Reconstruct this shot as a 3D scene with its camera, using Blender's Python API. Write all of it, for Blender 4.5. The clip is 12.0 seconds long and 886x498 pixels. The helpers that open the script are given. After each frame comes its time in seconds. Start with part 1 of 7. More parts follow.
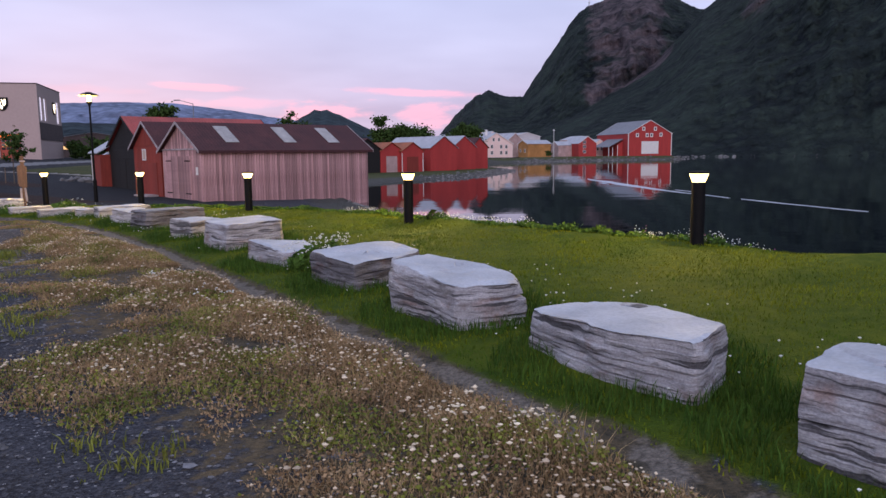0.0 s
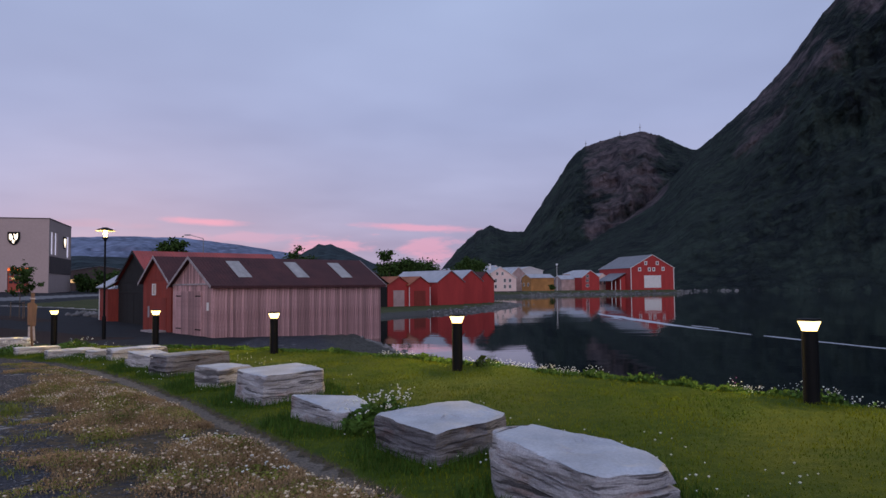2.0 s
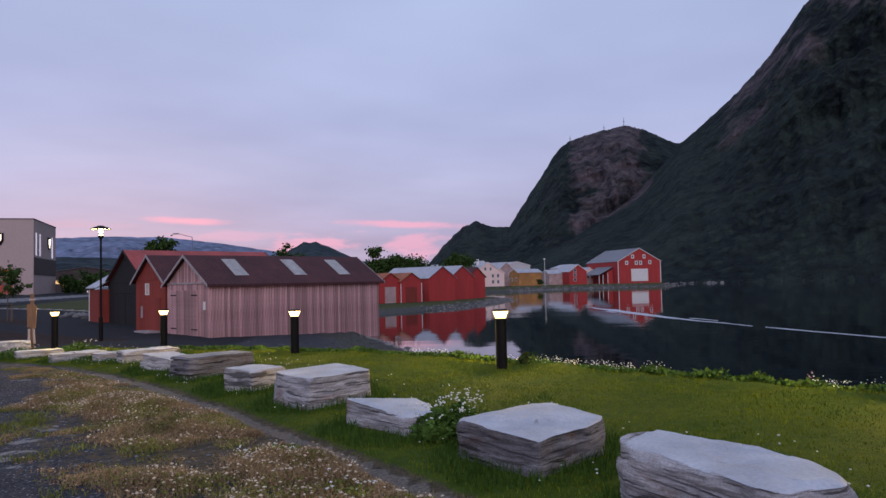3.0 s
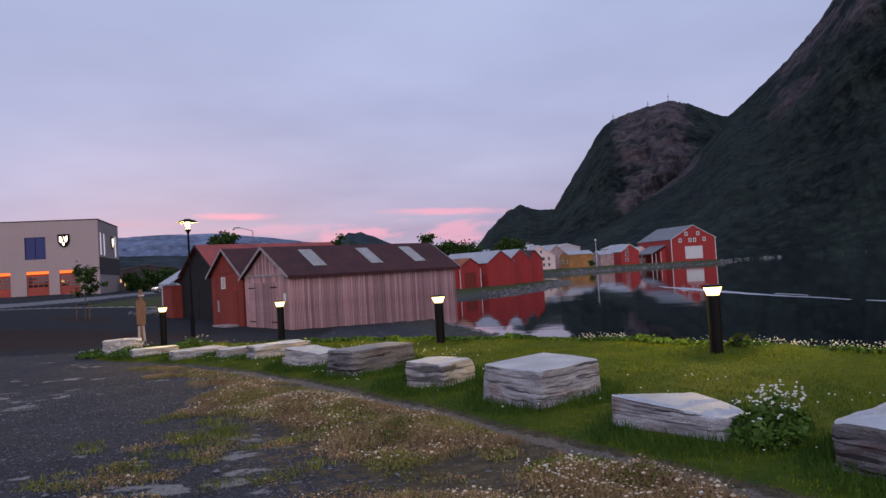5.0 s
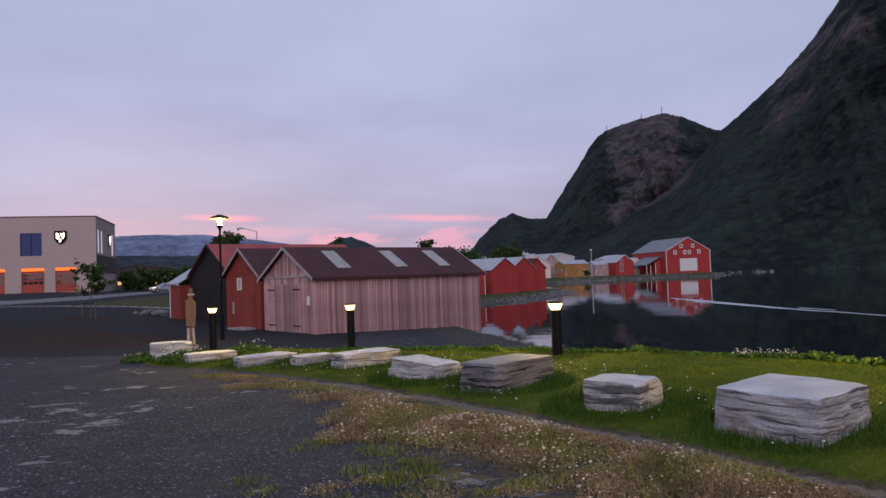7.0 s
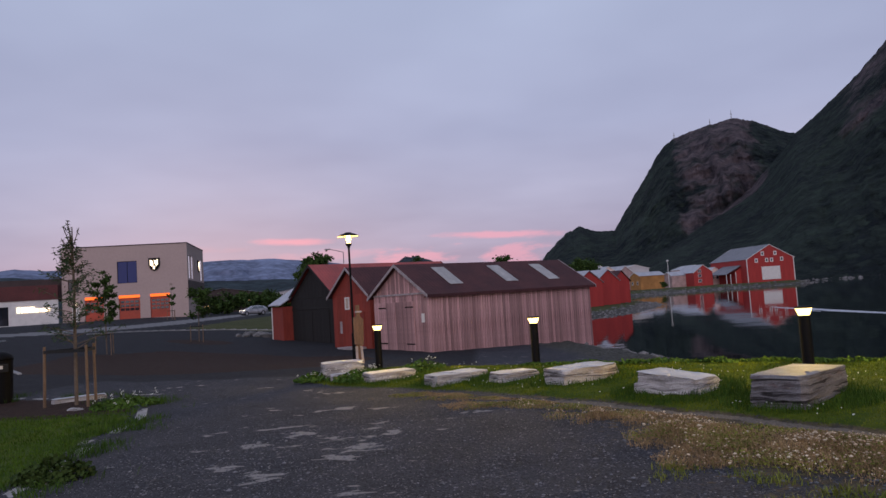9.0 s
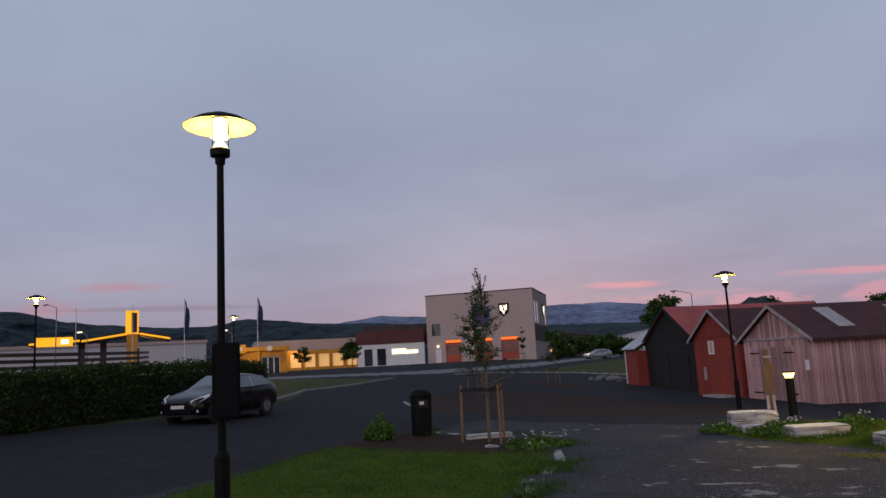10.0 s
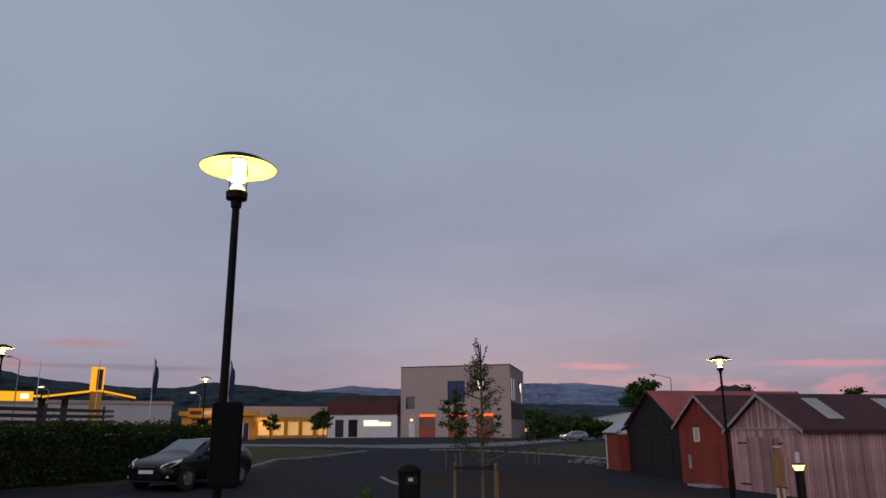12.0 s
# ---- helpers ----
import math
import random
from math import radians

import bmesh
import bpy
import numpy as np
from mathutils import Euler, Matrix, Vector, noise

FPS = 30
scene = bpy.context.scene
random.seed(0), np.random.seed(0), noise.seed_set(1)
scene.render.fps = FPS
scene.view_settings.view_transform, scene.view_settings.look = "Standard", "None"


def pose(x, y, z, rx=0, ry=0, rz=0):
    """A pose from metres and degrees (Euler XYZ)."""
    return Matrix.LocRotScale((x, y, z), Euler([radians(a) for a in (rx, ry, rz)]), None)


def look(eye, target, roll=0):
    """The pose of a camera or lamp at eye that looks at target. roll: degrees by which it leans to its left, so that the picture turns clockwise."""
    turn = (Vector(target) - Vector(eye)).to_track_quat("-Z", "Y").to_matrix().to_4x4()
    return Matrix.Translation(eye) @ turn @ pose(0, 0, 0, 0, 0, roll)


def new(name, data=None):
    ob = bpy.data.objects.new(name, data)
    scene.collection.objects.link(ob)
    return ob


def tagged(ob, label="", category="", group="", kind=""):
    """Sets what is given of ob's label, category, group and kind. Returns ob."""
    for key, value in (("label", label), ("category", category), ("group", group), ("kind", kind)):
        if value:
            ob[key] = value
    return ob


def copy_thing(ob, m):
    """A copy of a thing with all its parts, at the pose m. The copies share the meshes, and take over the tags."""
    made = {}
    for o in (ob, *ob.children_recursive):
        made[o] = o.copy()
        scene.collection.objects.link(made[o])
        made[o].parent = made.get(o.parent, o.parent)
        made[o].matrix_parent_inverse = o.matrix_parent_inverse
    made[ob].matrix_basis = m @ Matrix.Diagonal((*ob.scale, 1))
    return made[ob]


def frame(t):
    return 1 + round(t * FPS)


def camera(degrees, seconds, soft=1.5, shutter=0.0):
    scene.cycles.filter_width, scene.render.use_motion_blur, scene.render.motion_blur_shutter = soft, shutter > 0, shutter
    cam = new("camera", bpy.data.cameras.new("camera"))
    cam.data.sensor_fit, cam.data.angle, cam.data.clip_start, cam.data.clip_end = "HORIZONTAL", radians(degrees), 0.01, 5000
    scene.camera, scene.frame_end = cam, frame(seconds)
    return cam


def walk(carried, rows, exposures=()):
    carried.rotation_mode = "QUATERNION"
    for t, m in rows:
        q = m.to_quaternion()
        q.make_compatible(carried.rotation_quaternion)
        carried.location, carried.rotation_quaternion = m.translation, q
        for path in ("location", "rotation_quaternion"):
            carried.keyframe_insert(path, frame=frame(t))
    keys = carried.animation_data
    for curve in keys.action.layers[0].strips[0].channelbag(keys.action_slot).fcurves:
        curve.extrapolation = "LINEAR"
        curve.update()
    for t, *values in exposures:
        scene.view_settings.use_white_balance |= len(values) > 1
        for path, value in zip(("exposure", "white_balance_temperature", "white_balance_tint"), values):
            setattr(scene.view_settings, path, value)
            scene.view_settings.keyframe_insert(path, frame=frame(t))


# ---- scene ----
cam = camera(62.5, 12.0)
PATH = [
    (0, (-0.793, 0.41, 1.53), (-0.649, 2.388, 1.271), -0.6),
    (0.5, (-0.984, 0.62, 1.554), (-0.974, 2.61, 1.353), 0.0),
    (1, (-1.09, 0.871, 1.608), (-1.107, 2.868, 1.506), -0.3),
    (1.5, (-1.254, 1.265, 1.677), (-1.246, 3.263, 1.758), -0.2),
    (2, (-1.605, 1.681, 1.674), (-1.461, 3.673, 1.778), -0.5),
    (2.5, (-2.005, 2.08, 1.639), (-1.608, 4.038, 1.736), -1.2),
    (3, (-2.506, 2.483, 1.647), (-2.322, 4.473, 1.74), -1.3),
    (5, (-4.677, 4.127, 1.62), (-4.614, 6.125, 1.68), -3.4),
    (5.5, (-5.287, 4.554, 1.625), (-5.239, 6.552, 1.684), -3.1),
    (6, (-5.815, 4.974, 1.628), (-5.755, 6.972, 1.694), -3.4),
    (6.5, (-6.411, 5.474, 1.647), (-6.32, 7.471, 1.721), -2.0),
    (8.5, (-8.99, 6.698, 1.624), (-8.922, 8.695, 1.72), -3.5),
    (9, (-9.774, 6.84, 1.646), (-9.856, 8.833, 1.779), -3.7),
    (9.5, (-10.538, 6.869, 1.687), (-10.87, 8.833, 1.867), -3.9),
    (10, (-11.312, 6.835, 1.725), (-12.235, 8.583, 2.029), -3.1),
    (10.5, (-11.765, 6.861, 1.733), (-12.64, 8.626, 2.076), -3.3),
    (11, (-12.045, 6.938, 1.73), (-12.987, 8.655, 2.133), -3.0),
    (11.5, (-12.082, 7.028, 1.736), (-13.009, 8.743, 2.185), -1.7),
    (12, (-12.142, 7.127, 1.716), (-12.987, 8.871, 2.212), -0.4),
]
walk(cam, [(t, look(eye, target, roll)) for t, eye, target, roll in PATH],
     [(0, 0.68, 6600, 10), (0.4, 0.42, 6300, 9), (1.0, 0.32, 6250, 9), (1.5, 0.04, 6150, 7), (2.0, 0.08, 6250, 8), (2.6, 0.28, 6350, 9), (5.0, 0.26, 6550, 9), (6.5, 0.25, 6700, 9), (8.5, 0.28, 6850, 9), (9.0, 0.12, 6850, 8), (9.6, 0.02, 6900, 5), (10.1, -0.22, 7000, 4), (12, -0.31, 7200, 3)])

# ---- light ----
world = bpy.data.worlds.new("dusk_sky")
scene.world = world
world.use_nodes = True
wn, wl = world.node_tree.nodes, world.node_tree.links
wn.clear()


def wnode(kind, **inputs):
    n = wn.new(kind)
    for k, v in inputs.items():
        n.inputs[k.replace("_", " ")].default_value = v
    return n


w_out = wn.new("ShaderNodeOutputWorld")
w_bg = wnode("ShaderNodeBackground", Strength=1.0)
w_sky = wn.new("ShaderNodeTexSky")
w_sky.sky_type, w_sky.sun_disc = "NISHITA", False
w_sky.sun_elevation, w_sky.sun_rotation = radians(1.0), radians(-20)
w_co = wn.new("ShaderNodeTexCoord")
w_sep = wn.new("ShaderNodeSeparateXYZ")
wl.new(w_co.outputs["Generated"], w_sep.inputs[0])
# cloud cover: a grey-violet veil, paler and pinker near the horizon
w_ramp = wn.new("ShaderNodeValToRGB")
cr = w_ramp.color_ramp
cr.elements[0].position, cr.elements[0].color = 0.0, (0.33, 0.30, 0.44, 1)
cr.elements[1].position, cr.elements[1].color = 1.0, (0.33, 0.40, 0.58, 1)
for p, c in ((0.06, (0.37, 0.335, 0.50, 1)), (0.12, (0.39, 0.39, 0.575, 1)), (0.22, (0.375, 0.41, 0.62, 1)), (0.45, (0.36, 0.425, 0.63, 1))):
    e = cr.elements.new(p)
    e.color = c
wl.new(w_sep.outputs["Z"], w_ramp.inputs[0])
# soft banks of cloud, seen on a flat ceiling high above
w_zc = wn.new("ShaderNodeMath")
w_zc.operation, w_zc.inputs[1].default_value = "MAXIMUM", 0.02
wl.new(w_sep.outputs["Z"], w_zc.inputs[0])
w_px, w_py, w_cm = wn.new("ShaderNodeMath"), wn.new("ShaderNodeMath"), wn.new("ShaderNodeCombineXYZ")
w_za = wn.new("ShaderNodeMath")
w_za.operation, w_za.inputs[1].default_value = "ADD", 0.12
wl.new(w_zc.outputs[0], w_za.inputs[0])
for m, ax in ((w_px, "X"), (w_py, "Y")):
    m.operation = "DIVIDE"
    wl.new(w_sep.outputs[ax], m.inputs[0])
    wl.new(w_za.outputs[0], m.inputs[1])
wl.new(w_px.outputs[0], w_cm.inputs[0])
wl.new(w_py.outputs[0], w_cm.inputs[1])
w_noise = wnode("ShaderNodeTexNoise", Scale=0.75, Detail=3.5, Roughness=0.5)
wl.new(w_cm.outputs[0], w_noise.inputs["Vector"])
w_nr = wn.new("ShaderNodeValToRGB")
w_nr.color_ramp.elements[0].position, w_nr.color_ramp.elements[0].color = 0.30, (0.84, 0.84, 0.87, 1)
w_nr.color_ramp.elements[1].position, w_nr.color_ramp.elements[1].color = 0.72, (1.10, 1.10, 1.09, 1)
wl.new(w_noise.outputs["Fac"], w_nr.inputs[0])
w_mul = wn.new("ShaderNodeMixRGB")
w_mul.blend_type, w_mul.inputs[0].default_value = "MULTIPLY", 1.0
wl.new(w_ramp.outputs[0], w_mul.inputs[1])
wl.new(w_nr.outputs[0], w_mul.inputs[2])


w_az = wn.new("ShaderNodeMath")
w_az.operation = "ARCTAN2"
wl.new(w_sep.outputs["X"], w_az.inputs[0])
wl.new(w_sep.outputs["Y"], w_az.inputs[1])
w_map = wn.new("ShaderNodeMapping")
w_map.inputs["Scale"].default_value = (9, 9, 34)
wl.new(w_co.outputs["Generated"], w_map.inputs[0])
w_fray = wnode("ShaderNodeTexNoise", Scale=1.6, Detail=5.0, Roughness=0.62)
wl.new(w_map.outputs[0], w_fray.inputs["Vector"])


def wmath(op, a, b, c=None):
    m = wn.new("ShaderNodeMath")
    m.operation = op
    for k, v in enumerate((a, b, c)):
        if v is None:
            continue
        if isinstance(v, (int, float)):
            m.inputs[k].default_value = v
        else:
            wl.new(v, m.inputs[k])
    return m.outputs[0]


def cloud(before, az, el, half_az, half_el, colour, amount=1.0, fray=1.5, slope=0.0):
    """A low cloud lit by the sun below the horizon: its bearing, height and half sizes in degrees."""
    a = wmath("SUBTRACT", w_az.outputs[0], radians(az))
    da = wmath("DIVIDE", a, radians(half_az))
    e = wmath("SUBTRACT", w_sep.outputs["Z"], math.sin(radians(el)))
    e = wmath("MULTIPLY_ADD", a, -slope, e)
    de = wmath("DIVIDE", e, radians(half_el))
    r = wmath("SQRT", wmath("ADD", wmath("MULTIPLY", da, da), wmath("MULTIPLY", de, de)), 0.0)
    r = wmath("MULTIPLY_ADD", wmath("SUBTRACT", w_fray.outputs["Fac"], 0.5), fray * 2, r)
    g = wn.new("ShaderNodeMapRange")
    g.interpolation_type = "SMOOTHSTEP"
    for k, v in (("From Min", 1.15), ("From Max", 0.35), ("To Min", 0.0), ("To Max", amount)):
        g.inputs[k].default_value = v
    wl.new(r, g.inputs["Value"])
    mix = wn.new("ShaderNodeMixRGB")
    mix.inputs[2].default_value = (*colour, 1)
    wl.new(g.outputs[0], mix.inputs[0])
    wl.new(before.outputs[0], mix.inputs[1])
    return mix


PINK = (0.78, 0.36, 0.50)
w_last = w_mul
for spec in ((-4.0, 3.4, 4.0, 0.85, PINK, 0.65, 1.7), (3.1, 2.9, 2.6, 0.9, PINK, 0.62, 1.7), (-10.5, 3.9, 5.0, 0.45, PINK, 0.3, 1.5), (-13.8, 5.0, 3.1, 0.34, PINK, 0.85, 0.7, -0.03),
             (2.3, 4.65, 5.0, 0.36, PINK, 0.75, 1.0, -0.05), (-51.9, 6.5, 3.2, 0.45, (0.50, 0.30, 0.42), 0.8, 1.0), (-56.6, 5.0, 3.2, 0.55, (0.52, 0.30, 0.42), 0.7, 1.4),
             (-50.0, 4.9, 8.0, 0.22, (0.30, 0.25, 0.36), 0.7, 0.8), (-22.0, 4.6, 6.0, 0.35, (0.50, 0.34, 0.48), 0.4, 1.3), (-64.0, 5.6, 6.0, 0.6, (0.50, 0.30, 0.42), 0.6, 1.4)):
    w_last = cloud(w_last, *spec)
w_add = wn.new("ShaderNodeMixRGB")
w_add.blend_type, w_add.inputs[0].default_value = "ADD", 0.01
wl.new(w_last.outputs[0], w_add.inputs[1])
wl.new(w_sky.outputs[0], w_add.inputs[2])
wl.new(w_add.outputs[0], w_bg.inputs["Color"])
wl.new(w_bg.outputs[0], w_out.inputs[0])

sun = new("sun", bpy.data.lights.new("sun", "SUN"))
sun.data.energy, sun.data.angle, sun.data.color = 0.75, radians(50), (1.0, 0.84, 0.90)
sun.matrix_world = look((0, 0, 50), (4, 40, 35))


# ---- materials ----
def mat(name, colour, rough=0.8, metal=0.0, vary=0.25, grain=6.0, bump=0.3, fine=60.0, second=None, stretch=(1, 1, 1), island=0.0, objvary=0.0, depth=0.02, spec=0.5):
    """A surface with stains at a large scale and grain at a small one."""
    m = bpy.data.materials.new(name)
    m.use_nodes = True
    n, l = m.node_tree.nodes, m.node_tree.links
    b = n["Principled BSDF"]
    b.inputs["Roughness"].default_value, b.inputs["Metallic"].default_value = rough, metal
    b.inputs["Specular IOR Level"].default_value = spec
    co = n.new("ShaderNodeTexCoord")
    mp = n.new("ShaderNodeMapping")
    mp.inputs["Scale"].default_value = stretch
    l.new(co.outputs["Object"], mp.inputs[0])
    big, small = n.new("ShaderNodeTexNoise"), n.new("ShaderNodeTexNoise")
    big.inputs["Scale"].default_value, big.inputs["Detail"].default_value = grain, 5
    small.inputs["Scale"].default_value, small.inputs["Detail"].default_value = fine, 3
    l.new(mp.outputs[0], big.inputs["Vector"])
    l.new(mp.outputs[0], small.inputs["Vector"])
    ramp = n.new("ShaderNodeValToRGB")
    c2 = second or [c * 0.55 for c in colour]
    ramp.color_ramp.elements[0].position, ramp.color_ramp.elements[0].color = 0.5 - 0.25, (*c2, 1)
    ramp.color_ramp.elements[1].position, ramp.color_ramp.elements[1].color = 0.5 + 0.2, (*colour, 1)
    l.new(big.outputs["Fac"], ramp.inputs[0])
    hs = n.new("ShaderNodeHueSaturation")
    l.new(ramp.outputs[0], hs.inputs["Color"])
    val = n.new("ShaderNodeMapRange")
    val.inputs["From Min"].default_value, val.inputs["From Max"].default_value = 0.3, 0.7
    val.inputs["To Min"].default_value, val.inputs["To Max"].default_value = 1 - vary, 1 + vary
    l.new(small.outputs["Fac"], val.inputs["Value"])
    last = val.outputs[0]
    for amount, source in ((island, "ShaderNodeNewGeometry"), (objvary, "ShaderNodeObjectInfo")):
        if amount:
            src = n.new(source)
            r = n.new("ShaderNodeMapRange")
            r.inputs["To Min"].default_value, r.inputs["To Max"].default_value = 1 - amount, 1 + amount
            l.new(src.outputs["Random Per Island" if amount is island else "Random"], r.inputs["Value"])
            mu = n.new("ShaderNodeMath")
            mu.operation = "MULTIPLY"
            l.new(last, mu.inputs[0])
            l.new(r.outputs[0], mu.inputs[1])
            last = mu.outputs[0]
    l.new(last, hs.inputs["Value"])
    l.new(hs.outputs[0], b.inputs["Base Color"])
    if bump:
        bp = n.new("ShaderNodeBump")
        bp.inputs["Strength"].default_value, bp.inputs["Distance"].default_value = bump, depth
        l.new(small.outputs["Fac"], bp.inputs["Height"])
        l.new(bp.outputs[0], b.inputs["Normal"])
    return m


def glow(name, colour, strength):
    m = bpy.data.materials.new(name)
    m.use_nodes = True
    b = m.node_tree.nodes["Principled BSDF"]
    b.inputs["Base Color"].default_value = (*[min(1, c) for c in colour], 1)
    b.inputs["Emission Color"].default_value = (*colour, 1)
    b.inputs["Emission Strength"].default_value = strength
    return m


def glass_pane(name, colour, rough=0.05):
    """Window glass in front of a dark room: a glossy dark surface."""
    m = bpy.data.materials.new(name)
    m.use_nodes = True
    b = m.node_tree.nodes["Principled BSDF"]
    b.inputs["Base Color"].default_value = (*colour, 1)
    b.inputs["Roughness"].default_value = rough
    return m


M = {}
M["wood_grey"] = mat("weathered_grey_wood", (0.54, 0.325, 0.325), 0.85, grain=1.5, fine=16, stretch=(6, 6, 0.45), vary=0.32, bump=0.5, objvary=0.36, second=(0.21, 0.105, 0.11))
M["wood_trim"] = mat("pale_trim_wood", (0.42, 0.36, 0.37), 0.8, grain=3, fine=20, vary=0.15)
M["wood_red"] = mat("falu_red_boards", (0.27, 0.04, 0.025), 0.8, grain=1.2, fine=14, stretch=(6, 6, 0.6), vary=0.2, objvary=0.15, second=(0.19, 0.026, 0.018))
M["wood_red_far"] = mat("red_painted_boards", (0.42, 0.040, 0.036), 0.8, grain=0.4, fine=7, stretch=(3, 3, 0.4), vary=0.18, second=(0.32, 0.03, 0.028))
M["wood_black"] = mat("tarred_black_boards", (0.012, 0.010, 0.010), 0.85, grain=1.2, fine=14, stretch=(6, 6, 0.6), vary=0.3, objvary=0.3)
M["roof_brown"] = mat("rusty_brown_roof_sheet", (0.085, 0.032, 0.034), 0.8, grain=0.8, fine=9, vary=0.25, second=(0.05, 0.022, 0.026), spec=0.25)
M["roof_redtile"] = mat("red_roof_sheet", (0.40, 0.06, 0.05), 0.55, grain=0.6, fine=8, vary=0.18)
M["roof_grey"] = mat("grey_metal_roof", (0.42, 0.42, 0.46), 0.45, grain=0.5, fine=6, vary=0.15, second=(0.30, 0.30, 0.34))
M["roof_orange"] = mat("orange_tile_roof", (0.36, 0.11, 0.05), 0.8, grain=0.8, fine=9)
M["skylight"] = mat("clouded_plastic_sheet", (0.40, 0.37, 0.36), 0.4, grain=2, fine=20, vary=0.15)
M["white_paint"] = mat("white_paint", (0.75, 0.72, 0.70), 0.6, grain=1.5, fine=20, vary=0.07, second=(0.62, 0.60, 0.58))
M["black_metal"] = mat("black_powder_coat", (0.004, 0.004, 0.005), 0.6, grain=8, fine=90, vary=0.2, bump=0.1, spec=0.15)
M["grey_metal"] = mat("galvanised_metal", (0.3, 0.3, 0.31), 0.45, 0.6, grain=8, fine=60, vary=0.15, bump=0.1)
# pale colour stands for a lit window; nothing real hangs behind it
M["lit_tone_pane"] = mat("pale_lit_tone", (0.55, 0.42, 0.34), 0.5, grain=4, fine=30, stretch=(4, 4, 0.5), vary=0.15)
M["dark_glass"] = glass_pane("dark_glass", (0.02, 0.022, 0.03))


# ---- building blocks ----
def box(bm, x0, x1, y0, y1, z0, z1, m=None):
    vs = [bm.verts.new((x, y, z)) for z in (z0, z1) for x, y in ((x0, y0), (x1, y0), (x1, y1), (x0, y1))]
    if m is not None:
        for v in vs:
            v.co = m @ v.co
    for f in ((3, 2, 1, 0), (4, 5, 6, 7), (0, 1, 5, 4), (1, 2, 6, 5), (2, 3, 7, 6), (3, 0, 4, 7)):
        bm.faces.new([vs[i] for i in f])
    return vs


def prism(bm, outline, y0, y1, m=None):
    """An outline in x and z, drawn out along y."""
    a = [bm.verts.new((x, y0, z)) for x, z in outline]
    b = [bm.verts.new((x, y1, z)) for x, z in outline]
    if m is not None:
        for v in a + b:
            v.co = m @ v.co
    n = len(outline)
    for i in range(n):
        bm.faces.new((a[i], a[(i + 1) % n], b[(i + 1) % n], b[i]))
    bm.faces.new(a[::-1])
    bm.faces.new(b)


def lathe(bm, profile, sides=20, m=None, cap=True):
    """A profile of (radius, z) turned round the z axis."""
    rings = []
    for r, z in profile:
        ring = [bm.verts.new((r * math.cos(math.tau * i / sides), r * math.sin(math.tau * i / sides), z)) for i in range(sides)]
        if m is not None:
            for v in ring:
                v.co = m @ v.co
        rings.append(ring)
    for a, b in zip(rings, rings[1:]):
        for i in range(sides):
            bm.faces.new((a[i], a[(i + 1) % sides], b[(i + 1) % sides], b[i]))
    if cap:
        bm.faces.new(rings[0][::-1])
        bm.faces.new(rings[-1])


def rod(bm, a, b, r0, r1=None, sides=8):
    a, b = Vector(a), Vector(b)
    d = b - a
    lathe(bm, ((r0, 0), (r1 if r1 is not None else r0, d.length)), sides, Matrix.Translation(a) @ d.to_track_quat("Z", "Y").to_matrix().to_4x4())


def bevel(bm, width=0.01, segments=1):
    bmesh.ops.bevel(bm, geom=bm.edges[:], offset=width, segments=segments, affect="EDGES", clamp_overlap=True)


def solid(name, bm, material, smooth=False):
    me = bpy.data.meshes.new(name)
    bmesh.ops.recalc_face_normals(bm, faces=bm.faces[:])
    bm.to_mesh(me)
    bm.free()
    me.materials.append(material)
    if smooth:
        me.shade_smooth()
    return new(name, me)


def part(name, bm, material, parent, label="", smooth=False):
    ob = solid(name, bm, material, smooth)
    ob.parent = parent
    if label:
        ob["label"] = label
    return ob


def thing(name, m, label, category, group="", kind=""):
    ob = new(name)
    ob.empty_display_size = 0.2
    ob.matrix_world = m
    return tagged(ob, label, category, group, kind)


def piece(name, mesh, parent, m):
    ob = new(name, mesh)
    ob.parent = parent
    ob.matrix_local = m
    return ob


def mesh_of(name, verts, faces, material, smooth=False):
    me = bpy.data.meshes.new(name)
    me.from_pydata(verts, [], faces)
    me.update()
    me.materials.append(material)
    if smooth:
        me.shade_smooth()
    return me


def ss(a, b, x):
    t = np.clip((np.asarray(x, float) - a) / (b - a), 0, 1)
    return t * t * (3 - 2 * t)


def bearing(az, d):
    """A place d metres off at a compass-like bearing from the middle of the walk."""
    return -5.3 + d * math.sin(radians(az)), 4.6 + d * math.cos(radians(az))


# ---- ground ----
WATER = -2.0
SHORE = [(30, -3000), (23.6, -7.3), (7.6, 11.9), (3.5, 18.8), (2.4, 25), (0.8, 33), (-0.3, 40), (-1.5, 46), (-2.6, 52), (-4.0, 60), (-7.5, 74), (-3.2, 86), (3.8, 97), (12.4, 108), (20.5, 128), (26, 152), (20, 178),
         (22, 235), (45, 262), (70, 290), (96, 304), (124, 309), (131, 315), (137, 335), (140, 365), (150, 560), (210, 575), (330, 460), (480, 260), (620, 60), (700, -300), (900, -3000), (6000, -3000), (6000, 6000), (-6000, 6000), (-6000, -3000)]


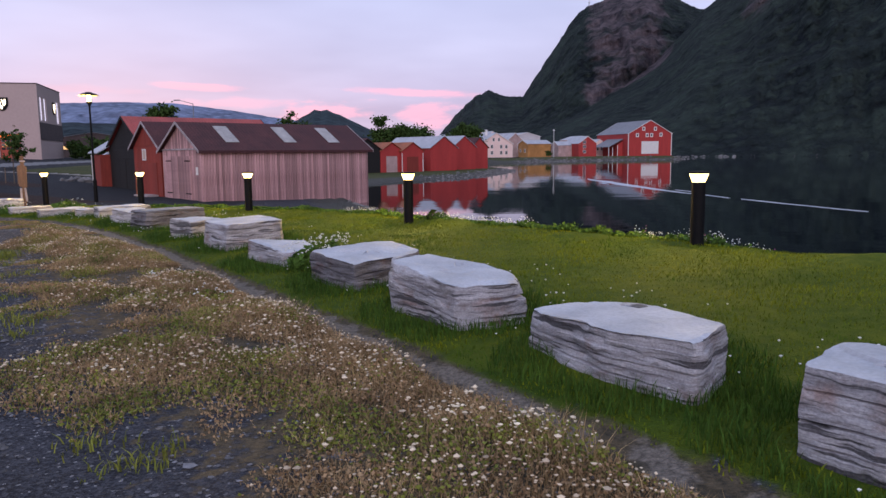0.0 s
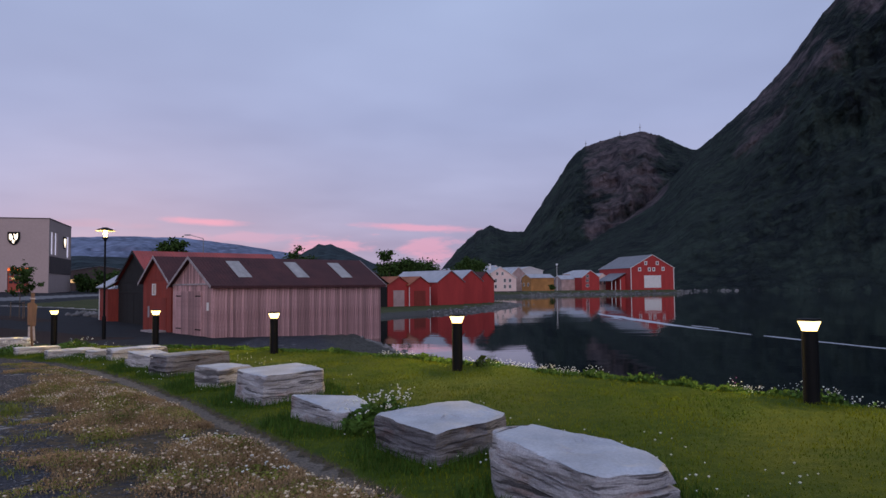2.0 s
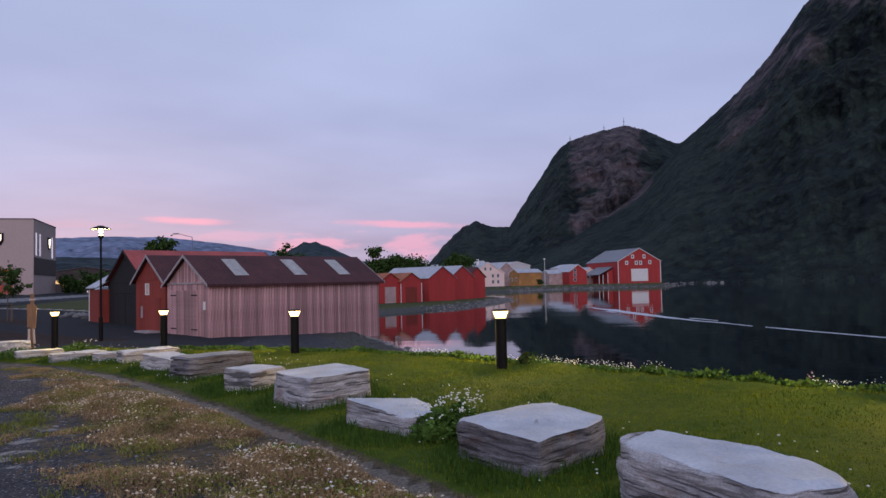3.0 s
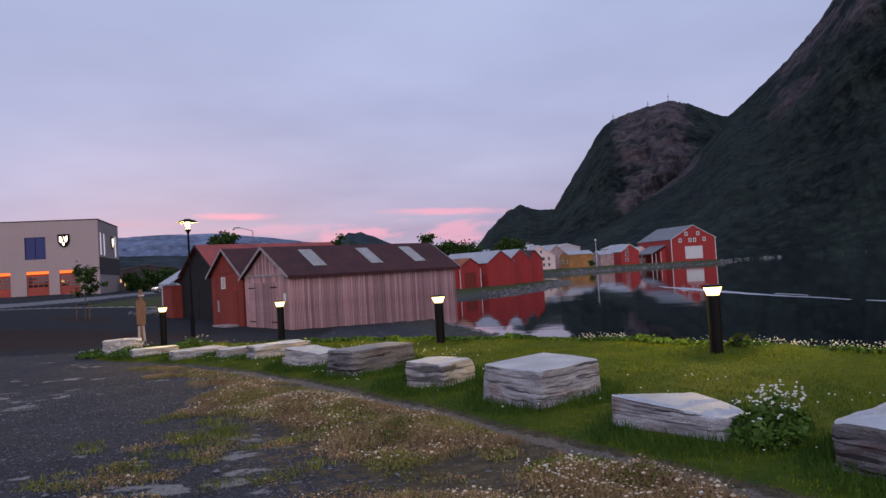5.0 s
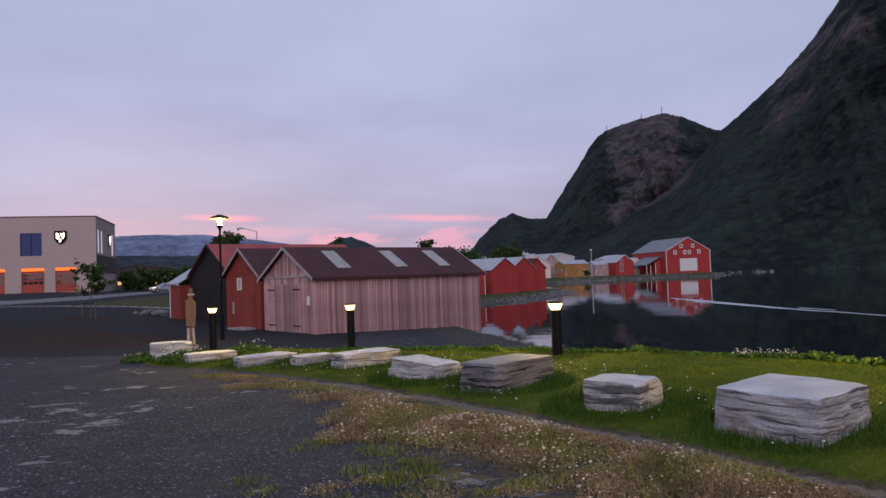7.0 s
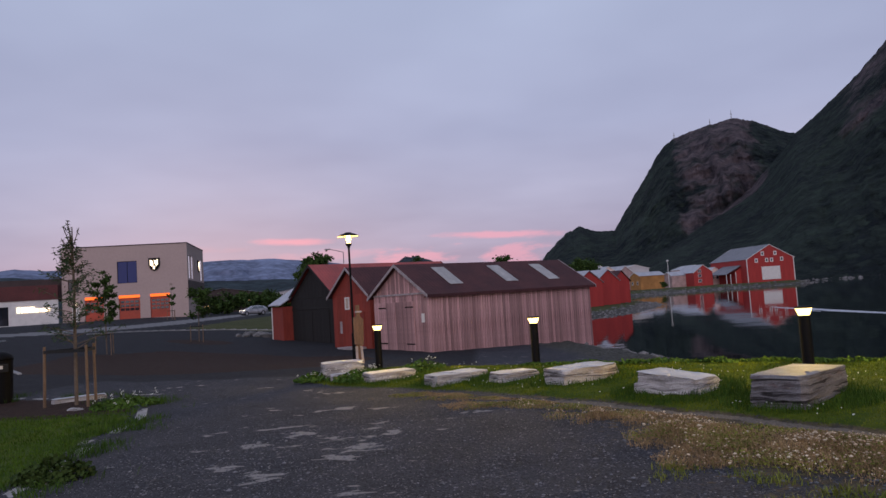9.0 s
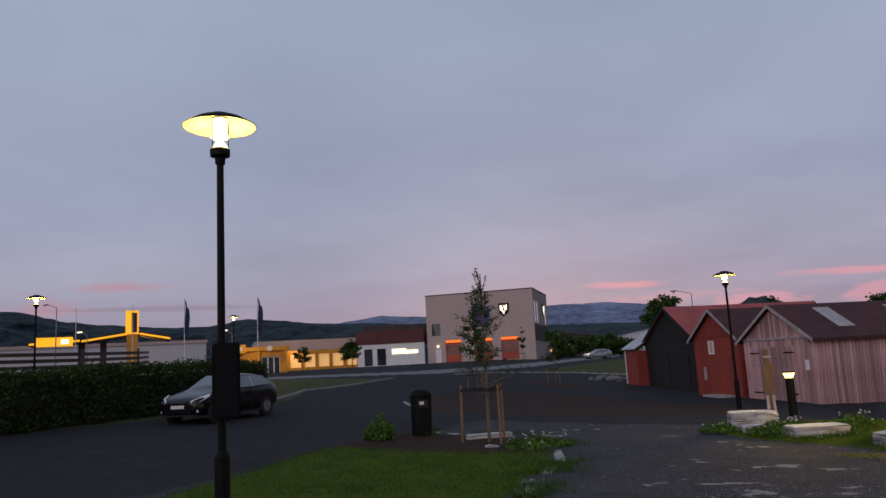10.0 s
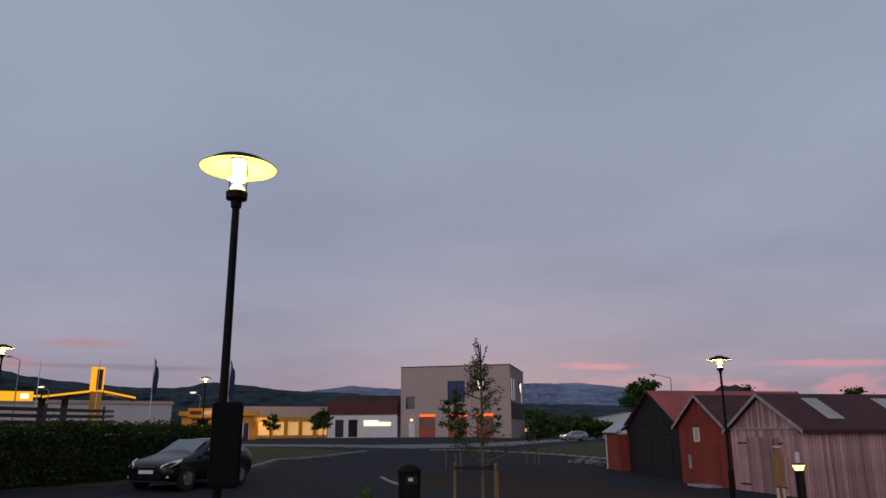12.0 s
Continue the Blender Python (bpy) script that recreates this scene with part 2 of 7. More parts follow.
def shore_distance(x, y):
    """Metres to the waterline, positive on land."""
    px, py = np.array([p[0] for p in SHORE], float), np.array([p[1] for p in SHORE], float)
    best = np.full(x.shape, 1e9)
    inside = np.zeros(x.shape, bool)
    for i in range(len(px)):
        ax, ay, bx, by = px[i - 1], py[i - 1], px[i], py[i]
        dx, dy = bx - ax, by - ay
        t = np.clip(((x - ax) * dx + (y - ay) * dy) / (dx * dx + dy * dy), 0, 1)
        best = np.minimum(best, np.hypot(x - ax - t * dx, y - ay - t * dy))
        if dy:
            inside ^= ((ay > y) != (by > y)) & (x < ax + (y - ay) / dy * dx)
    return np.where(inside, best, -best)


def strip_v(u):
    return 2.72 + 0.125 * (np.clip(u, -10, 13.5) - 2.5) + 0.35 * ss(13.5, 19, u) - 0.9 * ss(22, 28, u)


def edge_v(u):
    u = np.asarray(u, float)
    return 9.35 + 0.35 * ss(8, 5, u) - 0.1 * np.maximum(0, u - 14) - 0.18 * np.maximum(0, u - 17)


def lawn_mask(x, y):
    u, v = -0.6 * x + 0.8 * y, 0.8 * x + 0.6 * y
    return ss(0.05, 0.3, v - strip_v(u)) * ss(0.0, 0.5, edge_v(u) + 0.4 - v) * ss(29.6, 28.9, u)


def land(x, y):
    """The lie of the land without the banks."""
    x, y = np.asarray(x, float), np.asarray(y, float)
    u, v = -0.6 * x + 0.8 * y, 0.8 * x + 0.6 * y
    z = -0.05 - 0.18 * ss(-5, -13, x) * ss(8, 16, y)
    z = z + np.minimum(0.043 * np.maximum(0, -x - 20), 1.75)
    yy = y + 12 * ss(-15, -4, x)
    off = np.maximum(ss(0, 2.5, v - edge_v(u)), ss(29, 32, u))
    z = z - 1.0 * ss(27 - ss(-15, -4, x), 50 - 5 * ss(-15, -4, x), yy) * (1 - ss(72, 112, y)) * ss(-50, -24, x) * off
    z = z - 0.62 * ss(-15, -2, x) * ss(30, 52, yy) * off
    z = z + 0.25 * ss(170, 250, y) * ss(-30, -2, x)
    low = ss(72, 88, y) * ss(225, 180, y) * ss(-16, -5, x)
    z = z * (1 - low) - 1.38 * low
    z = z + lawn_mask(x, y) * (0.03 + 0.045 * np.clip(v - strip_v(u), 0, 8))
    return z


def ground_z(x, y):
    x, y = np.asarray(x, float), np.asarray(y, float)
    s = shore_distance(x, y)
    low = ss(72, 88, y) * ss(225, 180, y) * ss(-16, -5, x)
    quay = ss(228, 245, y) * ss(28, 40, x) * ss(146, 138, x)
    bank = WATER - 0.25 + np.where(s > 0, (0.62 - 0.46 * low - 0.36 * quay) * s + 0.15 * low * ss(0, 0.6, s), 0.4 * s)
    a, b = land(x, y), np.maximum(bank, WATER - 3)
    h = np.clip(0.5 + 0.5 * (b - a) / 0.25, 0, 1)
    return b * (1 - h) + a * h - 0.25 * h * (1 - h)


def lumps(x, y):
    return np.array([noise.noise(Vector((a * 0.9, b * 0.9, 0))) * 0.035 + noise.noise(Vector((a * 3.1, b * 3.1, 4))) * 0.012 for a, b in zip(np.ravel(x), np.ravel(y))]).reshape(np.shape(x))


def gz(x, y):
    return float(ground_z(np.array([x]), np.array([y]))[0])


def attr(me, name, values):
    a = me.attributes.new(name, "FLOAT", "POINT")
    a.data.foreach_set("value", np.asarray(values, np.float32).ravel())


def blob(x, y, cx, cy, rx, ry, rot=0):
    c, s = math.cos(radians(rot)), math.sin(radians(rot))
    dx, dy = x - cx, y - cy
    return np.hypot((c * dx + s * dy) / rx, (-s * dx + c * dy) / ry)


def segment_distance(x, y, pts):
    best = np.full(np.shape(x), 1e9)
    for (ax, ay), (bx, by) in zip(pts, pts[1:]):
        dx, dy = bx - ax, by - ay
        t = np.clip(((x - ax) * dx + (y - ay) * dy) / (dx * dx + dy * dy), 0, 1)
        best = np.minimum(best, np.hypot(x - ax - t * dx, y - ay - t * dy))
    return best


ISLE = [(-15.0, 14.5), (-15.7, 17.6), (-16.2, 20.4), (-17.2, 22.8), (-19.2, 24.3), (-21.8, 24.8), (-22.8, 23.4), (-22, 19), (-21, 14), (-19, 9), (-16, 9)]


def in_poly(x, y, pts):
    inside = np.zeros(np.shape(x), bool)
    for (ax, ay), (bx, by) in zip(pts, pts[1:] + pts[:1]):
        if ay != by:
            inside ^= ((ay > y) != (by > y)) & (x < ax + (y - ay) / (by - ay) * (bx - ax))
    return inside


def isle_depth(x, y):
    d = segment_distance(x, y, ISLE + ISLE[:1])
    return np.where(in_poly(x, y, ISLE), d, -d)


ROAD = [(-95, 25), (-70, 38), (-52, 52), (-46, 66), (-44.5, 85), (-46, 110), (-50, 150), (-58, 220)]
BED = [(-30.5, 38.5), (-26, 32.2), (-19.5, 30.3), (-14.2, 29.6), (-13.8, 36), (-16.5, 46), (-24, 52), (-30, 54), (-33.5, 48)]
GREEN = [(-31.6, 29.3), (-35.5, 35.5), (-40, 42.6), (-41, 48.8), (-43, 57), (-48, 52), (-60, 44), (-60, 10), (-33, 8), (-32.6, 20)]


def depth_in(x, y, pts):
    d = segment_distance(x, y, pts + pts[:1])
    return np.where(in_poly(x, y, pts), d, -d)



def build_ground():
    az = np.radians(np.concatenate([np.arange(-84, 62, 0.45), np.arange(62, 276, 4.0)]))
    r = [0.0]
    step = 0.22
    while r[-1] < 5500:
        r.append(r[-1] + step)
        step = max(0.22, r[-1] * 0.0135) if r[-1] < 450 else r[-1] * 0.03
    r = np.array(r[1:])
    X = -4.0 + np.sin(az)[None, :] * r[:, None]
    Y = 3.0 + np.cos(az)[None, :] * r[:, None]
    Z = ground_z(X, Y)
    near = ss(120, 20, r)[:, None]
    lump = lumps(X, Y)
    s = shore_distance(X, Y)
    rocky = ss(6, 1.5, s) * ss(-3, 0, s)
    Z = Z + lump * near + rocky * lump * 6
    n, k = X.shape
    verts = np.stack([X, Y, Z], -1).reshape(-1, 3)
    verts = np.vstack([verts, [[-4, 3, gz(-4, 3)]]])
    i = np.arange(n - 1)[:, None] * k + np.arange(k)[None, :]
    j = np.arange(n - 1)[:, None] * k + (np.arange(k)[None, :] + 1) % k
    faces = np.stack([j, i, i + k, j + k], -1).reshape(-1, 4).tolist()
    faces += [(len(verts) - 1, a, (a + 1) % k) for a in range(k)]
    me = mesh_of("ground", verts.tolist(), faces, M["ground"], True)
    ext = lambda a: np.append(a.ravel(), 0.0)  # noqa: E731
    u, v = -0.6 * X + 0.8 * Y, 0.8 * X + 0.6 * Y
    isle = isle_depth(X, Y)
    lawn = np.maximum(lawn_mask(X, Y), ss(0.0, 0.5, isle) * (1 - 0.9 * ss(20.6, 21.6, Y)))
    far = ss(160, 220, np.hypot(X, Y))
    grass_far = np.maximum(far, ss(-0.3, 0.3, depth_in(X, Y, GREEN)))
    grass_far = np.maximum(grass_far, ss(78, 80, Y) * ss(-41, -38, X) * ss(1, 4, s))
    attr(me, "lawn", ext(np.maximum(lawn, ss(0.3, 1.2, v - edge_v(u)) * ss(19, 16, u) * ss(0.5, 2.5, s))))
    w = strip_v(u) - v
    attr(me, "verge", ext(ss(-0.5, -0.25, w) * ss(3.6, 1.0, w + 0.10 * np.maximum(0, 8 - u) + 2.6 * ss(14, 22, u)) * ss(25, 22, u) * ss(-6, -2, u)))
    attr(me, "strip", ext(ss(0.15, 0.08, np.abs(v - strip_v(u) + 0.04)) * ss(22, 19, u)))
    soil = np.maximum(ss(-0.3, 0.3, depth_in(X, Y, BED)), ss(0.0, 0.5, isle) * ss(20.6, 21.6, Y))
    soil = np.maximum(soil, ss(1.1, 0.9, blob(X, Y, -31.2, 62.6, 3.0, 2.0, 150)))
    attr(me, "soil", ext(soil))
    attr(me, "road", ext(ss(2.1, 1.9, segment_distance(X, Y, ROAD))))
    attr(me, "worn", ext(np.maximum(ss(1.2, 0.5, blob(X, Y, -12.2, 17.4, 1.5, 3.0)), ss(1.2, 0.6, blob(X, Y, -6.5, 11, 1.5, 2)))))
    attr(me, "rocky", ext(rocky))
    attr(me, "asphalt", ext(np.maximum(ss(25.5, 27.5, Y + 0.25 * (X + 14)) * ss(-9, -11, X), ss(-20.5, -22.5, X))))
    attr(me, "far", ext(grass_far))
    return tagged(new("ground", me), "dark gravel car park with weedy verge, lawn and shore", "ground", kind="structure")


def ground_material():
    m = bpy.data.materials.new("ground_surface")
    m.use_nodes = True
    n, l = m.node_tree.nodes, m.node_tree.links
    b = n["Principled BSDF"]
    b.inputs["Roughness"].default_value = 0.9
    b.inputs["Specular IOR Level"].default_value = 0.12
    geo = n.new("ShaderNodeNewGeometry")

    def tex(scale, detail=4, rough=0.55):
        t = n.new("ShaderNodeTexNoise")
        t.inputs["Scale"].default_value, t.inputs["Detail"].default_value, t.inputs["Roughness"].default_value = scale, detail, rough
        l.new(geo.outputs["Position"], t.inputs["Vector"])
        return t.outputs["Fac"]

    def ramp(fac, a, ca, bb, cb):
        r = n.new("ShaderNodeValToRGB")
        r.color_ramp.elements[0].position, r.color_ramp.elements[0].color = a, (*ca, 1)
        r.color_ramp.elements[1].position, r.color_ramp.elements[1].color = bb, (*cb, 1)
        l.new(fac, r.inputs[0])
        return r.outputs[0]

    def mixc(fac, a, bb, mode="MIX"):
        x = n.new("ShaderNodeMixRGB")
        x.blend_type = mode
        if isinstance(fac, float):
            x.inputs[0].default_value = fac
        else:
            l.new(fac, x.inputs[0])
        l.new(a, x.inputs[1])
        l.new(bb, x.inputs[2])
        return x.outputs[0]

    def mask(name, fac, low=0.35, high=0.65, weight=1.0):
        """An attribute whose edge is broken up by noise."""
        a = n.new("ShaderNodeAttribute")
        a.attribute_name = name
        add = n.new("ShaderNodeMath")
        add.operation = "MULTIPLY_ADD"
        l.new(fac, add.inputs[0])
        add.inputs[1].default_value = weight
        l.new(a.outputs["Fac"], add.inputs[2])
        r = n.new("ShaderNodeMapRange")
        r.inputs["From Min"].default_value, r.inputs["From Max"].default_value = low + weight * 0.5, high + weight * 0.5
        l.new(add.outputs[0], r.inputs["Value"])
        return r.outputs[0]

    n1, n2, n3, n4 = tex(1.1), tex(7.0), tex(34.0, 2), tex(0.22)
    vor = n.new("ShaderNodeTexVoronoi")
    vor.inputs["Scale"].default_value = 64.0
    l.new(geo.outputs["Position"], vor.inputs["Vector"])
    chips = n.new("ShaderNodeSeparateColor")
    l.new(vor.outputs["Color"], chips.inputs[0])
    gravel = mixc(0.42, ramp(n1, 0.3, (0.026, 0.027, 0.034), 0.7, (0.056, 0.056, 0.067)), ramp(chips.outputs[0], 0.2, (0.016, 0.016, 0.020), 0.93, (0.13, 0.13, 0.15)))
    gravel = mixc(ramp(chips.outputs[1], 0.972, (0, 0, 0), 0.985, (0.8, 0.8, 0.8)), gravel, ramp(n3, 0.3, (0.22, 0.215, 0.22), 0.7, (0.40, 0.39, 0.40)))
    pale = n.new("ShaderNodeMapping")
    pale.inputs["Scale"].default_value, pale.inputs["Rotation"].default_value = (0.75, 1.2, 1), (0, 0, 0.3)
    l.new(geo.outputs["Position"], pale.inputs[0])
    pt = n.new("ShaderNodeTexNoise")
    pt.inputs["Scale"].default_value, pt.inputs["Detail"].default_value, pt.inputs["Roughness"].default_value = 1.9, 6, 0.6
    l.new(pale.outputs[0], pt.inputs["Vector"])
    pm = n.new("ShaderNodeMapRange")
    pm.inputs["From Min"].default_value, pm.inputs["From Max"].default_value = 0.645, 0.672
    worn = n.new("ShaderNodeAttribute")
    worn.attribute_name = "worn"
    wadd = n.new("ShaderNodeMath")
    wadd.operation, wadd.inputs[1].default_value = "MULTIPLY_ADD", 0.08
    l.new(worn.outputs["Fac"], wadd.inputs[0])
    l.new(pt.outputs["Fac"], wadd.inputs[2])
    l.new(wadd.outputs[0], pm.inputs["Value"])
    gravel = mixc(pm.outputs[0], gravel, ramp(n3, 0.3, (0.20, 0.19, 0.19), 0.7, (0.33, 0.31, 0.31)))
    # lawn colours are yellowed to add to the bollards' light
    grass = mixc(0.5, ramp(n1, 0.3, (0.024, 0.060, 0.006), 0.7, (0.095, 0.115, 0.007)), ramp(n2, 0.3, (0.022, 0.056, 0.006), 0.7, (0.085, 0.115, 0.008)))
    weeds = mixc(0.5, ramp(n2, 0.36, (0.030, 0.030, 0.022), 0.64, (0.150, 0.110, 0.060)), ramp(n3, 0.3, (0.034, 0.030, 0.024), 0.7, (0.15, 0.115, 0.08)))
    soil = ramp(n2, 0.3, (0.022, 0.013, 0.010), 0.7, (0.058, 0.033, 0.025))
    paving = ramp(n3, 0.3, (0.10, 0.085, 0.072), 0.7, (0.23, 0.195, 0.165))
    road = ramp(n2, 0.3, (0.17, 0.165, 0.17), 0.7, (0.24, 0.235, 0.24))
    rocks = ramp(n2, 0.3, (0.03, 0.03, 0.026), 0.7, (0.12, 0.115, 0.105))
    meadow = mixc(0.5, ramp(n4, 0.3, (0.035, 0.05, 0.014), 0.7, (0.085, 0.085, 0.03)), ramp(n2, 0.3, (0.035, 0.05, 0.014), 0.7, (0.09, 0.08, 0.035)))
    asphalt = mixc(0.5, ramp(n1, 0.3, (0.017, 0.018, 0.021), 0.7, (0.034, 0.034, 0.040)), ramp(n3, 0.3, (0.012, 0.012, 0.014), 0.7, (0.048, 0.048, 0.054)))
    c = mixc(mask("asphalt", n1, weight=0.3), gravel, asphalt)
    c = mixc(mask("far", n1), c, meadow)
    c = mixc(mask("road", n3, weight=0.05), c, road)
    c = mixc(mask("verge", n2, 0.50, 0.75, 1.9), c, weeds)
    c = mixc(mask("soil", n2, weight=0.5), c, soil)
    c = mixc(mask("rocky", n2, weight=0.8), c, rocks)
    c = mixc(mask("lawn", n2, weight=0.6), c, grass)
    c = mixc(mask("strip", n2, 0.42, 0.72, weight=1.5), c, paving)
    l.new(c, b.inputs["Base Color"])
    bp = n.new("ShaderNodeBump")
    bp.inputs["Strength"].default_value, bp.inputs["Distance"].default_value = 0.8, 0.02
    l.new(vor.outputs["Distance"], bp.inputs["Height"])
    bp2 = n.new("ShaderNodeBump")
    bp2.inputs["Strength"].default_value, bp2.inputs["Distance"].default_value = 0.5, 0.05
    l.new(n2, bp2.inputs["Height"])
    l.new(bp.outputs[0], bp2.inputs["Normal"])
    l.new(bp2.outputs[0], b.inputs["Normal"])
    return m


M["ground"] = ground_material()
build_ground()


def build_water():
    m = bpy.data.materials.new("fjord_water")
    m.use_nodes = True
    n, l = m.node_tree.nodes, m.node_tree.links
    b = n["Principled BSDF"]
    b.inputs["Base Color"].default_value = (0.006, 0.010, 0.011, 1)
    b.inputs["Roughness"].default_value = 0.03
    b.inputs["IOR"].default_value = 1.33
    geo = n.new("ShaderNodeNewGeometry")
    mp = n.new("ShaderNodeMapping")
    mp.inputs["Scale"].default_value = (0.25, 0.9, 1)
    l.new(geo.outputs["Position"], mp.inputs[0])
    t1, t2 = n.new("ShaderNodeTexNoise"), n.new("ShaderNodeTexNoise")
    t1.inputs["Scale"].default_value, t1.inputs["Detail"].default_value = 1.0, 2
    t2.inputs["Scale"].default_value, t2.inputs["Detail"].default_value = 0.12, 2
    l.new(mp.outputs[0], t1.inputs["Vector"])
    l.new(mp.outputs[0], t2.inputs["Vector"])
    b1, b2 = n.new("ShaderNodeBump"), n.new("ShaderNodeBump")
    b1.inputs["Strength"].default_value, b1.inputs["Distance"].default_value = 0.35, 0.012
    b2.inputs["Strength"].default_value, b2.inputs["Distance"].default_value = 0.5, 0.05
    l.new(t1.outputs["Fac"], b1.inputs["Height"])
    l.new(t2.outputs["Fac"], b2.inputs["Height"])
    l.new(b1.outputs[0], b2.inputs["Normal"])
    l.new(b2.outputs[0], b.inputs["Normal"])
    me = mesh_of("water", [(-40, -2900, WATER), (1400, -2900, WATER), (1400, 900, WATER), (-40, 900, WATER)], [(0, 1, 2, 3)], m)
    tagged(new("water", me), "calm dark fjord water with mirrored houses", "water", kind="structure")


build_water()


# ---- mountains ----
def mountain_material(name, forest, forest2, rock, rock2, scale=0.02, steep=0.62, wood=1.0):
    m = bpy.data.materials.new(name)
    m.use_nodes = True
    n, l = m.node_tree.nodes, m.node_tree.links
    b = n["Principled BSDF"]
    b.inputs["Roughness"].default_value = 0.95
    b.inputs["Specular IOR Level"].default_value = 0.1
    geo = n.new("ShaderNodeNewGeometry")
    t, f = n.new("ShaderNodeTexNoise"), n.new("ShaderNodeTexNoise")
    t.inputs["Scale"].default_value, t.inputs["Detail"].default_value, t.inputs["Roughness"].default_value = scale, 8, 0.65
    f.inputs["Scale"].default_value, f.inputs["Detail"].default_value = scale * 12, 4
    l.new(geo.outputs["Position"], t.inputs["Vector"])
    l.new(geo.outputs["Position"], f.inputs["Vector"])
    mp = n.new("ShaderNodeMapping")
    mp.inputs["Scale"].default_value = (1.3, 1.3, 0.3)
    l.new(geo.outputs["Position"], mp.inputs[0])
    q = n.new("ShaderNodeTexNoise")
    q.inputs["Scale"].default_value, q.inputs["Detail"].default_value, q.inputs["Roughness"].default_value = scale * 3, 8, 0.7
    l.new(mp.outputs[0], q.inputs["Vector"])

    def ramp(fac, a, ca, bb, cb):
        r = n.new("ShaderNodeValToRGB")
        r.color_ramp.elements[0].position, r.color_ramp.elements[0].color = a, (*ca, 1)
        r.color_ramp.elements[1].position, r.color_ramp.elements[1].color = bb, (*cb, 1)
        l.new(fac, r.inputs[0])
        return r.outputs[0]

    def mixc(fac, a, bb):
        x = n.new("ShaderNodeMixRGB")
        l.new(fac, x.inputs[0])
        l.new(a, x.inputs[1])
        l.new(bb, x.inputs[2])
        return x.outputs[0]

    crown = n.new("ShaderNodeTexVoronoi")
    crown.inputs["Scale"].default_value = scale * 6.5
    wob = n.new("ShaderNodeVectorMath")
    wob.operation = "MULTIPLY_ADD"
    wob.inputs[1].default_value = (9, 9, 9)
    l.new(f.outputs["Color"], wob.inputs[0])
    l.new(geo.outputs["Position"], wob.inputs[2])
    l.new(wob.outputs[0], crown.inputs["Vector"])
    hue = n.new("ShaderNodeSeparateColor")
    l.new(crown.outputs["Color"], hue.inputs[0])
    # shade between the crowns is painted: colour darkens away from each crown's middle
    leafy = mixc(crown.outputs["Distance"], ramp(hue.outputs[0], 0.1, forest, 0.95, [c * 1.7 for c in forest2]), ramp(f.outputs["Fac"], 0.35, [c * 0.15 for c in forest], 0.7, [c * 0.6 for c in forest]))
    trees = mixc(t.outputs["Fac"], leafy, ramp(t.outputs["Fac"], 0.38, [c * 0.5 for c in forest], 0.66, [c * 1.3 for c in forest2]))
    stone = ramp(q.outputs["Fac"], 0.36, rock, 0.66, rock2)
    a = n.new("ShaderNodeAttribute")
    a.attribute_name = "bare"
    ad = n.new("ShaderNodeMath")
    ad.operation = "MULTIPLY_ADD"
    ad.inputs[1].default_value = 1.5
    l.new(t.outputs["Fac"], ad.inputs[0])
    l.new(a.outputs["Fac"], ad.inputs[2])
    mr = n.new("ShaderNodeMapRange")
    mr.inputs["From Min"].default_value, mr.inputs["From Max"].default_value = 1.12, 1.32
    l.new(ad.outputs[0], mr.inputs["Value"])
    l.new(mixc(mr.outputs[0], trees, stone), b.inputs["Base Color"])
    bp = n.new("ShaderNodeBump")
    bp.inputs["Strength"].default_value, bp.inputs["Distance"].default_value = 1.0, 4.0 * wood
    bp.invert = True
    l.new(crown.outputs["Distance"], bp.inputs["Height"])
    bp2 = n.new("ShaderNodeBump")
    bp2.inputs["Strength"].default_value, bp2.inputs["Distance"].default_value = 0.8, 7.0 * wood
    l.new(q.outputs["Fac"], bp2.inputs["Height"])
    l.new(bp.outputs[0], bp2.inputs["Normal"])
    l.new(bp2.outputs[0], b.inputs["Normal"])
    return m


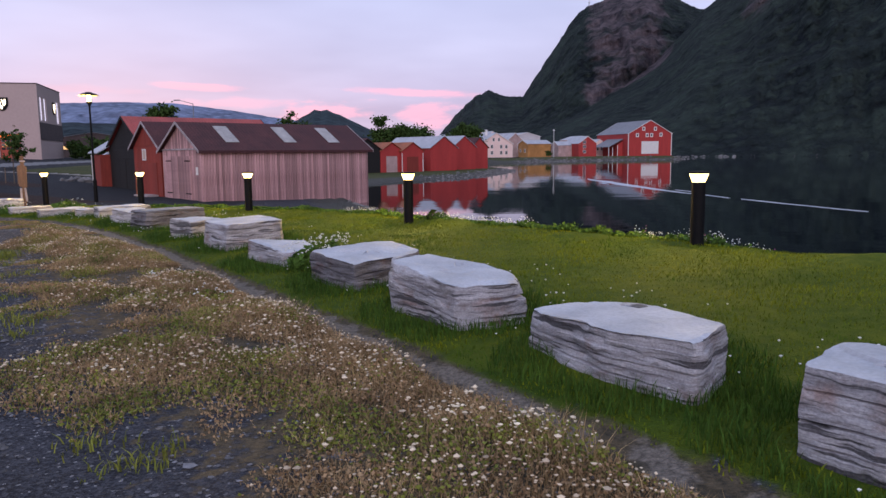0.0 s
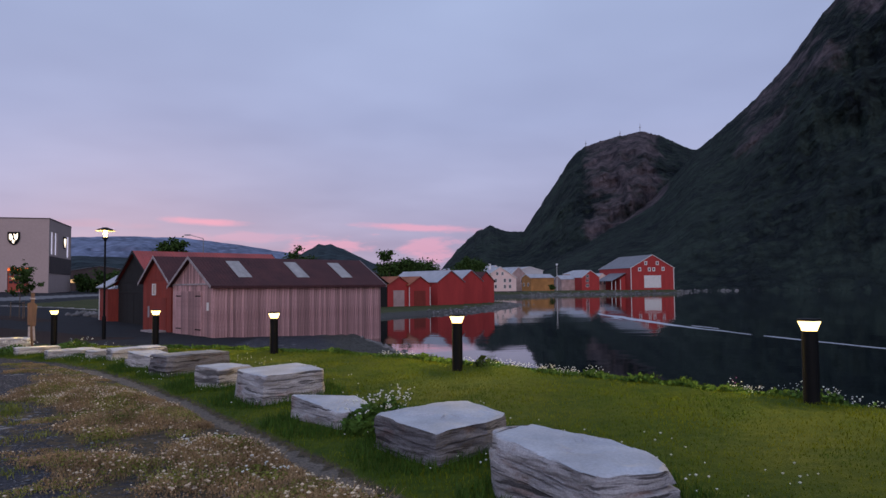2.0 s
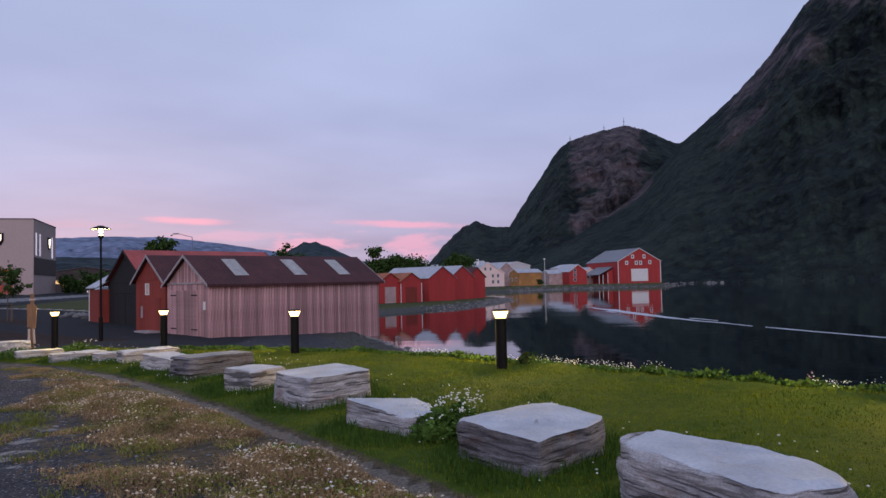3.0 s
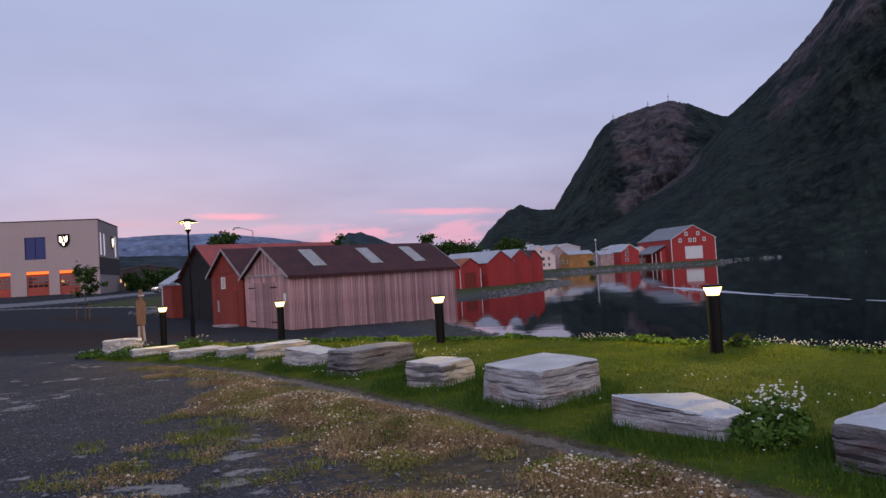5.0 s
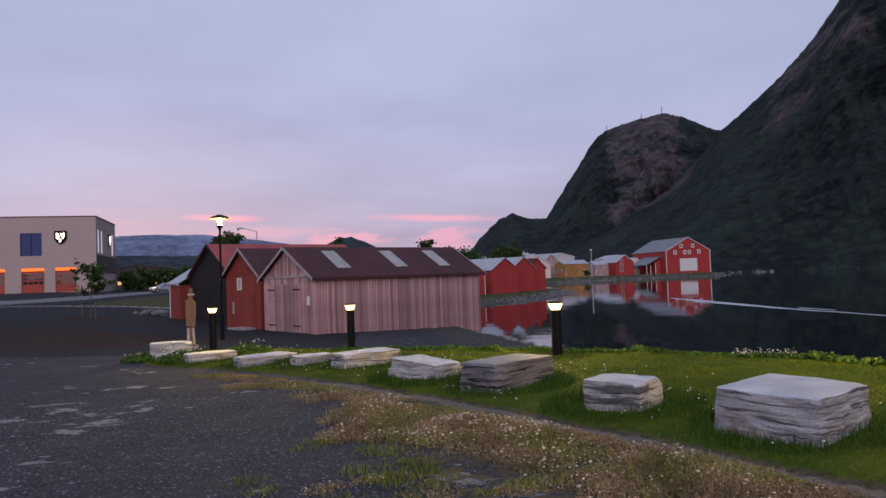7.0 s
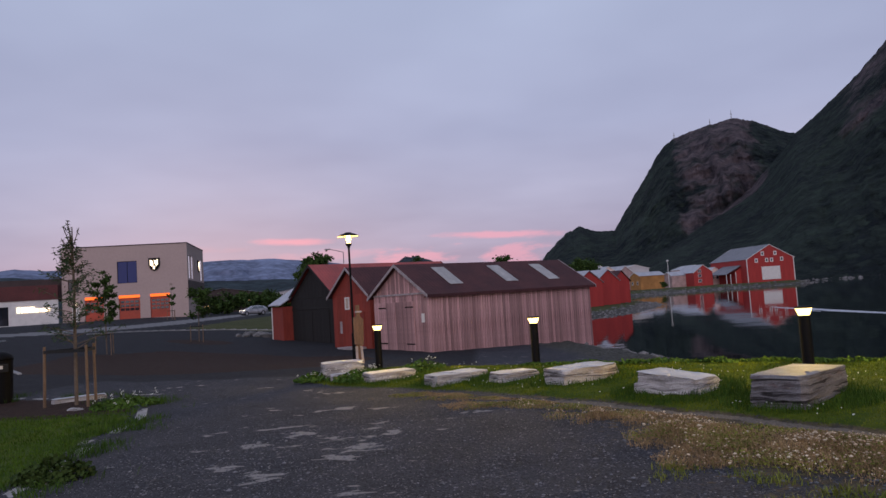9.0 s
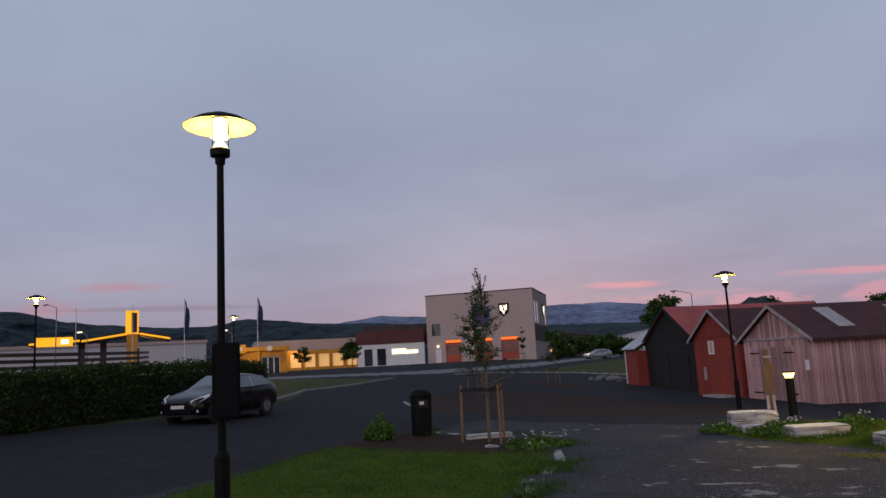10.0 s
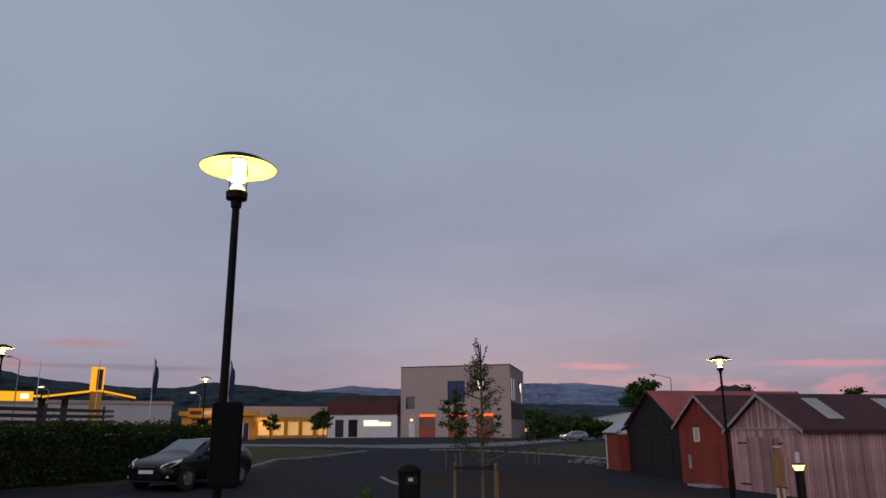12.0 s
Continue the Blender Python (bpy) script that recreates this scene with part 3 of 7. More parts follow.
def massif(name, label, profile, d_foot, d_ridge, material, rough, bare, steps=220, rows=70, power=1.0, back=1.35, crag=1.0):
    """A mountain: bearings and elevations of its skyline, with a foot nearer than the ridge."""
    az0, az1 = profile[0][0], profile[-1][0]
    az = np.linspace(az0, az1, steps)
    el = np.interp(az, [p[0] for p in profile], [p[1] for p in profile])
    el = el + np.array([0.10 * noise.noise(Vector((a * 2.3, 1, 5))) + 0.07 * noise.noise(Vector((a * 7.1, 2, 5))) + 0.04 * noise.noise(Vector((a * 19, 3, 5))) for a in az]) * crag * ss(0.3, 3, el)
    verts, bareness = [], []
    for k in range(rows + 12):
        t = k / rows
        for a, e in zip(az, el):
            df, dr = d_foot(a), d_ridge(a)
            top = dr * math.tan(radians(max(e, 0.01)))
            if t <= 1:
                d, z = df + (dr - df) * t, top * t ** power
            else:
                d, z = dr * (1 + (t - 1) * back), top * max(-0.2, 1 - (t - 1) * 4)
            x, y = bearing(a, d)
            f = min(1, 4 * t) * min(1, max(0.12, 3.2 * abs(1 - t))) * min(1, (a - az0) * 1.2 + 0.1) * top / 150
            p = Vector((x, y, z)) * 0.004
            w = noise.fractal(p * 1.3, 0.9, 2.1, 6) + 0.5 * noise.ridged_multi_fractal(p * 2.2, 0.9, 2.1, 5, 1.0, 2.0) - 0.5
            w += 0.55 * noise.noise(Vector((a * 0.45 + t * 1.5, t * 1.3, 3))) + 0.3 * noise.noise(Vector((a * 1.6 + t * 3, t * 2.2, 7))) + 0.16 * noise.noise(p * 14) + 0.1 * noise.noise(p * 31)
            push = rough * f * w
            s, c = math.sin(radians(a)), math.cos(radians(a))
            verts.append((x - s * push, y - c * push, WATER - 1 + z + (1.62 - WATER + 1) * min(1, t) + push * 0.12))
            bareness.append(bare(a, t))
    n = steps
    faces = [(k * n + i, k * n + i + 1, (k + 1) * n + i + 1, (k + 1) * n + i) for k in range(rows + 11) for i in range(n - 1)]
    me = mesh_of(name, verts, faces, material)
    attr(me, "bare", bareness)
    return tagged(new(name, me), label, "mountain", kind="structure")


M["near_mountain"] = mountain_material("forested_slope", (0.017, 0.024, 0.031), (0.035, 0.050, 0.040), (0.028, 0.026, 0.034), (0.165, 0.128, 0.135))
# bluish wood and rock tones here hold part of the distance haze
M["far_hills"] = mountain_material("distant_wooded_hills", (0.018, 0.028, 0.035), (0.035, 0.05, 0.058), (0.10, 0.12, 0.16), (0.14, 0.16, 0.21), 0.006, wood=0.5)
# the fells' pale blue is distance haze put into their colours
M["hazed_hills"] = mountain_material("distant_hazed_fells", (0.17, 0.20, 0.30), (0.19, 0.225, 0.33), (0.21, 0.24, 0.34), (0.40, 0.42, 0.50), 0.004, wood=0.3)

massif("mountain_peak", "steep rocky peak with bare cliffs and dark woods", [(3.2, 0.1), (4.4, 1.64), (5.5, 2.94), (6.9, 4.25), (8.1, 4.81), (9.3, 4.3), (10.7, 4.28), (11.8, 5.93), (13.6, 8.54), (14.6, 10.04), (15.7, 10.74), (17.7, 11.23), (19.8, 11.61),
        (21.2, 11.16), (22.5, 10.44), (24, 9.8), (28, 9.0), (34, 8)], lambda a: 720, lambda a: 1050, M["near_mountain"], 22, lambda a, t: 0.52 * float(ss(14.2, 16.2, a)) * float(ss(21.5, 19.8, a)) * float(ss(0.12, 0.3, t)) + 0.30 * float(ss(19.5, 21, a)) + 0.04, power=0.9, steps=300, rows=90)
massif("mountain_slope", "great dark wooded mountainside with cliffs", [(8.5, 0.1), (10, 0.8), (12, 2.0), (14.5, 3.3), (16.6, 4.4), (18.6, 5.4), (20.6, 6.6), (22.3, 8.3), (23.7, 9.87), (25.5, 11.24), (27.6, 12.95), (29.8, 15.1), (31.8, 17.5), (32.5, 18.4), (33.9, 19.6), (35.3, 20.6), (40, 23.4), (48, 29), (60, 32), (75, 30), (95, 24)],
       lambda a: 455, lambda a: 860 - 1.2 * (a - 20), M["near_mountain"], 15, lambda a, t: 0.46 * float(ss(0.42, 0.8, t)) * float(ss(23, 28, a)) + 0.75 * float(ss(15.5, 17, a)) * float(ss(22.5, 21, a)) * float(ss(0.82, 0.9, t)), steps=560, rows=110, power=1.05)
massif("distant_fells", "far fells with blue haze painted in, under the evening sky", [(-95, 3.5), (-70, 4.2), (-57, 3.0), (-46, 2.6), (-40, 2.9), (-33, 3.75), (-29.6, 3.5), (-22, 3.75), (-19, 3.85), (-15.5, 3.8), (-12, 3.4), (-7, 2.6), (-3, 2.2), (0, 1.7), (4, 1.2), (8, 0.8)],
       lambda a: 3000, lambda a: 4300, M["hazed_hills"], 30, lambda a, t: 0.34 * float(ss(0.93, 1, t)) - 0.25, rows=26, back=0.1, crag=0.5)
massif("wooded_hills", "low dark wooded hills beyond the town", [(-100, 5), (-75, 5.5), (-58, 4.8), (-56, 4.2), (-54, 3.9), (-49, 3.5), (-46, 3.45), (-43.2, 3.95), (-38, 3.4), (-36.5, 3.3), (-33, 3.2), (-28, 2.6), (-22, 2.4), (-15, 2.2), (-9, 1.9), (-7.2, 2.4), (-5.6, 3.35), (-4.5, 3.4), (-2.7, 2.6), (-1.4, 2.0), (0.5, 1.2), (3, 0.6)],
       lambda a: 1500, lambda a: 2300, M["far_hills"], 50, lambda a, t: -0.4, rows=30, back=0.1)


# ---- houses ----
def frame_at(x, y, z, ax, ay):
    """A frame whose x axis points along (ax, ay) and whose z axis points up."""
    n = math.hypot(ax, ay)
    return Matrix(((ax / n, -ay / n, 0, x), (ay / n, ax / n, 0, y), (0, 0, 1, z), (0, 0, 0, 1)))


def wall_panel(bm, x0, x1, z0, z1, y0, y1, openings, m=None):
    """A wall with openings (x0, x1, z0, z1) that go right through it."""
    xs = sorted({x0, x1, *[o[0] for o in openings], *[o[1] for o in openings]})
    zs = sorted({z0, z1, *[o[2] for o in openings], *[o[3] for o in openings]})
    for a, b in zip(xs, xs[1:]):
        run = None
        for c, d in zip(zs, zs[1:]):
            mx, mz = (a + b) / 2, (c + d) / 2
            if any(o[0] < mx < o[1] and o[2] < mz < o[3] for o in openings):
                if run:
                    box(bm, a, b, y0, y1, *run, m)
                run = None
            else:
                run = (run[0], d) if run else (c, d)
        if run:
            box(bm, a, b, y0, y1, *run, m)


def window(parent, x0, x1, z0, z1, y, frame_mat, pane_mat, bars=(1, 1), depth=0.06, width=0.06, m=None, turn=None, pane_label=""):
    """A window in the plane y, seen from -y: frame with bars, and its pane."""
    m = turn or Matrix.Identity(4)
    bm = bmesh.new()
    box(bm, x0 - width, x0, y - depth, y + 0.04, z0 - width, z1 + width, m)
    box(bm, x1, x1 + width, y - depth, y + 0.04, z0 - width, z1 + width, m)
    box(bm, x0, x1, y - depth, y + 0.04, z1, z1 + width, m)
    box(bm, x0, x1, y - depth, y + 0.04, z0 - width, z0, m)
    for i in range(1, bars[0]):
        c = x0 + (x1 - x0) * i / bars[0]
        box(bm, c - width / 3, c + width / 3, y - depth * 0.7, y + 0.02, z0, z1, m)
    for i in range(1, bars[1]):
        c = z0 + (z1 - z0) * i / bars[1]
        box(bm, x0, x1, y - depth * 0.6, y + 0.02, c - width / 3, c + width / 3, m)
    w = part("window", bm, frame_mat, parent)
    bm = bmesh.new()
    box(bm, x0, x1, y + 0.0, y + 0.03, z0, z1, m)
    part("pane", bm, pane_mat, w, pane_label)
    return w


def roof_sheet(bm, hw, eave, ridge, y0, y1, side, ribs=0, thick=0.06, lift=0.0):
    """One slope of a roof, ribbed like metal sheet if ribs is set."""
    n = max(1, int((y1 - y0) / ribs) * 4) if ribs else 1
    wave = (0, 0.5, 1, 0.5)
    top = []
    for i in range(n + 1):
        y = y0 + (y1 - y0) * i / n
        h = lift + (0.02 * wave[i % 4] if ribs else 0)
        top.append((bm.verts.new((side * hw, y, eave + h)), bm.verts.new((0, y, ridge + h))))
    for a, b in zip(top, top[1:]):
        bm.faces.new((a[0], a[1], b[1], b[0]))
    low = [(bm.verts.new((side * hw, y, eave - thick)), bm.verts.new((0, y, ridge - thick))) for y in (y0, y1)]
    bm.faces.new((low[0][0], low[0][1], low[1][1], low[1][0]))
    bm.faces.new((top[0][0], top[0][1], low[0][1], low[0][0]))
    bm.faces.new((top[-1][0], top[-1][1], low[1][1], low[1][0]))
    bm.faces.new([t[0] for t in top] + [low[1][0], low[0][0]])
    bm.faces.new([t[1] for t in top] + [low[1][1], low[0][1]])


def gable_house(name, m, hw, length, base, eave, ridge, wall_mat, roof_mat, trim_mat, label, category="boathouse", group="", over=0.3, board=0.0, sides=(-1, 1), ribs=0.0, bargeboard=0.16, trims=True, front_openings=()):
    """A house with its front gable at y = 0 and its ridge along y; heights are above the frame's origin."""
    h = thing(name, m, label, category, group)
    slope = (ridge - eave) / hw
    bm = bmesh.new()
    t = 0.12
    z_ridge = ridge - 0.05
    for y0, y1, holes in ((0, t, front_openings), (length - t, length, ())):
        wall_panel(bm, -hw, hw, base, eave, y0, y1, holes)
        prism(bm, [(-hw, eave), (hw, eave), (0, z_ridge)], y0, y1)
    for s in (-1, 1):
        box(bm, min(s * hw, s * (hw - t)), max(s * hw, s * (hw - t)), t, length - t, base, eave)
    bmesh.ops.remove_doubles(bm, verts=bm.verts[:], dist=0.0005)
    part("wall", bm, wall_mat, h)
    if board:
        rng = random.Random(name)
        side_mesh = [mesh_of("board", *board_shape(eave - base - 0.02 + rng.uniform(-0.05, 0.01), board * rng.uniform(0.74, 0.95), 0.03), wall_mat) for _ in range(5)]
        for s in sides:
            y = 0.0
            while y < length - 0.01:
                piece("board", side_mesh[rng.randrange(5)], h, Matrix.Translation((s * (hw + 0.001 + rng.uniform(0, 0.012)), y + board / 2, base)) @ pose(0, 0, 0, 0, 0, 90 * s))
                y += board
        x = -hw
        while x < hw - 0.01:
            c = x + board / 2
            piece("board", mesh_of("board", *board_shape(eave - base - 0.06, board * rng.uniform(0.82, 1.0), 0.025), wall_mat), h, Matrix.Translation((c, -0.001 - rng.uniform(0, 0.01), base)))
            up = (hw - abs(c)) * slope - 0.1
            if up > 0.15:
                piece("board", mesh_of("board", *board_shape(up, board * rng.uniform(0.82, 1.0), 0.025), wall_mat), h, Matrix.Translation((c, -0.001 - rng.uniform(0, 0.01), eave + 0.04)))
            x += board
    for s in (-1, 1):
        bm = bmesh.new()
        roof_sheet(bm, hw + over, eave - slope * over + 0.06, ridge + 0.06, -over, length + over, s, ribs)
        part("roof_slope", bm, roof_mat, h)
    if trims:
        for y0, y1 in ((-over - 0.03, -over - 0.002), (length + over + 0.002, length + over + 0.03)):
            for s in (-1, 1):
                bm = bmesh.new()
                e = eave - slope * (over + 0.03) + 0.1
                prism(bm, [(s * (hw + over + 0.03), e), (0, ridge + 0.1), (0, ridge + 0.1 - bargeboard * 1.15), (s * (hw + over + 0.03), e - bargeboard * 1.15)], y0, y1)
                part("bargeboard", bm, trim_mat, h)
    return h


def board_shape(height, width, thick):
    x, y = width / 2, thick
    v = [(-x, 0, 0), (x, 0, 0), (x - 0.008, -y, 0), (-x + 0.008, -y, 0), (-x, 0, height), (x, 0, height), (x - 0.008, -y, height), (-x + 0.008, -y, height)]
    return v, [(0, 3, 2, 1), (4, 5, 6, 7), (3, 7, 6, 2), (0, 4, 7, 3), (1, 2, 6, 5)]


def plank_door(parent, x0, x1, z0, z1, n, material, label):
    """A door leaf of upright planks on a backing."""
    bm = bmesh.new()
    box(bm, x0, x1, -0.062, -0.04, z0, z1)
    d = part("door", bm, material, parent, label)
    w = (x1 - x0) / n
    me = mesh_of("plank", *board_shape(z1 - z0, w - 0.01, 0.024), material)
    for k in range(n):
        piece("plank", me, d, Matrix.Translation((x0 + (k + 0.5) * w, -0.063, z0)))
    return d


GX, GY = 0.627, -0.779


def build_barn():
    m = frame_at(-14.23, 49.38, 0, GX, GY)
    h = gable_house("boathouse", m, 2.92, 12.9, -2.1, 1.98, 3.68, M["wood_grey"], M["roof_brown"], M["wood_trim"], "weathered grey-pink plank boathouse with rusty brown roof", board=0.19, sides=(1,), ribs=0.22)
    s = (3.68 - 1.98) / 2.92
    for y in (2.0, 6.3, 9.9):
        bm = bmesh.new()
        prism(bm, [(0.5, 3.68 - 0.5 * s + 0.092), (2.35, 3.68 - 2.35 * s + 0.092), (2.35, 3.68 - 2.35 * s + 0.115), (0.5, 3.68 - 0.5 * s + 0.115)], y, y + 0.95)
        part("skylight", bm, M["skylight"], h, "clouded pale plastic roof light")
    for x0, x1 in ((-2.3, -0.45), (-0.4, 1.5)):
        d = plank_door(h, x0, x1, -1.35, 1.55, 9, M["wood_grey"], "weathered plank door leaf")
        for z in (-0.9, 1.2):
            bm = bmesh.new()
            box(bm, x0 + 0.03 if x0 < -1 else x1 - 0.85, x0 + 0.85 if x0 < -1 else x1 - 0.03, -0.105, -0.089, z, z + 0.07)
            part("hinge", bm, M["black_metal"], d, "rusty strap hinge")
    bm = bmesh.new()
    box(bm, -2.92, 2.92, -0.075, -0.03, 1.93, 2.03)
    part("rail", bm, M["wood_trim"], h)
    bm = bmesh.new()
    box(bm, 2.2, 2.5, -0.06, -0.045, 0.35, 0.85)
    part("notice", bm, M["white_paint"], h, "white paper notice")
    bm = bmesh.new()
    box(bm, 2.92, 3.22, -0.3, 13.2, 1.72, 1.80)
    part("eave_board", bm, M["roof_brown"], h)


def build_red_boathouse():
    m = frame_at(-18.0, 54.45, 0, GX, GY)
    h = gable_house("boathouse", m, 2.45, 11.5, -2.0, 2.28, 3.95, M["wood_red"], M["roof_brown"], M["wood_trim"], "red plank boathouse with small white window", board=0.2, sides=(1,), ribs=0.22)
    window(h, -0.55, -0.15, 1.35, 2.0, -0.06, M["white_paint"], M["lit_tone_pane"], (1, 1), 0.05, 0.08, pane_label="pale pane coloured like a lit window")
    plank_door(h, -0.2, 1.8, -1.3, 1.1, 8, M["wood_red"], "red plank door")
    bm = bmesh.new()
    box(bm, -1.5, -1.2, -0.06, -0.045, -0.3, 0.5)
    part("notice", bm, M["wood_trim"], h, "weathered board notice")
    s = (3.95 - 2.28) / 2.45
    bm = bmesh.new()
    prism(bm, [(0.4, 3.95 - 0.4 * s + 0.09), (1.5, 3.95 - 1.5 * s + 0.09), (1.5, 3.95 - 1.5 * s + 0.115), (0.4, 3.95 - 0.4 * s + 0.115)], 4.2, 5.2)
    part("skylight", bm, M["skylight"], h, "clouded pale plastic roof light")
    bm = bmesh.new()
    box(bm, -0.3, 1.9, -1.0, -0.1, -1.35, -1.12)
    part("doorstep", bm, M["wood_trim"], h)


def build_black_boathouse():
    m = frame_at(-22.45, 63.25, 0, GX, GY)
    h = gable_house("boathouse", m, 4.0, 12.2, -2.0, 2.25, 4.8, M["wood_black"], M["roof_redtile"], M["wood_black"], "tarred black plank boathouse with bright red roof", board=0.22, sides=(), ribs=0.25, bargeboard=0.2)
    for x0 in (-2.9, -0.05):
        plank_door(h, x0, x0 + 2.75, -1.3, 1.3, 11, M["wood_black"], "black plank door leaf")
    bm = bmesh.new()
    box(bm, -4.0, 4.0, -0.07, -0.03, 1.4, 1.52)
    part("rail", bm, M["wood_black"], h)


def build_small_shed():
    m = frame_at(-26.2, 66.5, 0, GX, GY)
    h = thing("shed", m, "small red shed with pale sloping metal roof", "shed")
    bm = bmesh.new()
    box(bm, -1.1, 1.1, 0, 2.4, -1.6, 1.75)
    part("wall", bm, M["wood_red"], h)
    bm = bmesh.new()
    prism(bm, [(-0.25, 1.85), (2.6, 3.5), (2.6, 3.58), (-0.25, 1.93)], -1.25, 1.25, Matrix(((0, 1, 0, 0), (1, 0, 0, 0), (0, 0, 1, 0), (0, 0, 0, 1))))
    part("roof", bm, M["roof_grey"], h)
    bm = bmesh.new()
    box(bm, -1.13, -0.98, -0.03, -0.002, -1.6, 1.75)
    part("corner_board", bm, M["white_paint"], h)


build_barn()
build_red_boathouse()
build_black_boathouse()
build_small_shed()


# ---- stones ----
def stone_material(name, pale, dark, warm, warm_amount):
    """Layered gneiss: streaks along the bedding, rusty patches, thin dark seams and fine grain."""
    m = bpy.data.materials.new(name)
    m.use_nodes = True
    n, l = m.node_tree.nodes, m.node_tree.links
    b = n["Principled BSDF"]
    b.inputs["Roughness"].default_value = 0.85
    b.inputs["Specular IOR Level"].default_value = 0.3
    co, info = n.new("ShaderNodeTexCoord"), n.new("ShaderNodeObjectInfo")
    shift = n.new("ShaderNodeVectorMath")
    shift.operation = "MULTIPLY_ADD"
    shift.inputs[1].default_value = (17, 31, 9)
    l.new(info.outputs["Random"], shift.inputs[0])
    l.new(co.outputs["Object"], shift.inputs[2])

    def tex(scale, stretch, detail, rough=0.6, source=None):
        mp, t = n.new("ShaderNodeMapping"), n.new("ShaderNodeTexNoise")
        mp.inputs["Scale"].default_value = stretch
        l.new(source or shift.outputs[0], mp.inputs[0])
        t.inputs["Scale"].default_value, t.inputs["Detail"].default_value, t.inputs["Roughness"].default_value = scale, detail, rough
        l.new(mp.outputs[0], t.inputs["Vector"])
        return t

    def ramp(fac, a, ca, bb, cb):
        r = n.new("ShaderNodeValToRGB")
        r.color_ramp.elements[0].position, r.color_ramp.elements[0].color = a, (*ca, 1)
        r.color_ramp.elements[1].position, r.color_ramp.elements[1].color = bb, (*cb, 1)
        l.new(fac, r.inputs[0])
        return r.outputs[0]

    def mix(fac, a, bb, mode="MIX"):
        x = n.new("ShaderNodeMixRGB")
        x.blend_type = mode
        if isinstance(fac, float):
            x.inputs[0].default_value = fac
        else:
            l.new(fac, x.inputs[0])
        l.new(a, x.inputs[1])
        l.new(bb, x.inputs[2])
        return x.outputs[0]

    warp = tex(2.2, (1, 1, 1), 3)
    va = n.new("ShaderNodeVectorMath")
    va.operation = "MULTIPLY_ADD"
    l.new(warp.outputs["Color"], va.inputs[0])
    va.inputs[1].default_value = (0.1, 0.1, 0.11)
    l.new(shift.outputs[0], va.inputs[2])
    bands = tex(1.0, (1.6, 1.6, 15), 7, 0.7, va.outputs[0])
    seams = tex(1.0, (1.1, 1.1, 21), 3, 0.5, va.outputs[0])
    spots, fine, large = tex(2.6, (1, 1, 1.6), 5), tex(55, (1, 1, 1.5), 4), tex(1.3, (1, 1, 1), 2)
    mid = [(p * 0.4 + d * 0.6) for p, d in zip(pale, dark)]
    c = ramp(bands.outputs["Fac"], 0.36, mid, 0.62, pale)
    c = mix(ramp(large.outputs["Fac"], 0.42, (0, 0, 0), 0.62, (0.7, 0.7, 0.7)), c, ramp(bands.outputs["Fac"], 0.40, dark, 0.60, pale))
    c = mix(ramp(spots.outputs["Fac"], 0.54, (0, 0, 0), 0.66, (warm_amount,) * 3), c, ramp(bands.outputs["Fac"], 0.4, [w * 0.5 for w in warm], 0.6, warm))
    c = mix(ramp(seams.outputs["Fac"], 0.39, (0.95, 0.95, 0.95), 0.43, (0, 0, 0)), c, ramp(fine.outputs["Fac"], 0.3, [d * 0.35 for d in dark], 0.7, [d * 0.6 for d in dark]))
    c = mix(0.75, c, ramp(fine.outputs["Fac"], 0.34, (0.62, 0.62, 0.63), 0.62, (1.08, 1.08, 1.08)), "MULTIPLY")
    l.new(c, b.inputs["Base Color"])
    last = None
    for source, strength, depth in ((bands, 1.0, 0.045), (seams, 1.0, 0.035), (fine, 0.5, 0.007)):
        bp = n.new("ShaderNodeBump")
        bp.inputs["Strength"].default_value, bp.inputs["Distance"].default_value = strength, depth
        l.new(source.outputs["Fac"], bp.inputs["Height"])
        if last:
            l.new(last.outputs[0], bp.inputs["Normal"])
        last = bp
    l.new(last.outputs[0], b.inputs["Normal"])
    return m


M["stone"] = stone_material("banded_grey_gneiss", (0.52, 0.50, 0.52), (0.17, 0.16, 0.17), (0.36, 0.25, 0.22), 0.8)
M["stone_dark"] = stone_material("dark_banded_gneiss", (0.25, 0.24, 0.255), (0.05, 0.043, 0.047), (0.16, 0.10, 0.095), 0.8)
M["stone_pale"] = stone_material("pale_stone", (0.54, 0.515, 0.515), (0.21, 0.195, 0.195), (0.42, 0.34, 0.27), 0.8)
# split top faces, paler and bluer with sky light mixed into the colour
M["skylit_bedding"] = mat("skylit_split_face", (0.52, 0.535, 0.58), 0.75, vary=0.10, grain=2.2, fine=38, bump=0.4, depth=0.008, second=(0.33, 0.34, 0.375))
M["skylit_dark_bedding"] = mat("skylit_dark_face", (0.25, 0.255, 0.275), 0.75, vary=0.15, grain=2.5, fine=38, bump=0.4, depth=0.008, second=(0.15, 0.15, 0.162))


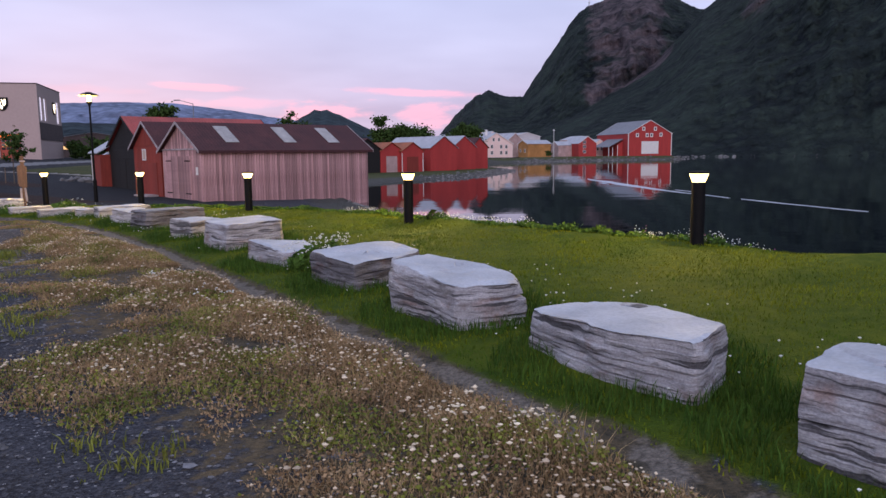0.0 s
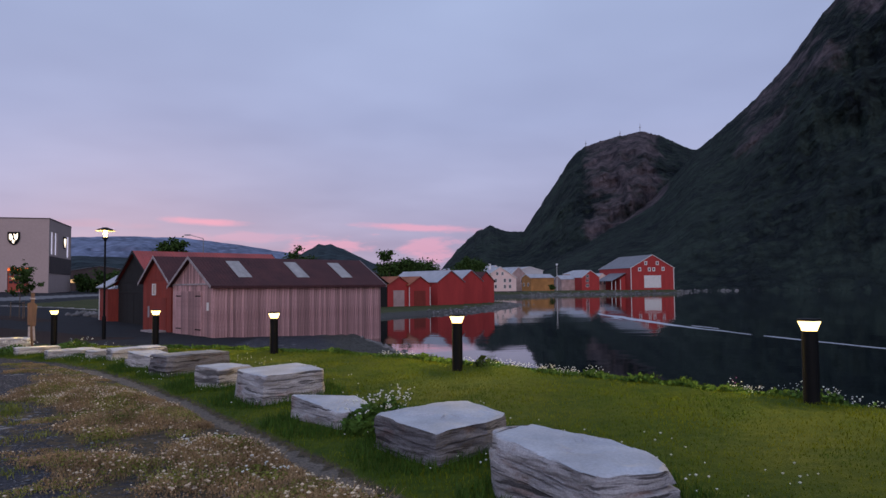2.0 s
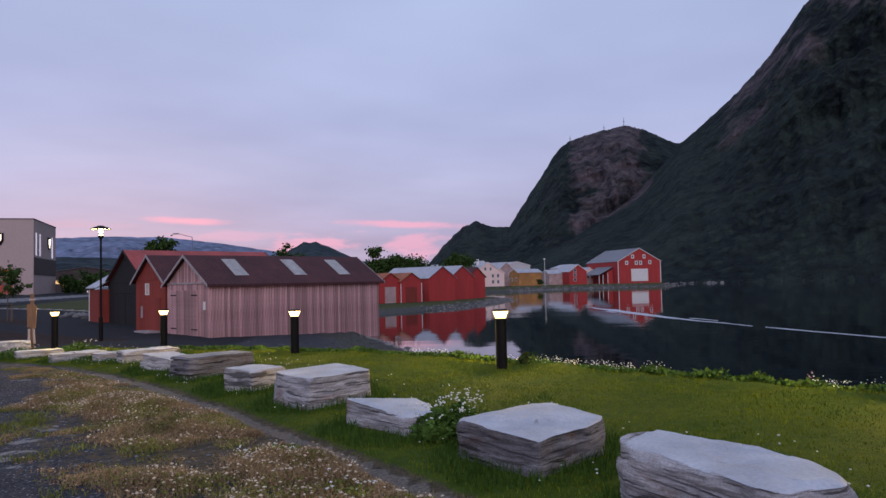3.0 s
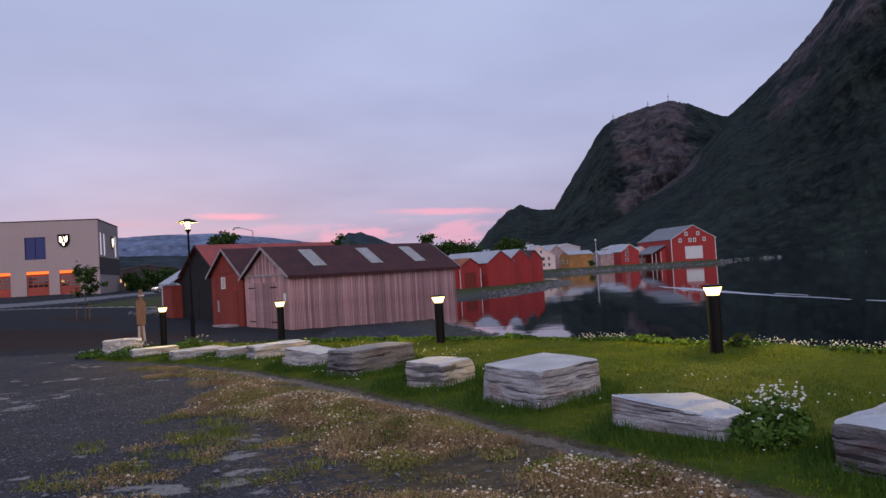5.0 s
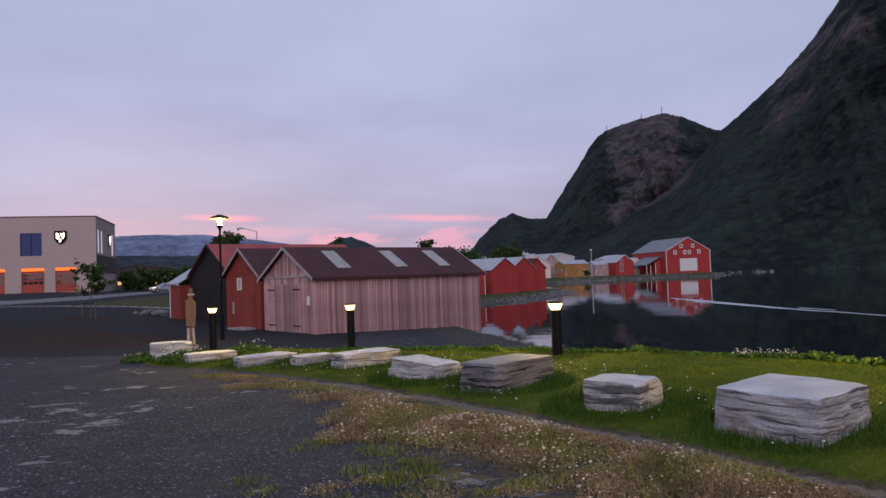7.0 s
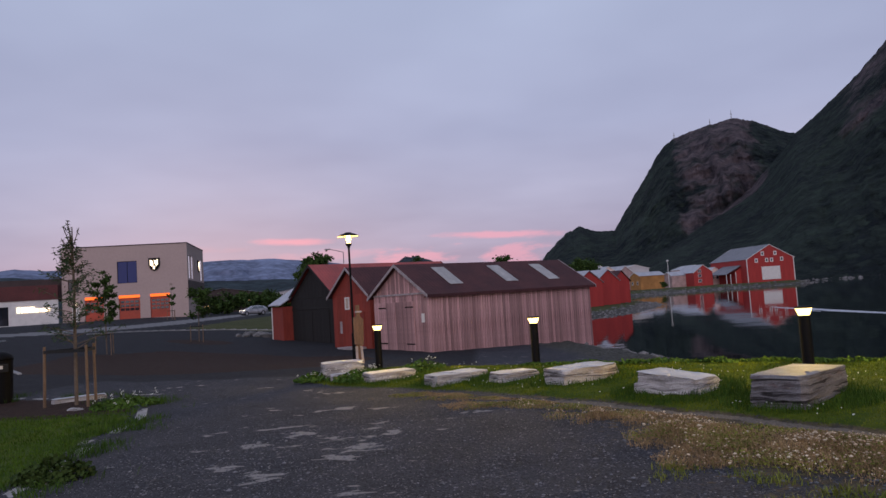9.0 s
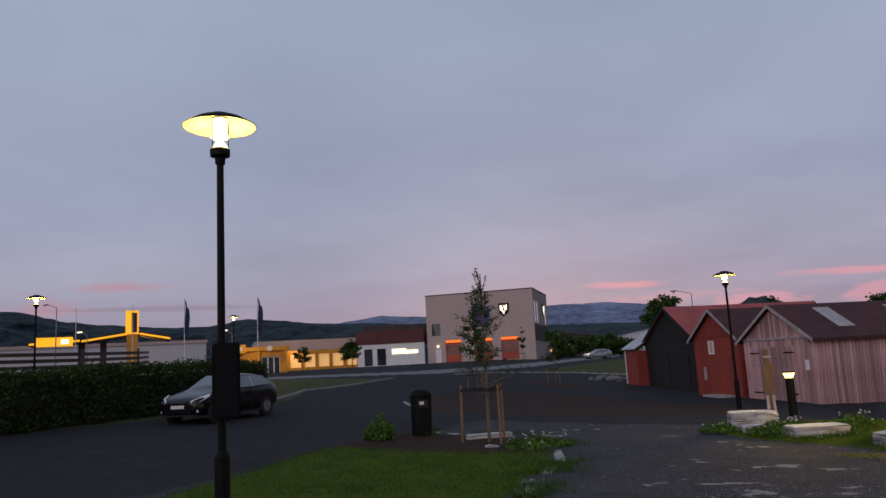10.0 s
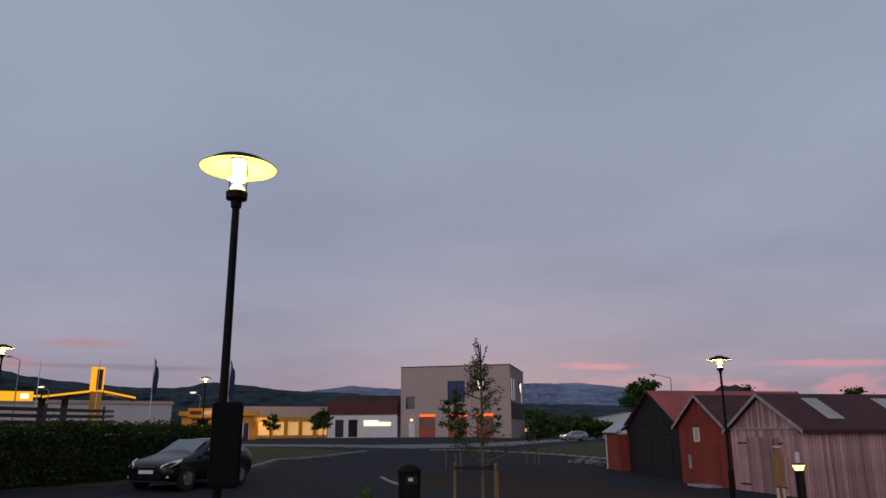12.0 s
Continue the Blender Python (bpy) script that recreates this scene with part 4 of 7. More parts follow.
def boulder(corners, height, seed, label, material="stone", tilt=(0.0, 0.0), top=0.93, name="boulder", group="row of stone blocks", ragged=1.0, bedding="skylit_bedding", nearer=0.0, grow=1.0):
    """A quarried block: its plan's corners in metres, split along its bedding into layers, with flat broken faces, ledges and chipped rims."""
    rng = random.Random(seed)
    cx, cy = sum(p[0] for p in corners) / len(corners), sum(p[1] for p in corners) / len(corners)
    corners = [(cx + (x - cx) * grow - 0.8 * nearer, cy + (y - cy) * grow - 0.6 * nearer) for x, y in corners]
    cx, cy = cx - 0.8 * nearer, cy - 0.6 * nearer
    base = min(gz(*p) for p in corners) - 0.15
    pts = []
    for (ax, ay), (bx, by) in zip(corners, corners[1:] + corners[:1]):
        n = max(5, int(math.hypot(bx - ax, by - ay) / 0.04))
        pts += [Vector((ax + (bx - ax) * i / n - cx, ay + (by - ay) * i / n - cy, 0)) for i in range(n)]
    n = len(pts)
    soft = [(pts[i - 1] + pts[i] * 5 + pts[(i + 1) % n]) / 7 for i in range(n)]
    size = max(p.length for p in soft)
    ztop = gz(cx, cy) - 0.05 + height - base
    off = Vector((seed * 3.7, seed * 1.9, 0))
    # each slab of the block: its height, how far it stands out, and whether an open joint lies on it
    layers, z = [], 0.0
    while z < ztop - 0.03:
        out = rng.uniform(-0.035, 0.012) * ragged
        thick = rng.choice((0.03, 0.045, 0.07, 0.1, 0.14))
        end = min(ztop - 0.012, z + thick)
        for f in (0.0, 0.35, 0.7, 0.97):
            layers.append((z + (end - z) * f, out, 0.0))
        if rng.random() < 0.6:
            layers.append((end - 0.001, out, rng.uniform(0.02, 0.07) * ragged))
            layers.append((end + rng.uniform(0.006, 0.012), out, rng.uniform(0.02, 0.07) * ragged))
            end += 0.014
        z = end
    layers.append((ztop, 0.0, 0.0))
    dip = (rng.uniform(-0.07, 0.07), rng.uniform(-0.07, 0.07))
    verts, faces = [], []
    for k, (z, out, joint) in enumerate(layers):
        f = z / ztop
        for p in soft:
            d = p.normalized()
            sect = noise.noise(Vector((p.x * 1.5, p.y * 1.5, out * 90)) + off)
            w = out * max(0.0, 0.4 + 2.4 * sect) - joint * max(0.0, min(1.0, 0.5 + 3.0 * noise.noise(Vector((p.x * 1.2, p.y * 1.2, z * 9)) - off)))
            w += 0.05 * ragged * noise.noise(Vector((p.x * 1.4, p.y * 1.4, z * 1.6)) - off) + 0.022 * ragged * noise.noise(Vector((p.x * 5, p.y * 5, z * 7)) + off) + 0.010 * ragged * noise.noise(Vector((p.x * 14, p.y * 14, z * 26)) + off)
            v = p * (1 - (1 - top) * f) + d * w
            arch = 4 * f * (1 - f)
            verts.append((v.x, v.y, z + (tilt[0] * v.x + tilt[1] * v.y) * f + (dip[0] * v.x + dip[1] * v.y) * arch + 0.012 * noise.noise(v * 3 + off) * f))
    # flat broken faces, leaning a little, and knocked-off rims
    cuts = []
    for c in range(7):
        a, e = rng.uniform(0, math.tau), rng.uniform(-0.12, 0.3)
        nrm = Vector((math.cos(a) * math.cos(e), math.sin(a) * math.cos(e), math.sin(e)))
        cuts.append((nrm, max(Vector(v).dot(nrm) for v in verts) - rng.uniform(0.02, 0.12) * ragged * size, 0.93))
    for c in range(6):
        a, e = rng.uniform(0, math.tau), rng.uniform(0.5, 1.0)
        nrm = Vector((math.cos(a) * math.cos(e), math.sin(a) * math.cos(e), math.sin(e)))
        cuts.append((nrm, max(Vector(v).dot(nrm) for v in verts) - rng.uniform(0.01, 0.07) * ragged, 0.85))

    def chipped(v):
        v = Vector(v)
        for nrm, lim, hard in cuts:
            over = v.dot(nrm) - lim - 0.015 * noise.noise(v * 6 + off)
            if over > 0:
                v -= nrm * over * hard
        return tuple(v)

    verts = [chipped(v) for v in verts]
    for k in range(len(layers) - 1):
        for i in range(n):
            j = (i + 1) % n
            faces.append((k * n + i, k * n + j, (k + 1) * n + j, (k + 1) * n + i))
    last = (len(layers) - 1) * n
    for s in (0.95, 0.85, 0.7, 0.5, 0.3, 0.12):
        row = len(verts)
        for i in range(n):
            x, y, zz = verts[last + i]
            v = Vector((x * s, y * s, 0))
            step = 0.022 * math.floor(1.5 + 1.5 * noise.noise(v * 1.2 + off * 1.3)) - 0.022
            zt = ztop + tilt[0] * v.x + tilt[1] * v.y + 0.010 * noise.noise(v * 3 - off) + 0.004 * noise.noise(v * 11 - off) + step * min(1, (1 - s) * 6)
            verts.append(chipped((v.x, v.y, zt)))
        prev = last if s == 0.95 else row - n
        for i in range(n):
            j = (i + 1) % n
            faces.append((prev + i, prev + j, row + j, row + i))
    faces.append(tuple(range(len(verts) - n, len(verts))))
    me = mesh_of(name, verts, faces, M[material])
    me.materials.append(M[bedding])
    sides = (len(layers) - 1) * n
    # faces that look up take the paler material with painted sky light
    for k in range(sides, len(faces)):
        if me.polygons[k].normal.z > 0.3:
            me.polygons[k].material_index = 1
    ob = new(name, me)
    ob.location = (cx, cy, base)
    return tagged(ob, label, "stone block", group)


def oblong(x, y, length, width, ang):
    c, s = math.cos(radians(ang)), math.sin(radians(ang))
    return [(x + a * length / 2 * c - b * width / 2 * s, y + a * length / 2 * s + b * width / 2 * c) for a, b in ((-1, -0.8), (0.2, -1), (1, -0.7), (0.95, 0.8), (-0.1, 1), (-1, 0.85))]


GREY = "rough grey banded quarry stone standing in grass"
boulder([(1.15, 3.8), (1.55, 3.2), (2.2, 3.55), (1.75, 4.25)], 0.50, 3, GREY)
boulder([(0.28, 6.0), (0.6, 5.15), (1.1, 4.45), (1.55, 5.0), (1.3, 5.6), (0.85, 6.25)], 0.40, 5, "large grey stone block with sloping split faces", tilt=(0.07, -0.02), ragged=1.35, nearer=0.08)
boulder([(-0.88, 7.55), (-0.22, 6.42), (0.36, 6.7), (0.3, 7.25), (-0.5, 7.95)], 0.475, 7, "large pale stone block with reddish broken end", tilt=(-0.02, 0.07), top=0.97, ragged=1.25, nearer=-0.03, grow=1.02)
boulder([(-1.72, 9.45), (-1.1, 8.55), (-0.3, 9.05), (-0.72, 9.95)], 0.39, 9, "grey stone block with dark broken layers", "stone_dark", top=0.97, tilt=(0.02, 0.07), ragged=1.2, nearer=0.12)
boulder([(-2.9, 11.5), (-2.05, 10.3), (-1.6, 10.6), (-1.85, 11.55)], 0.27, 11, "low grey stone with stepped wedge top", tilt=(-0.05, 0.03), nearer=0.15, grow=0.95)
boulder([(-3.87, 13.35), (-3.22, 12.45), (-2.35, 13.0), (-2.95, 14.0)], 0.46, 13, "square grey stone block with rusty broken side", tilt=(0.02, 0.03), nearer=0.25, grow=1.05)
boulder([(-4.8, 14.8), (-4.25, 14.3), (-3.8, 14.9), (-4.35, 15.4)], 0.37, 15, "small rounded grey stone standing in grass", "stone_pale", top=0.86, nearer=0.25, grow=1.08)
boulder([(-6.12, 16.65), (-5.65, 16.2), (-4.72, 17.1), (-5.25, 17.65)], 0.42, 17, "dark layered stone block with flat top", "stone_dark", ragged=0.7, bedding="skylit_dark_bedding", nearer=0.25, grow=1.1)
boulder([(-7.25, 18.45), (-6.45, 17.8), (-6.0, 18.3), (-6.75, 19.1)], 0.32, 19, "low pale stone with sloping top", "stone_pale", tilt=(-0.08, 0.06), top=0.88, nearer=0.25, grow=1.1)
boulder(oblong(-7.75, 20.65, 1.35, 0.75, 32), 0.29, 21, "low pale stone with uneven top", "stone_pale", nearer=0.2, grow=1.08)
boulder(oblong(-8.95, 21.8, 1.0, 0.6, 28), 0.2, 23, "flat pale stone half sunk in grass", "stone_pale", nearer=0.2)
boulder(oblong(-10.1, 22.65, 1.5, 0.8, 35), 0.21, 25, "flat pale stone slab in grass", "stone_pale", nearer=0.25, grow=0.95)
boulder(oblong(-11.75, 24.15, 1.25, 0.85, 30), 0.22, 27, "flat stone slab lit by the bollard lamp", "stone_pale", nearer=0.25)
boulder(oblong(-13.1, 25.35, 1.1, 0.85, 20), 0.42, 29, "pale stone block beside a wooden sign", "stone_pale", nearer=0.2)
boulder(oblong(-13.15, 24.6, 0.6, 0.4, 10), 0.2, 31, "small pale stone among weeds", "stone_pale")


# ---- lamps ----
M["lamp_warm"] = glow("warm_lamp_glass", (1.0, 0.70, 0.26), 4.0)
M["lamp_tube"] = glow("bright_lamp_tube", (1.0, 0.82, 0.42), 5.0)
M["brass_shade"] = mat("shade_enamel", (0.72, 0.60, 0.22), 0.4, grain=6, fine=30, vary=0.05, bump=0.05)


def lamp_light(name, x, y, z, watts, colour=(1.0, 0.74, 0.36), radius=0.06):
    li = new(name, bpy.data.lights.new(name, "POINT"))
    li.data.energy, li.data.color, li.data.shadow_soft_size = watts, colour, radius
    li.location = (x, y, z)


def build_bollard():
    t = thing("bollard_light", Matrix.Identity(4), "black cylindrical bollard lamp with glowing head", "bollard lamp", "bollard lamps along the lawn")
    bm = bmesh.new()
    lathe(bm, ((0.095, -0.25), (0.095, 0.84), (0.09, 0.85)), 24)
    part("post", bm, M["black_metal"], t, smooth=False)
    bm = bmesh.new()
    lathe(bm, ((0.088, 0.852), (0.092, 0.87), (0.125, 0.95), (0.13, 0.968)), 24)
    part("lens", bm, M["lamp_warm"], t, "glowing warm glass head").visible_shadow = False
    bm = bmesh.new()
    lathe(bm, ((0.134, 0.97), (0.138, 0.985), (0.134, 1.0), (0.05, 1.005)), 24)
    part("cap", bm, M["black_metal"], t)
    return t


bollard = build_bollard()
BOLLARDS = [(3.5, 10.3), (-0.42, 14.75), (-4.36, 19.29), (-8.5, 23.8), (-12.45, 26.2)]
for k, (x, y) in enumerate(BOLLARDS):
    m = Matrix.Translation((x, y, (0.25, 0.18, 0.12, 0.08, 0.05)[k]))
    if k == 0:
        bollard.matrix_world = m
    else:
        copy_thing(bollard, m)
    lamp_light("bollard_bulb", x, y, m.translation.z + 0.915, 240, (1.0, 0.65, 0.17))


def build_street_lamp():
    t = thing("street_lamp", Matrix.Identity(4), "black street lamp with wide lit disc shade", "street lamp", "street lamps")
    bm = bmesh.new()
    lathe(bm, ((0.09, -0.3), (0.09, 0.88), (0.075, 0.92), (0.055, 0.95)), 16)
    part("sleeve", bm, M["black_metal"], t)
    bm = bmesh.new()
    lathe(bm, ((0.05, 0.95), (0.042, 4.45)), 16)
    part("pole", bm, M["black_metal"], t)
    bm = bmesh.new()
    lathe(bm, ((0.06, 4.42), (0.065, 4.5), (0.12, 4.52), (0.125, 4.6), (0.10, 4.62)), 20)
    part("collar", bm, M["black_metal"], t)
    # the cone glows by itself in place of thrown-back lamplight
    bm = bmesh.new()
    lathe(bm, ((0.10, 4.622), (0.045, 4.70), (0.01, 4.74)), 20)
    part("reflector", bm, M["lamp_tube"], t, "cone reflector with its own glow")
    for a in (20, 140, 260):
        bm = bmesh.new()
        x, y = 0.11 * math.cos(radians(a)), 0.11 * math.sin(radians(a))
        rod(bm, (x, y, 4.6), (x, y, 4.95), 0.007)
        part("rod", bm, M["black_metal"], t)
    bm = bmesh.new()
    lathe(bm, ((0.115, 4.76), (0.10, 4.79), (0.085, 4.80), (0.085, 5.0)), 20)
    part("lamp_glass", bm, M["lamp_tube"], t, "glowing glass cylinder").visible_shadow = False
    bm = bmesh.new()
    lathe(bm, ((0.44, 4.90), (0.29, 4.985), (0.12, 5.02), (0.10, 5.015)), 40, cap=False)
    part("shade_inside", bm, M["brass_shade"], t, "cream enamelled inside of shade", smooth=True)
    bm = bmesh.new()
    lathe(bm, ((0.442, 4.897), (0.446, 4.903), (0.295, 4.998), (0.15, 5.035), (0.14, 5.06), (0.05, 5.07)), 40, cap=False)
    part("shade", bm, M["black_metal"], t, smooth=True)
    return t


street = build_street_lamp()
for k, (x, y) in enumerate(((-17.83, 13.36), (-14.9, 36.8), (-44.8, 28.4), (-53.6, 50.5))):
    g = (-0.12, -0.47, None, None)[k]
    m = Matrix.Translation((x, y, gz(x, y) if g is None else g)) @ pose(0, 0, 0, 0, 0, 25 * k)
    if k == 0:
        street.matrix_world = m
    else:
        copy_thing(street, m)
    lamp_light("street_bulb", x, y, m.translation.z + 4.82, 110, (1.0, 0.78, 0.42), 0.1)

cabinet = thing("pole_cabinet", frame_at(-17.83, 13.36, -0.12, 0.707, 0.707) @ Matrix.Translation((0.05, -0.06, 0)), "black box clamped to the lamp post", "box")
bm = bmesh.new()
box(bm, -0.16, 0.16, -0.12, 0.0, 1.32, 2.2)
bevel(bm, 0.02, 2)
part("case", bm, M["black_metal"], cabinet)
bm = bmesh.new()
box(bm, -0.13, 0.13, -0.128, -0.121, 1.36, 2.16)
part("lid", bm, M["black_metal"], cabinet)
for z in (1.45, 2.05):
    bm = bmesh.new()
    box(bm, -0.11, 0.01, 0.001, 0.12, z, z + 0.04)
    part("clamp", bm, M["grey_metal"], cabinet)


M["sign_amber"] = glow("amber_lit_mark", (1.0, 0.62, 0.12), 1.6)
hanging = thing("lit_sign_box", frame_at(-53.6, 50.5, 0, 0.72, 0.69) @ Matrix.Translation((0, -0.12, 0)), "black sign box with amber lit mark on a lamp post", "sign")
bm = bmesh.new()
box(bm, -0.4, 0.4, -0.16, 0.0, 1.75, 3.05)
bevel(bm, 0.02)
part("case", bm, M["black_metal"], hanging)
for x0, x1, z0, z1 in ((-0.2, 0.2, 2.35, 2.62), (-0.28, 0.28, 2.1, 2.2)):
    bm = bmesh.new()
    box(bm, x0, x1, -0.18, -0.162, z0, z1)
    part("lit_mark", bm, M["sign_amber"], hanging)


# ---- fire station and the far side of the car park ----
M["concrete"] = mat("grey_facade_panel", (0.47, 0.355, 0.325), 0.8, grain=0.25, fine=3, vary=0.04, second=(0.43, 0.325, 0.30), bump=0.05)
M["band_brown"] = mat("dark_brown_cladding", (0.05, 0.03, 0.03), 0.7, grain=0.6, fine=6)
M["band_red"] = mat("dark_red_cladding", (0.12, 0.025, 0.025), 0.7, grain=0.4, fine=6)
M["door_orange"] = mat("orange_red_steel_door", (0.5, 0.06, 0.025), 0.5, grain=0.5, fine=8, vary=0.1)
M["blue_glass"] = glow("blue_lit_window", (0.004, 0.010, 0.075), 0.4)
# a faint glow stands for the sky mirrored in the tall side windows
M["sky_glow_glass"] = glow("sky_glow_window", (0.55, 0.5, 0.62), 0.9)
M["warm_strip"] = glow("orange_light_strip", (1.0, 0.16, 0.02), 1.1)
M["warm_window"] = glow("warm_lit_window", (1.0, 0.58, 0.22), 0.45)
M["sign_white"] = glow("white_lit_sign", (1.0, 0.82, 0.6), 2.2)
M["sign_yellow"] = glow("yellow_lit_panel", (1.0, 0.45, 0.02), 1.0)
M["yellow_panel"] = mat("yellow_kiosk_panel", (0.75, 0.33, 0.03), 0.5, grain=1, fine=10, vary=0.08)
M["pale_wall"] = mat("pale_render", (0.55, 0.53, 0.55), 0.8, grain=0.3, fine=5, vary=0.06, second=(0.48, 0.46, 0.48))


def build_fire_station():
    z0 = 1.45
    m = frame_at(-72.7, 115.6, z0, 18.0, 4.0)
    L, H, D = 18.4, 11.4, 17.0
    h = thing("fire_station", m, "grey two-storey fire station with three orange-lit garage doors", "building")
    doors = [(3.2, 5.9), (8.1, 11.2), (12.7, 15.6)]
    holes = [(a, b, 0.05, 3.75) for a, b in doors] + [(8.0, 10.9, 5.6, 9.0), (0.9, 2.4, 4.6, 6.6)]
    bm = bmesh.new()
    wall_panel(bm, 0, L, -0.8, H, 0, 0.35, holes)
    bmesh.ops.remove_doubles(bm, verts=bm.verts[:], dist=0.0005)
    part("front_wall", bm, M["concrete"], h)
    sidem = Matrix.Translation((L, 0, 0)) @ pose(0, 0, 0, 0, 0, 90)
    bm = bmesh.new()
    wall_panel(bm, 0.36, D, -0.8, H, 0.01, 0.35, [(1.2, 3.2, 5.9, 9.6), (3.9, 5.9, 5.9, 9.6), (13.2, 15.6, 5.9, 9.6)], sidem)
    bmesh.ops.remove_doubles(bm, verts=bm.verts[:], dist=0.0005)
    part("side_wall", bm, M["concrete"], h)
    bm = bmesh.new()
    box(bm, 0, 0.35, 0.36, D, -0.8, H)
    box(bm, 0.36, L - 0.36, D - 0.35, D, -0.8, H)
    part("rear_wall", bm, M["concrete"], h)
    bm = bmesh.new()
    box(bm, 0.36, L - 0.36, 0.36, D - 0.36, H - 0.5, H - 0.2)
    part("roof", bm, M["band_brown"], h)
    bm = bmesh.new()
    box(bm, -0.06, L + 0.06, -0.06, 0.4, H + 0.003, H + 0.14)
    box(bm, L - 0.4, L + 0.06, 0.4, D + 0.06, H + 0.003, H + 0.14)
    part("parapet_cap", bm, M["band_brown"], h)
    bm = bmesh.new()
    box(bm, 0.3, D + 0.02, -0.06, 0.006, 2.9, 5.6, sidem)
    part("cladding_band", bm, M["band_brown"], h)
    bm = bmesh.new()
    box(bm, L - 2.2, L - 1.2, 9, 10.5, H - 0.2, H + 0.7)
    part("roof_vent", bm, M["grey_metal"], h)
    for a, b in doors:
        bm = bmesh.new()
        box(bm, a + 0.02, b - 0.02, 0.20, 0.27, 0.06, 3.2)
        d = part("garage_door", bm, M["door_orange"], h, "orange folding garage door")
        for r in range(3):
            for c in range(4):
                w = (b - a - 0.3) / 4
                bm = bmesh.new()
                box(bm, a + 0.15 + c * w + 0.06, a + 0.15 + (c + 1) * w - 0.06, 0.17, 0.195, 1.35 + r * 0.58, 1.35 + r * 0.58 + 0.4)
                part("pane", bm, M["dark_glass"], d)
        bm = bmesh.new()
        box(bm, a + 0.02, b - 0.02, 0.05, 0.3, 3.3, 3.73)
        part("light_strip", bm, M["warm_strip"], h, "orange light strip above the door")
    window(h, 8.05, 10.85, 5.65, 8.95, 0.2, M["black_metal"], M["blue_glass"], (2, 1), 0.1, 0.08, pane_label="blue-lit glass")
    window(h, 0.95, 2.35, 4.65, 6.55, 0.2, M["black_metal"], M["dark_glass"], (1, 1), 0.1, 0.06)
    for a, b in ((1.25, 3.15), (3.95, 5.85), (13.25, 15.55)):
        window(h, a, b, 5.95, 9.55, 0.2, M["grey_metal"], M["sky_glow_glass"], (2, 1), 0.08, 0.06, turn=sidem, pane_label="pale glass with its reflection as a glow")
    for mm, x in ((Matrix.Identity(4), 13.5), (sidem, 11.0)):
        bm = bmesh.new()
        prism(bm, [(x - 0.85, 9.3), (x + 0.85, 9.3), (x + 0.85, 8.1), (x + 0.5, 7.5), (x, 7.25), (x - 0.5, 7.5), (x - 0.85, 8.1)], -0.16, -0.002, mm)
        e = part("emblem", bm, M["black_metal"], h, "dark shield with lit emblem")
        bm = bmesh.new()
        prism(bm, [(x - 0.6, 9.0), (x - 0.25, 8.9), (x - 0.1, 8.3), (x - 0.35, 7.95), (x - 0.6, 8.2)], -0.2, -0.162, mm)
        prism(bm, [(x - 0.02, 9.05), (x + 0.2, 8.8), (x + 0.55, 9.1), (x + 0.55, 8.3), (x + 0.3, 8.0), (x + 0.1, 8.35)], -0.2, -0.162, mm)
        prism(bm, [(x - 0.15, 8.1), (x + 0.15, 8.0), (x + 0.05, 7.5), (x - 0.2, 7.65)], -0.2, -0.162, mm)
        part("lit_figure", bm, M["sign_white"], e)
    bm = bmesh.new()
    box(bm, 1.4, 2.4, -0.04, -0.003, 0.0, 2.3)
    part("side_door", bm, M["white_paint"], h)
    bm = bmesh.new()
    lathe(bm, ((0.02, 0), (0.2, 0.1), (0.2, 0.3), (0.02, 0.4)), 12, Matrix.Translation((1.9, -0.2, 2.6)))
    part("wall_lamp", bm, M["sign_white"], h)


def build_shop():
    m = frame_at(-83.6, 110.5, 1.5, 10.6, 4.6)
    h = thing("shop_building", m, "low white shop with dark red upper band", "building")
    bm = bmesh.new()
    wall_panel(bm, 0, 11.5, -0.8, 3.7, 0, 0.3, [(1.2, 2.6, 0.1, 2.9), (3.4, 4.9, 0.1, 2.9)])
    box(bm, 0, 0.3, 0.31, 12, -0.8, 3.7)
    part("wall", bm, M["white_paint"], h)
    bm = bmesh.new()
    box(bm, -0.15, 11.5, -0.15, 12, 3.703, 5.9)
    part("fascia", bm, M["band_red"], h)
    bm = bmesh.new()
    box(bm, 0.5, 11.5, 4, 12, 5.903, 7.0)
    part("roof_storey", bm, M["band_brown"], h)
    for a, b in ((1.2, 2.6), (3.4, 4.9)):
        window(h, a + 0.06, b - 0.06, 0.16, 2.84, 0.2, M["black_metal"], M["dark_glass"], (2, 1), 0.1, 0.06)
    x = 6.0
    for k, w in enumerate((0.5, 0.3, 0.35, 0.3, 0.2, 0.2, 0.15, 0.6, 0.2, 0.2, 0.25, 0.2, 0.25)):
        bm = bmesh.new()
        box(bm, x, x + w * 0.8, -0.1, -0.003, 1.9, 2.75 if k < 7 else 2.45)
        part("letter_bar", bm, M["sign_white"], h)
        x += w + 0.06


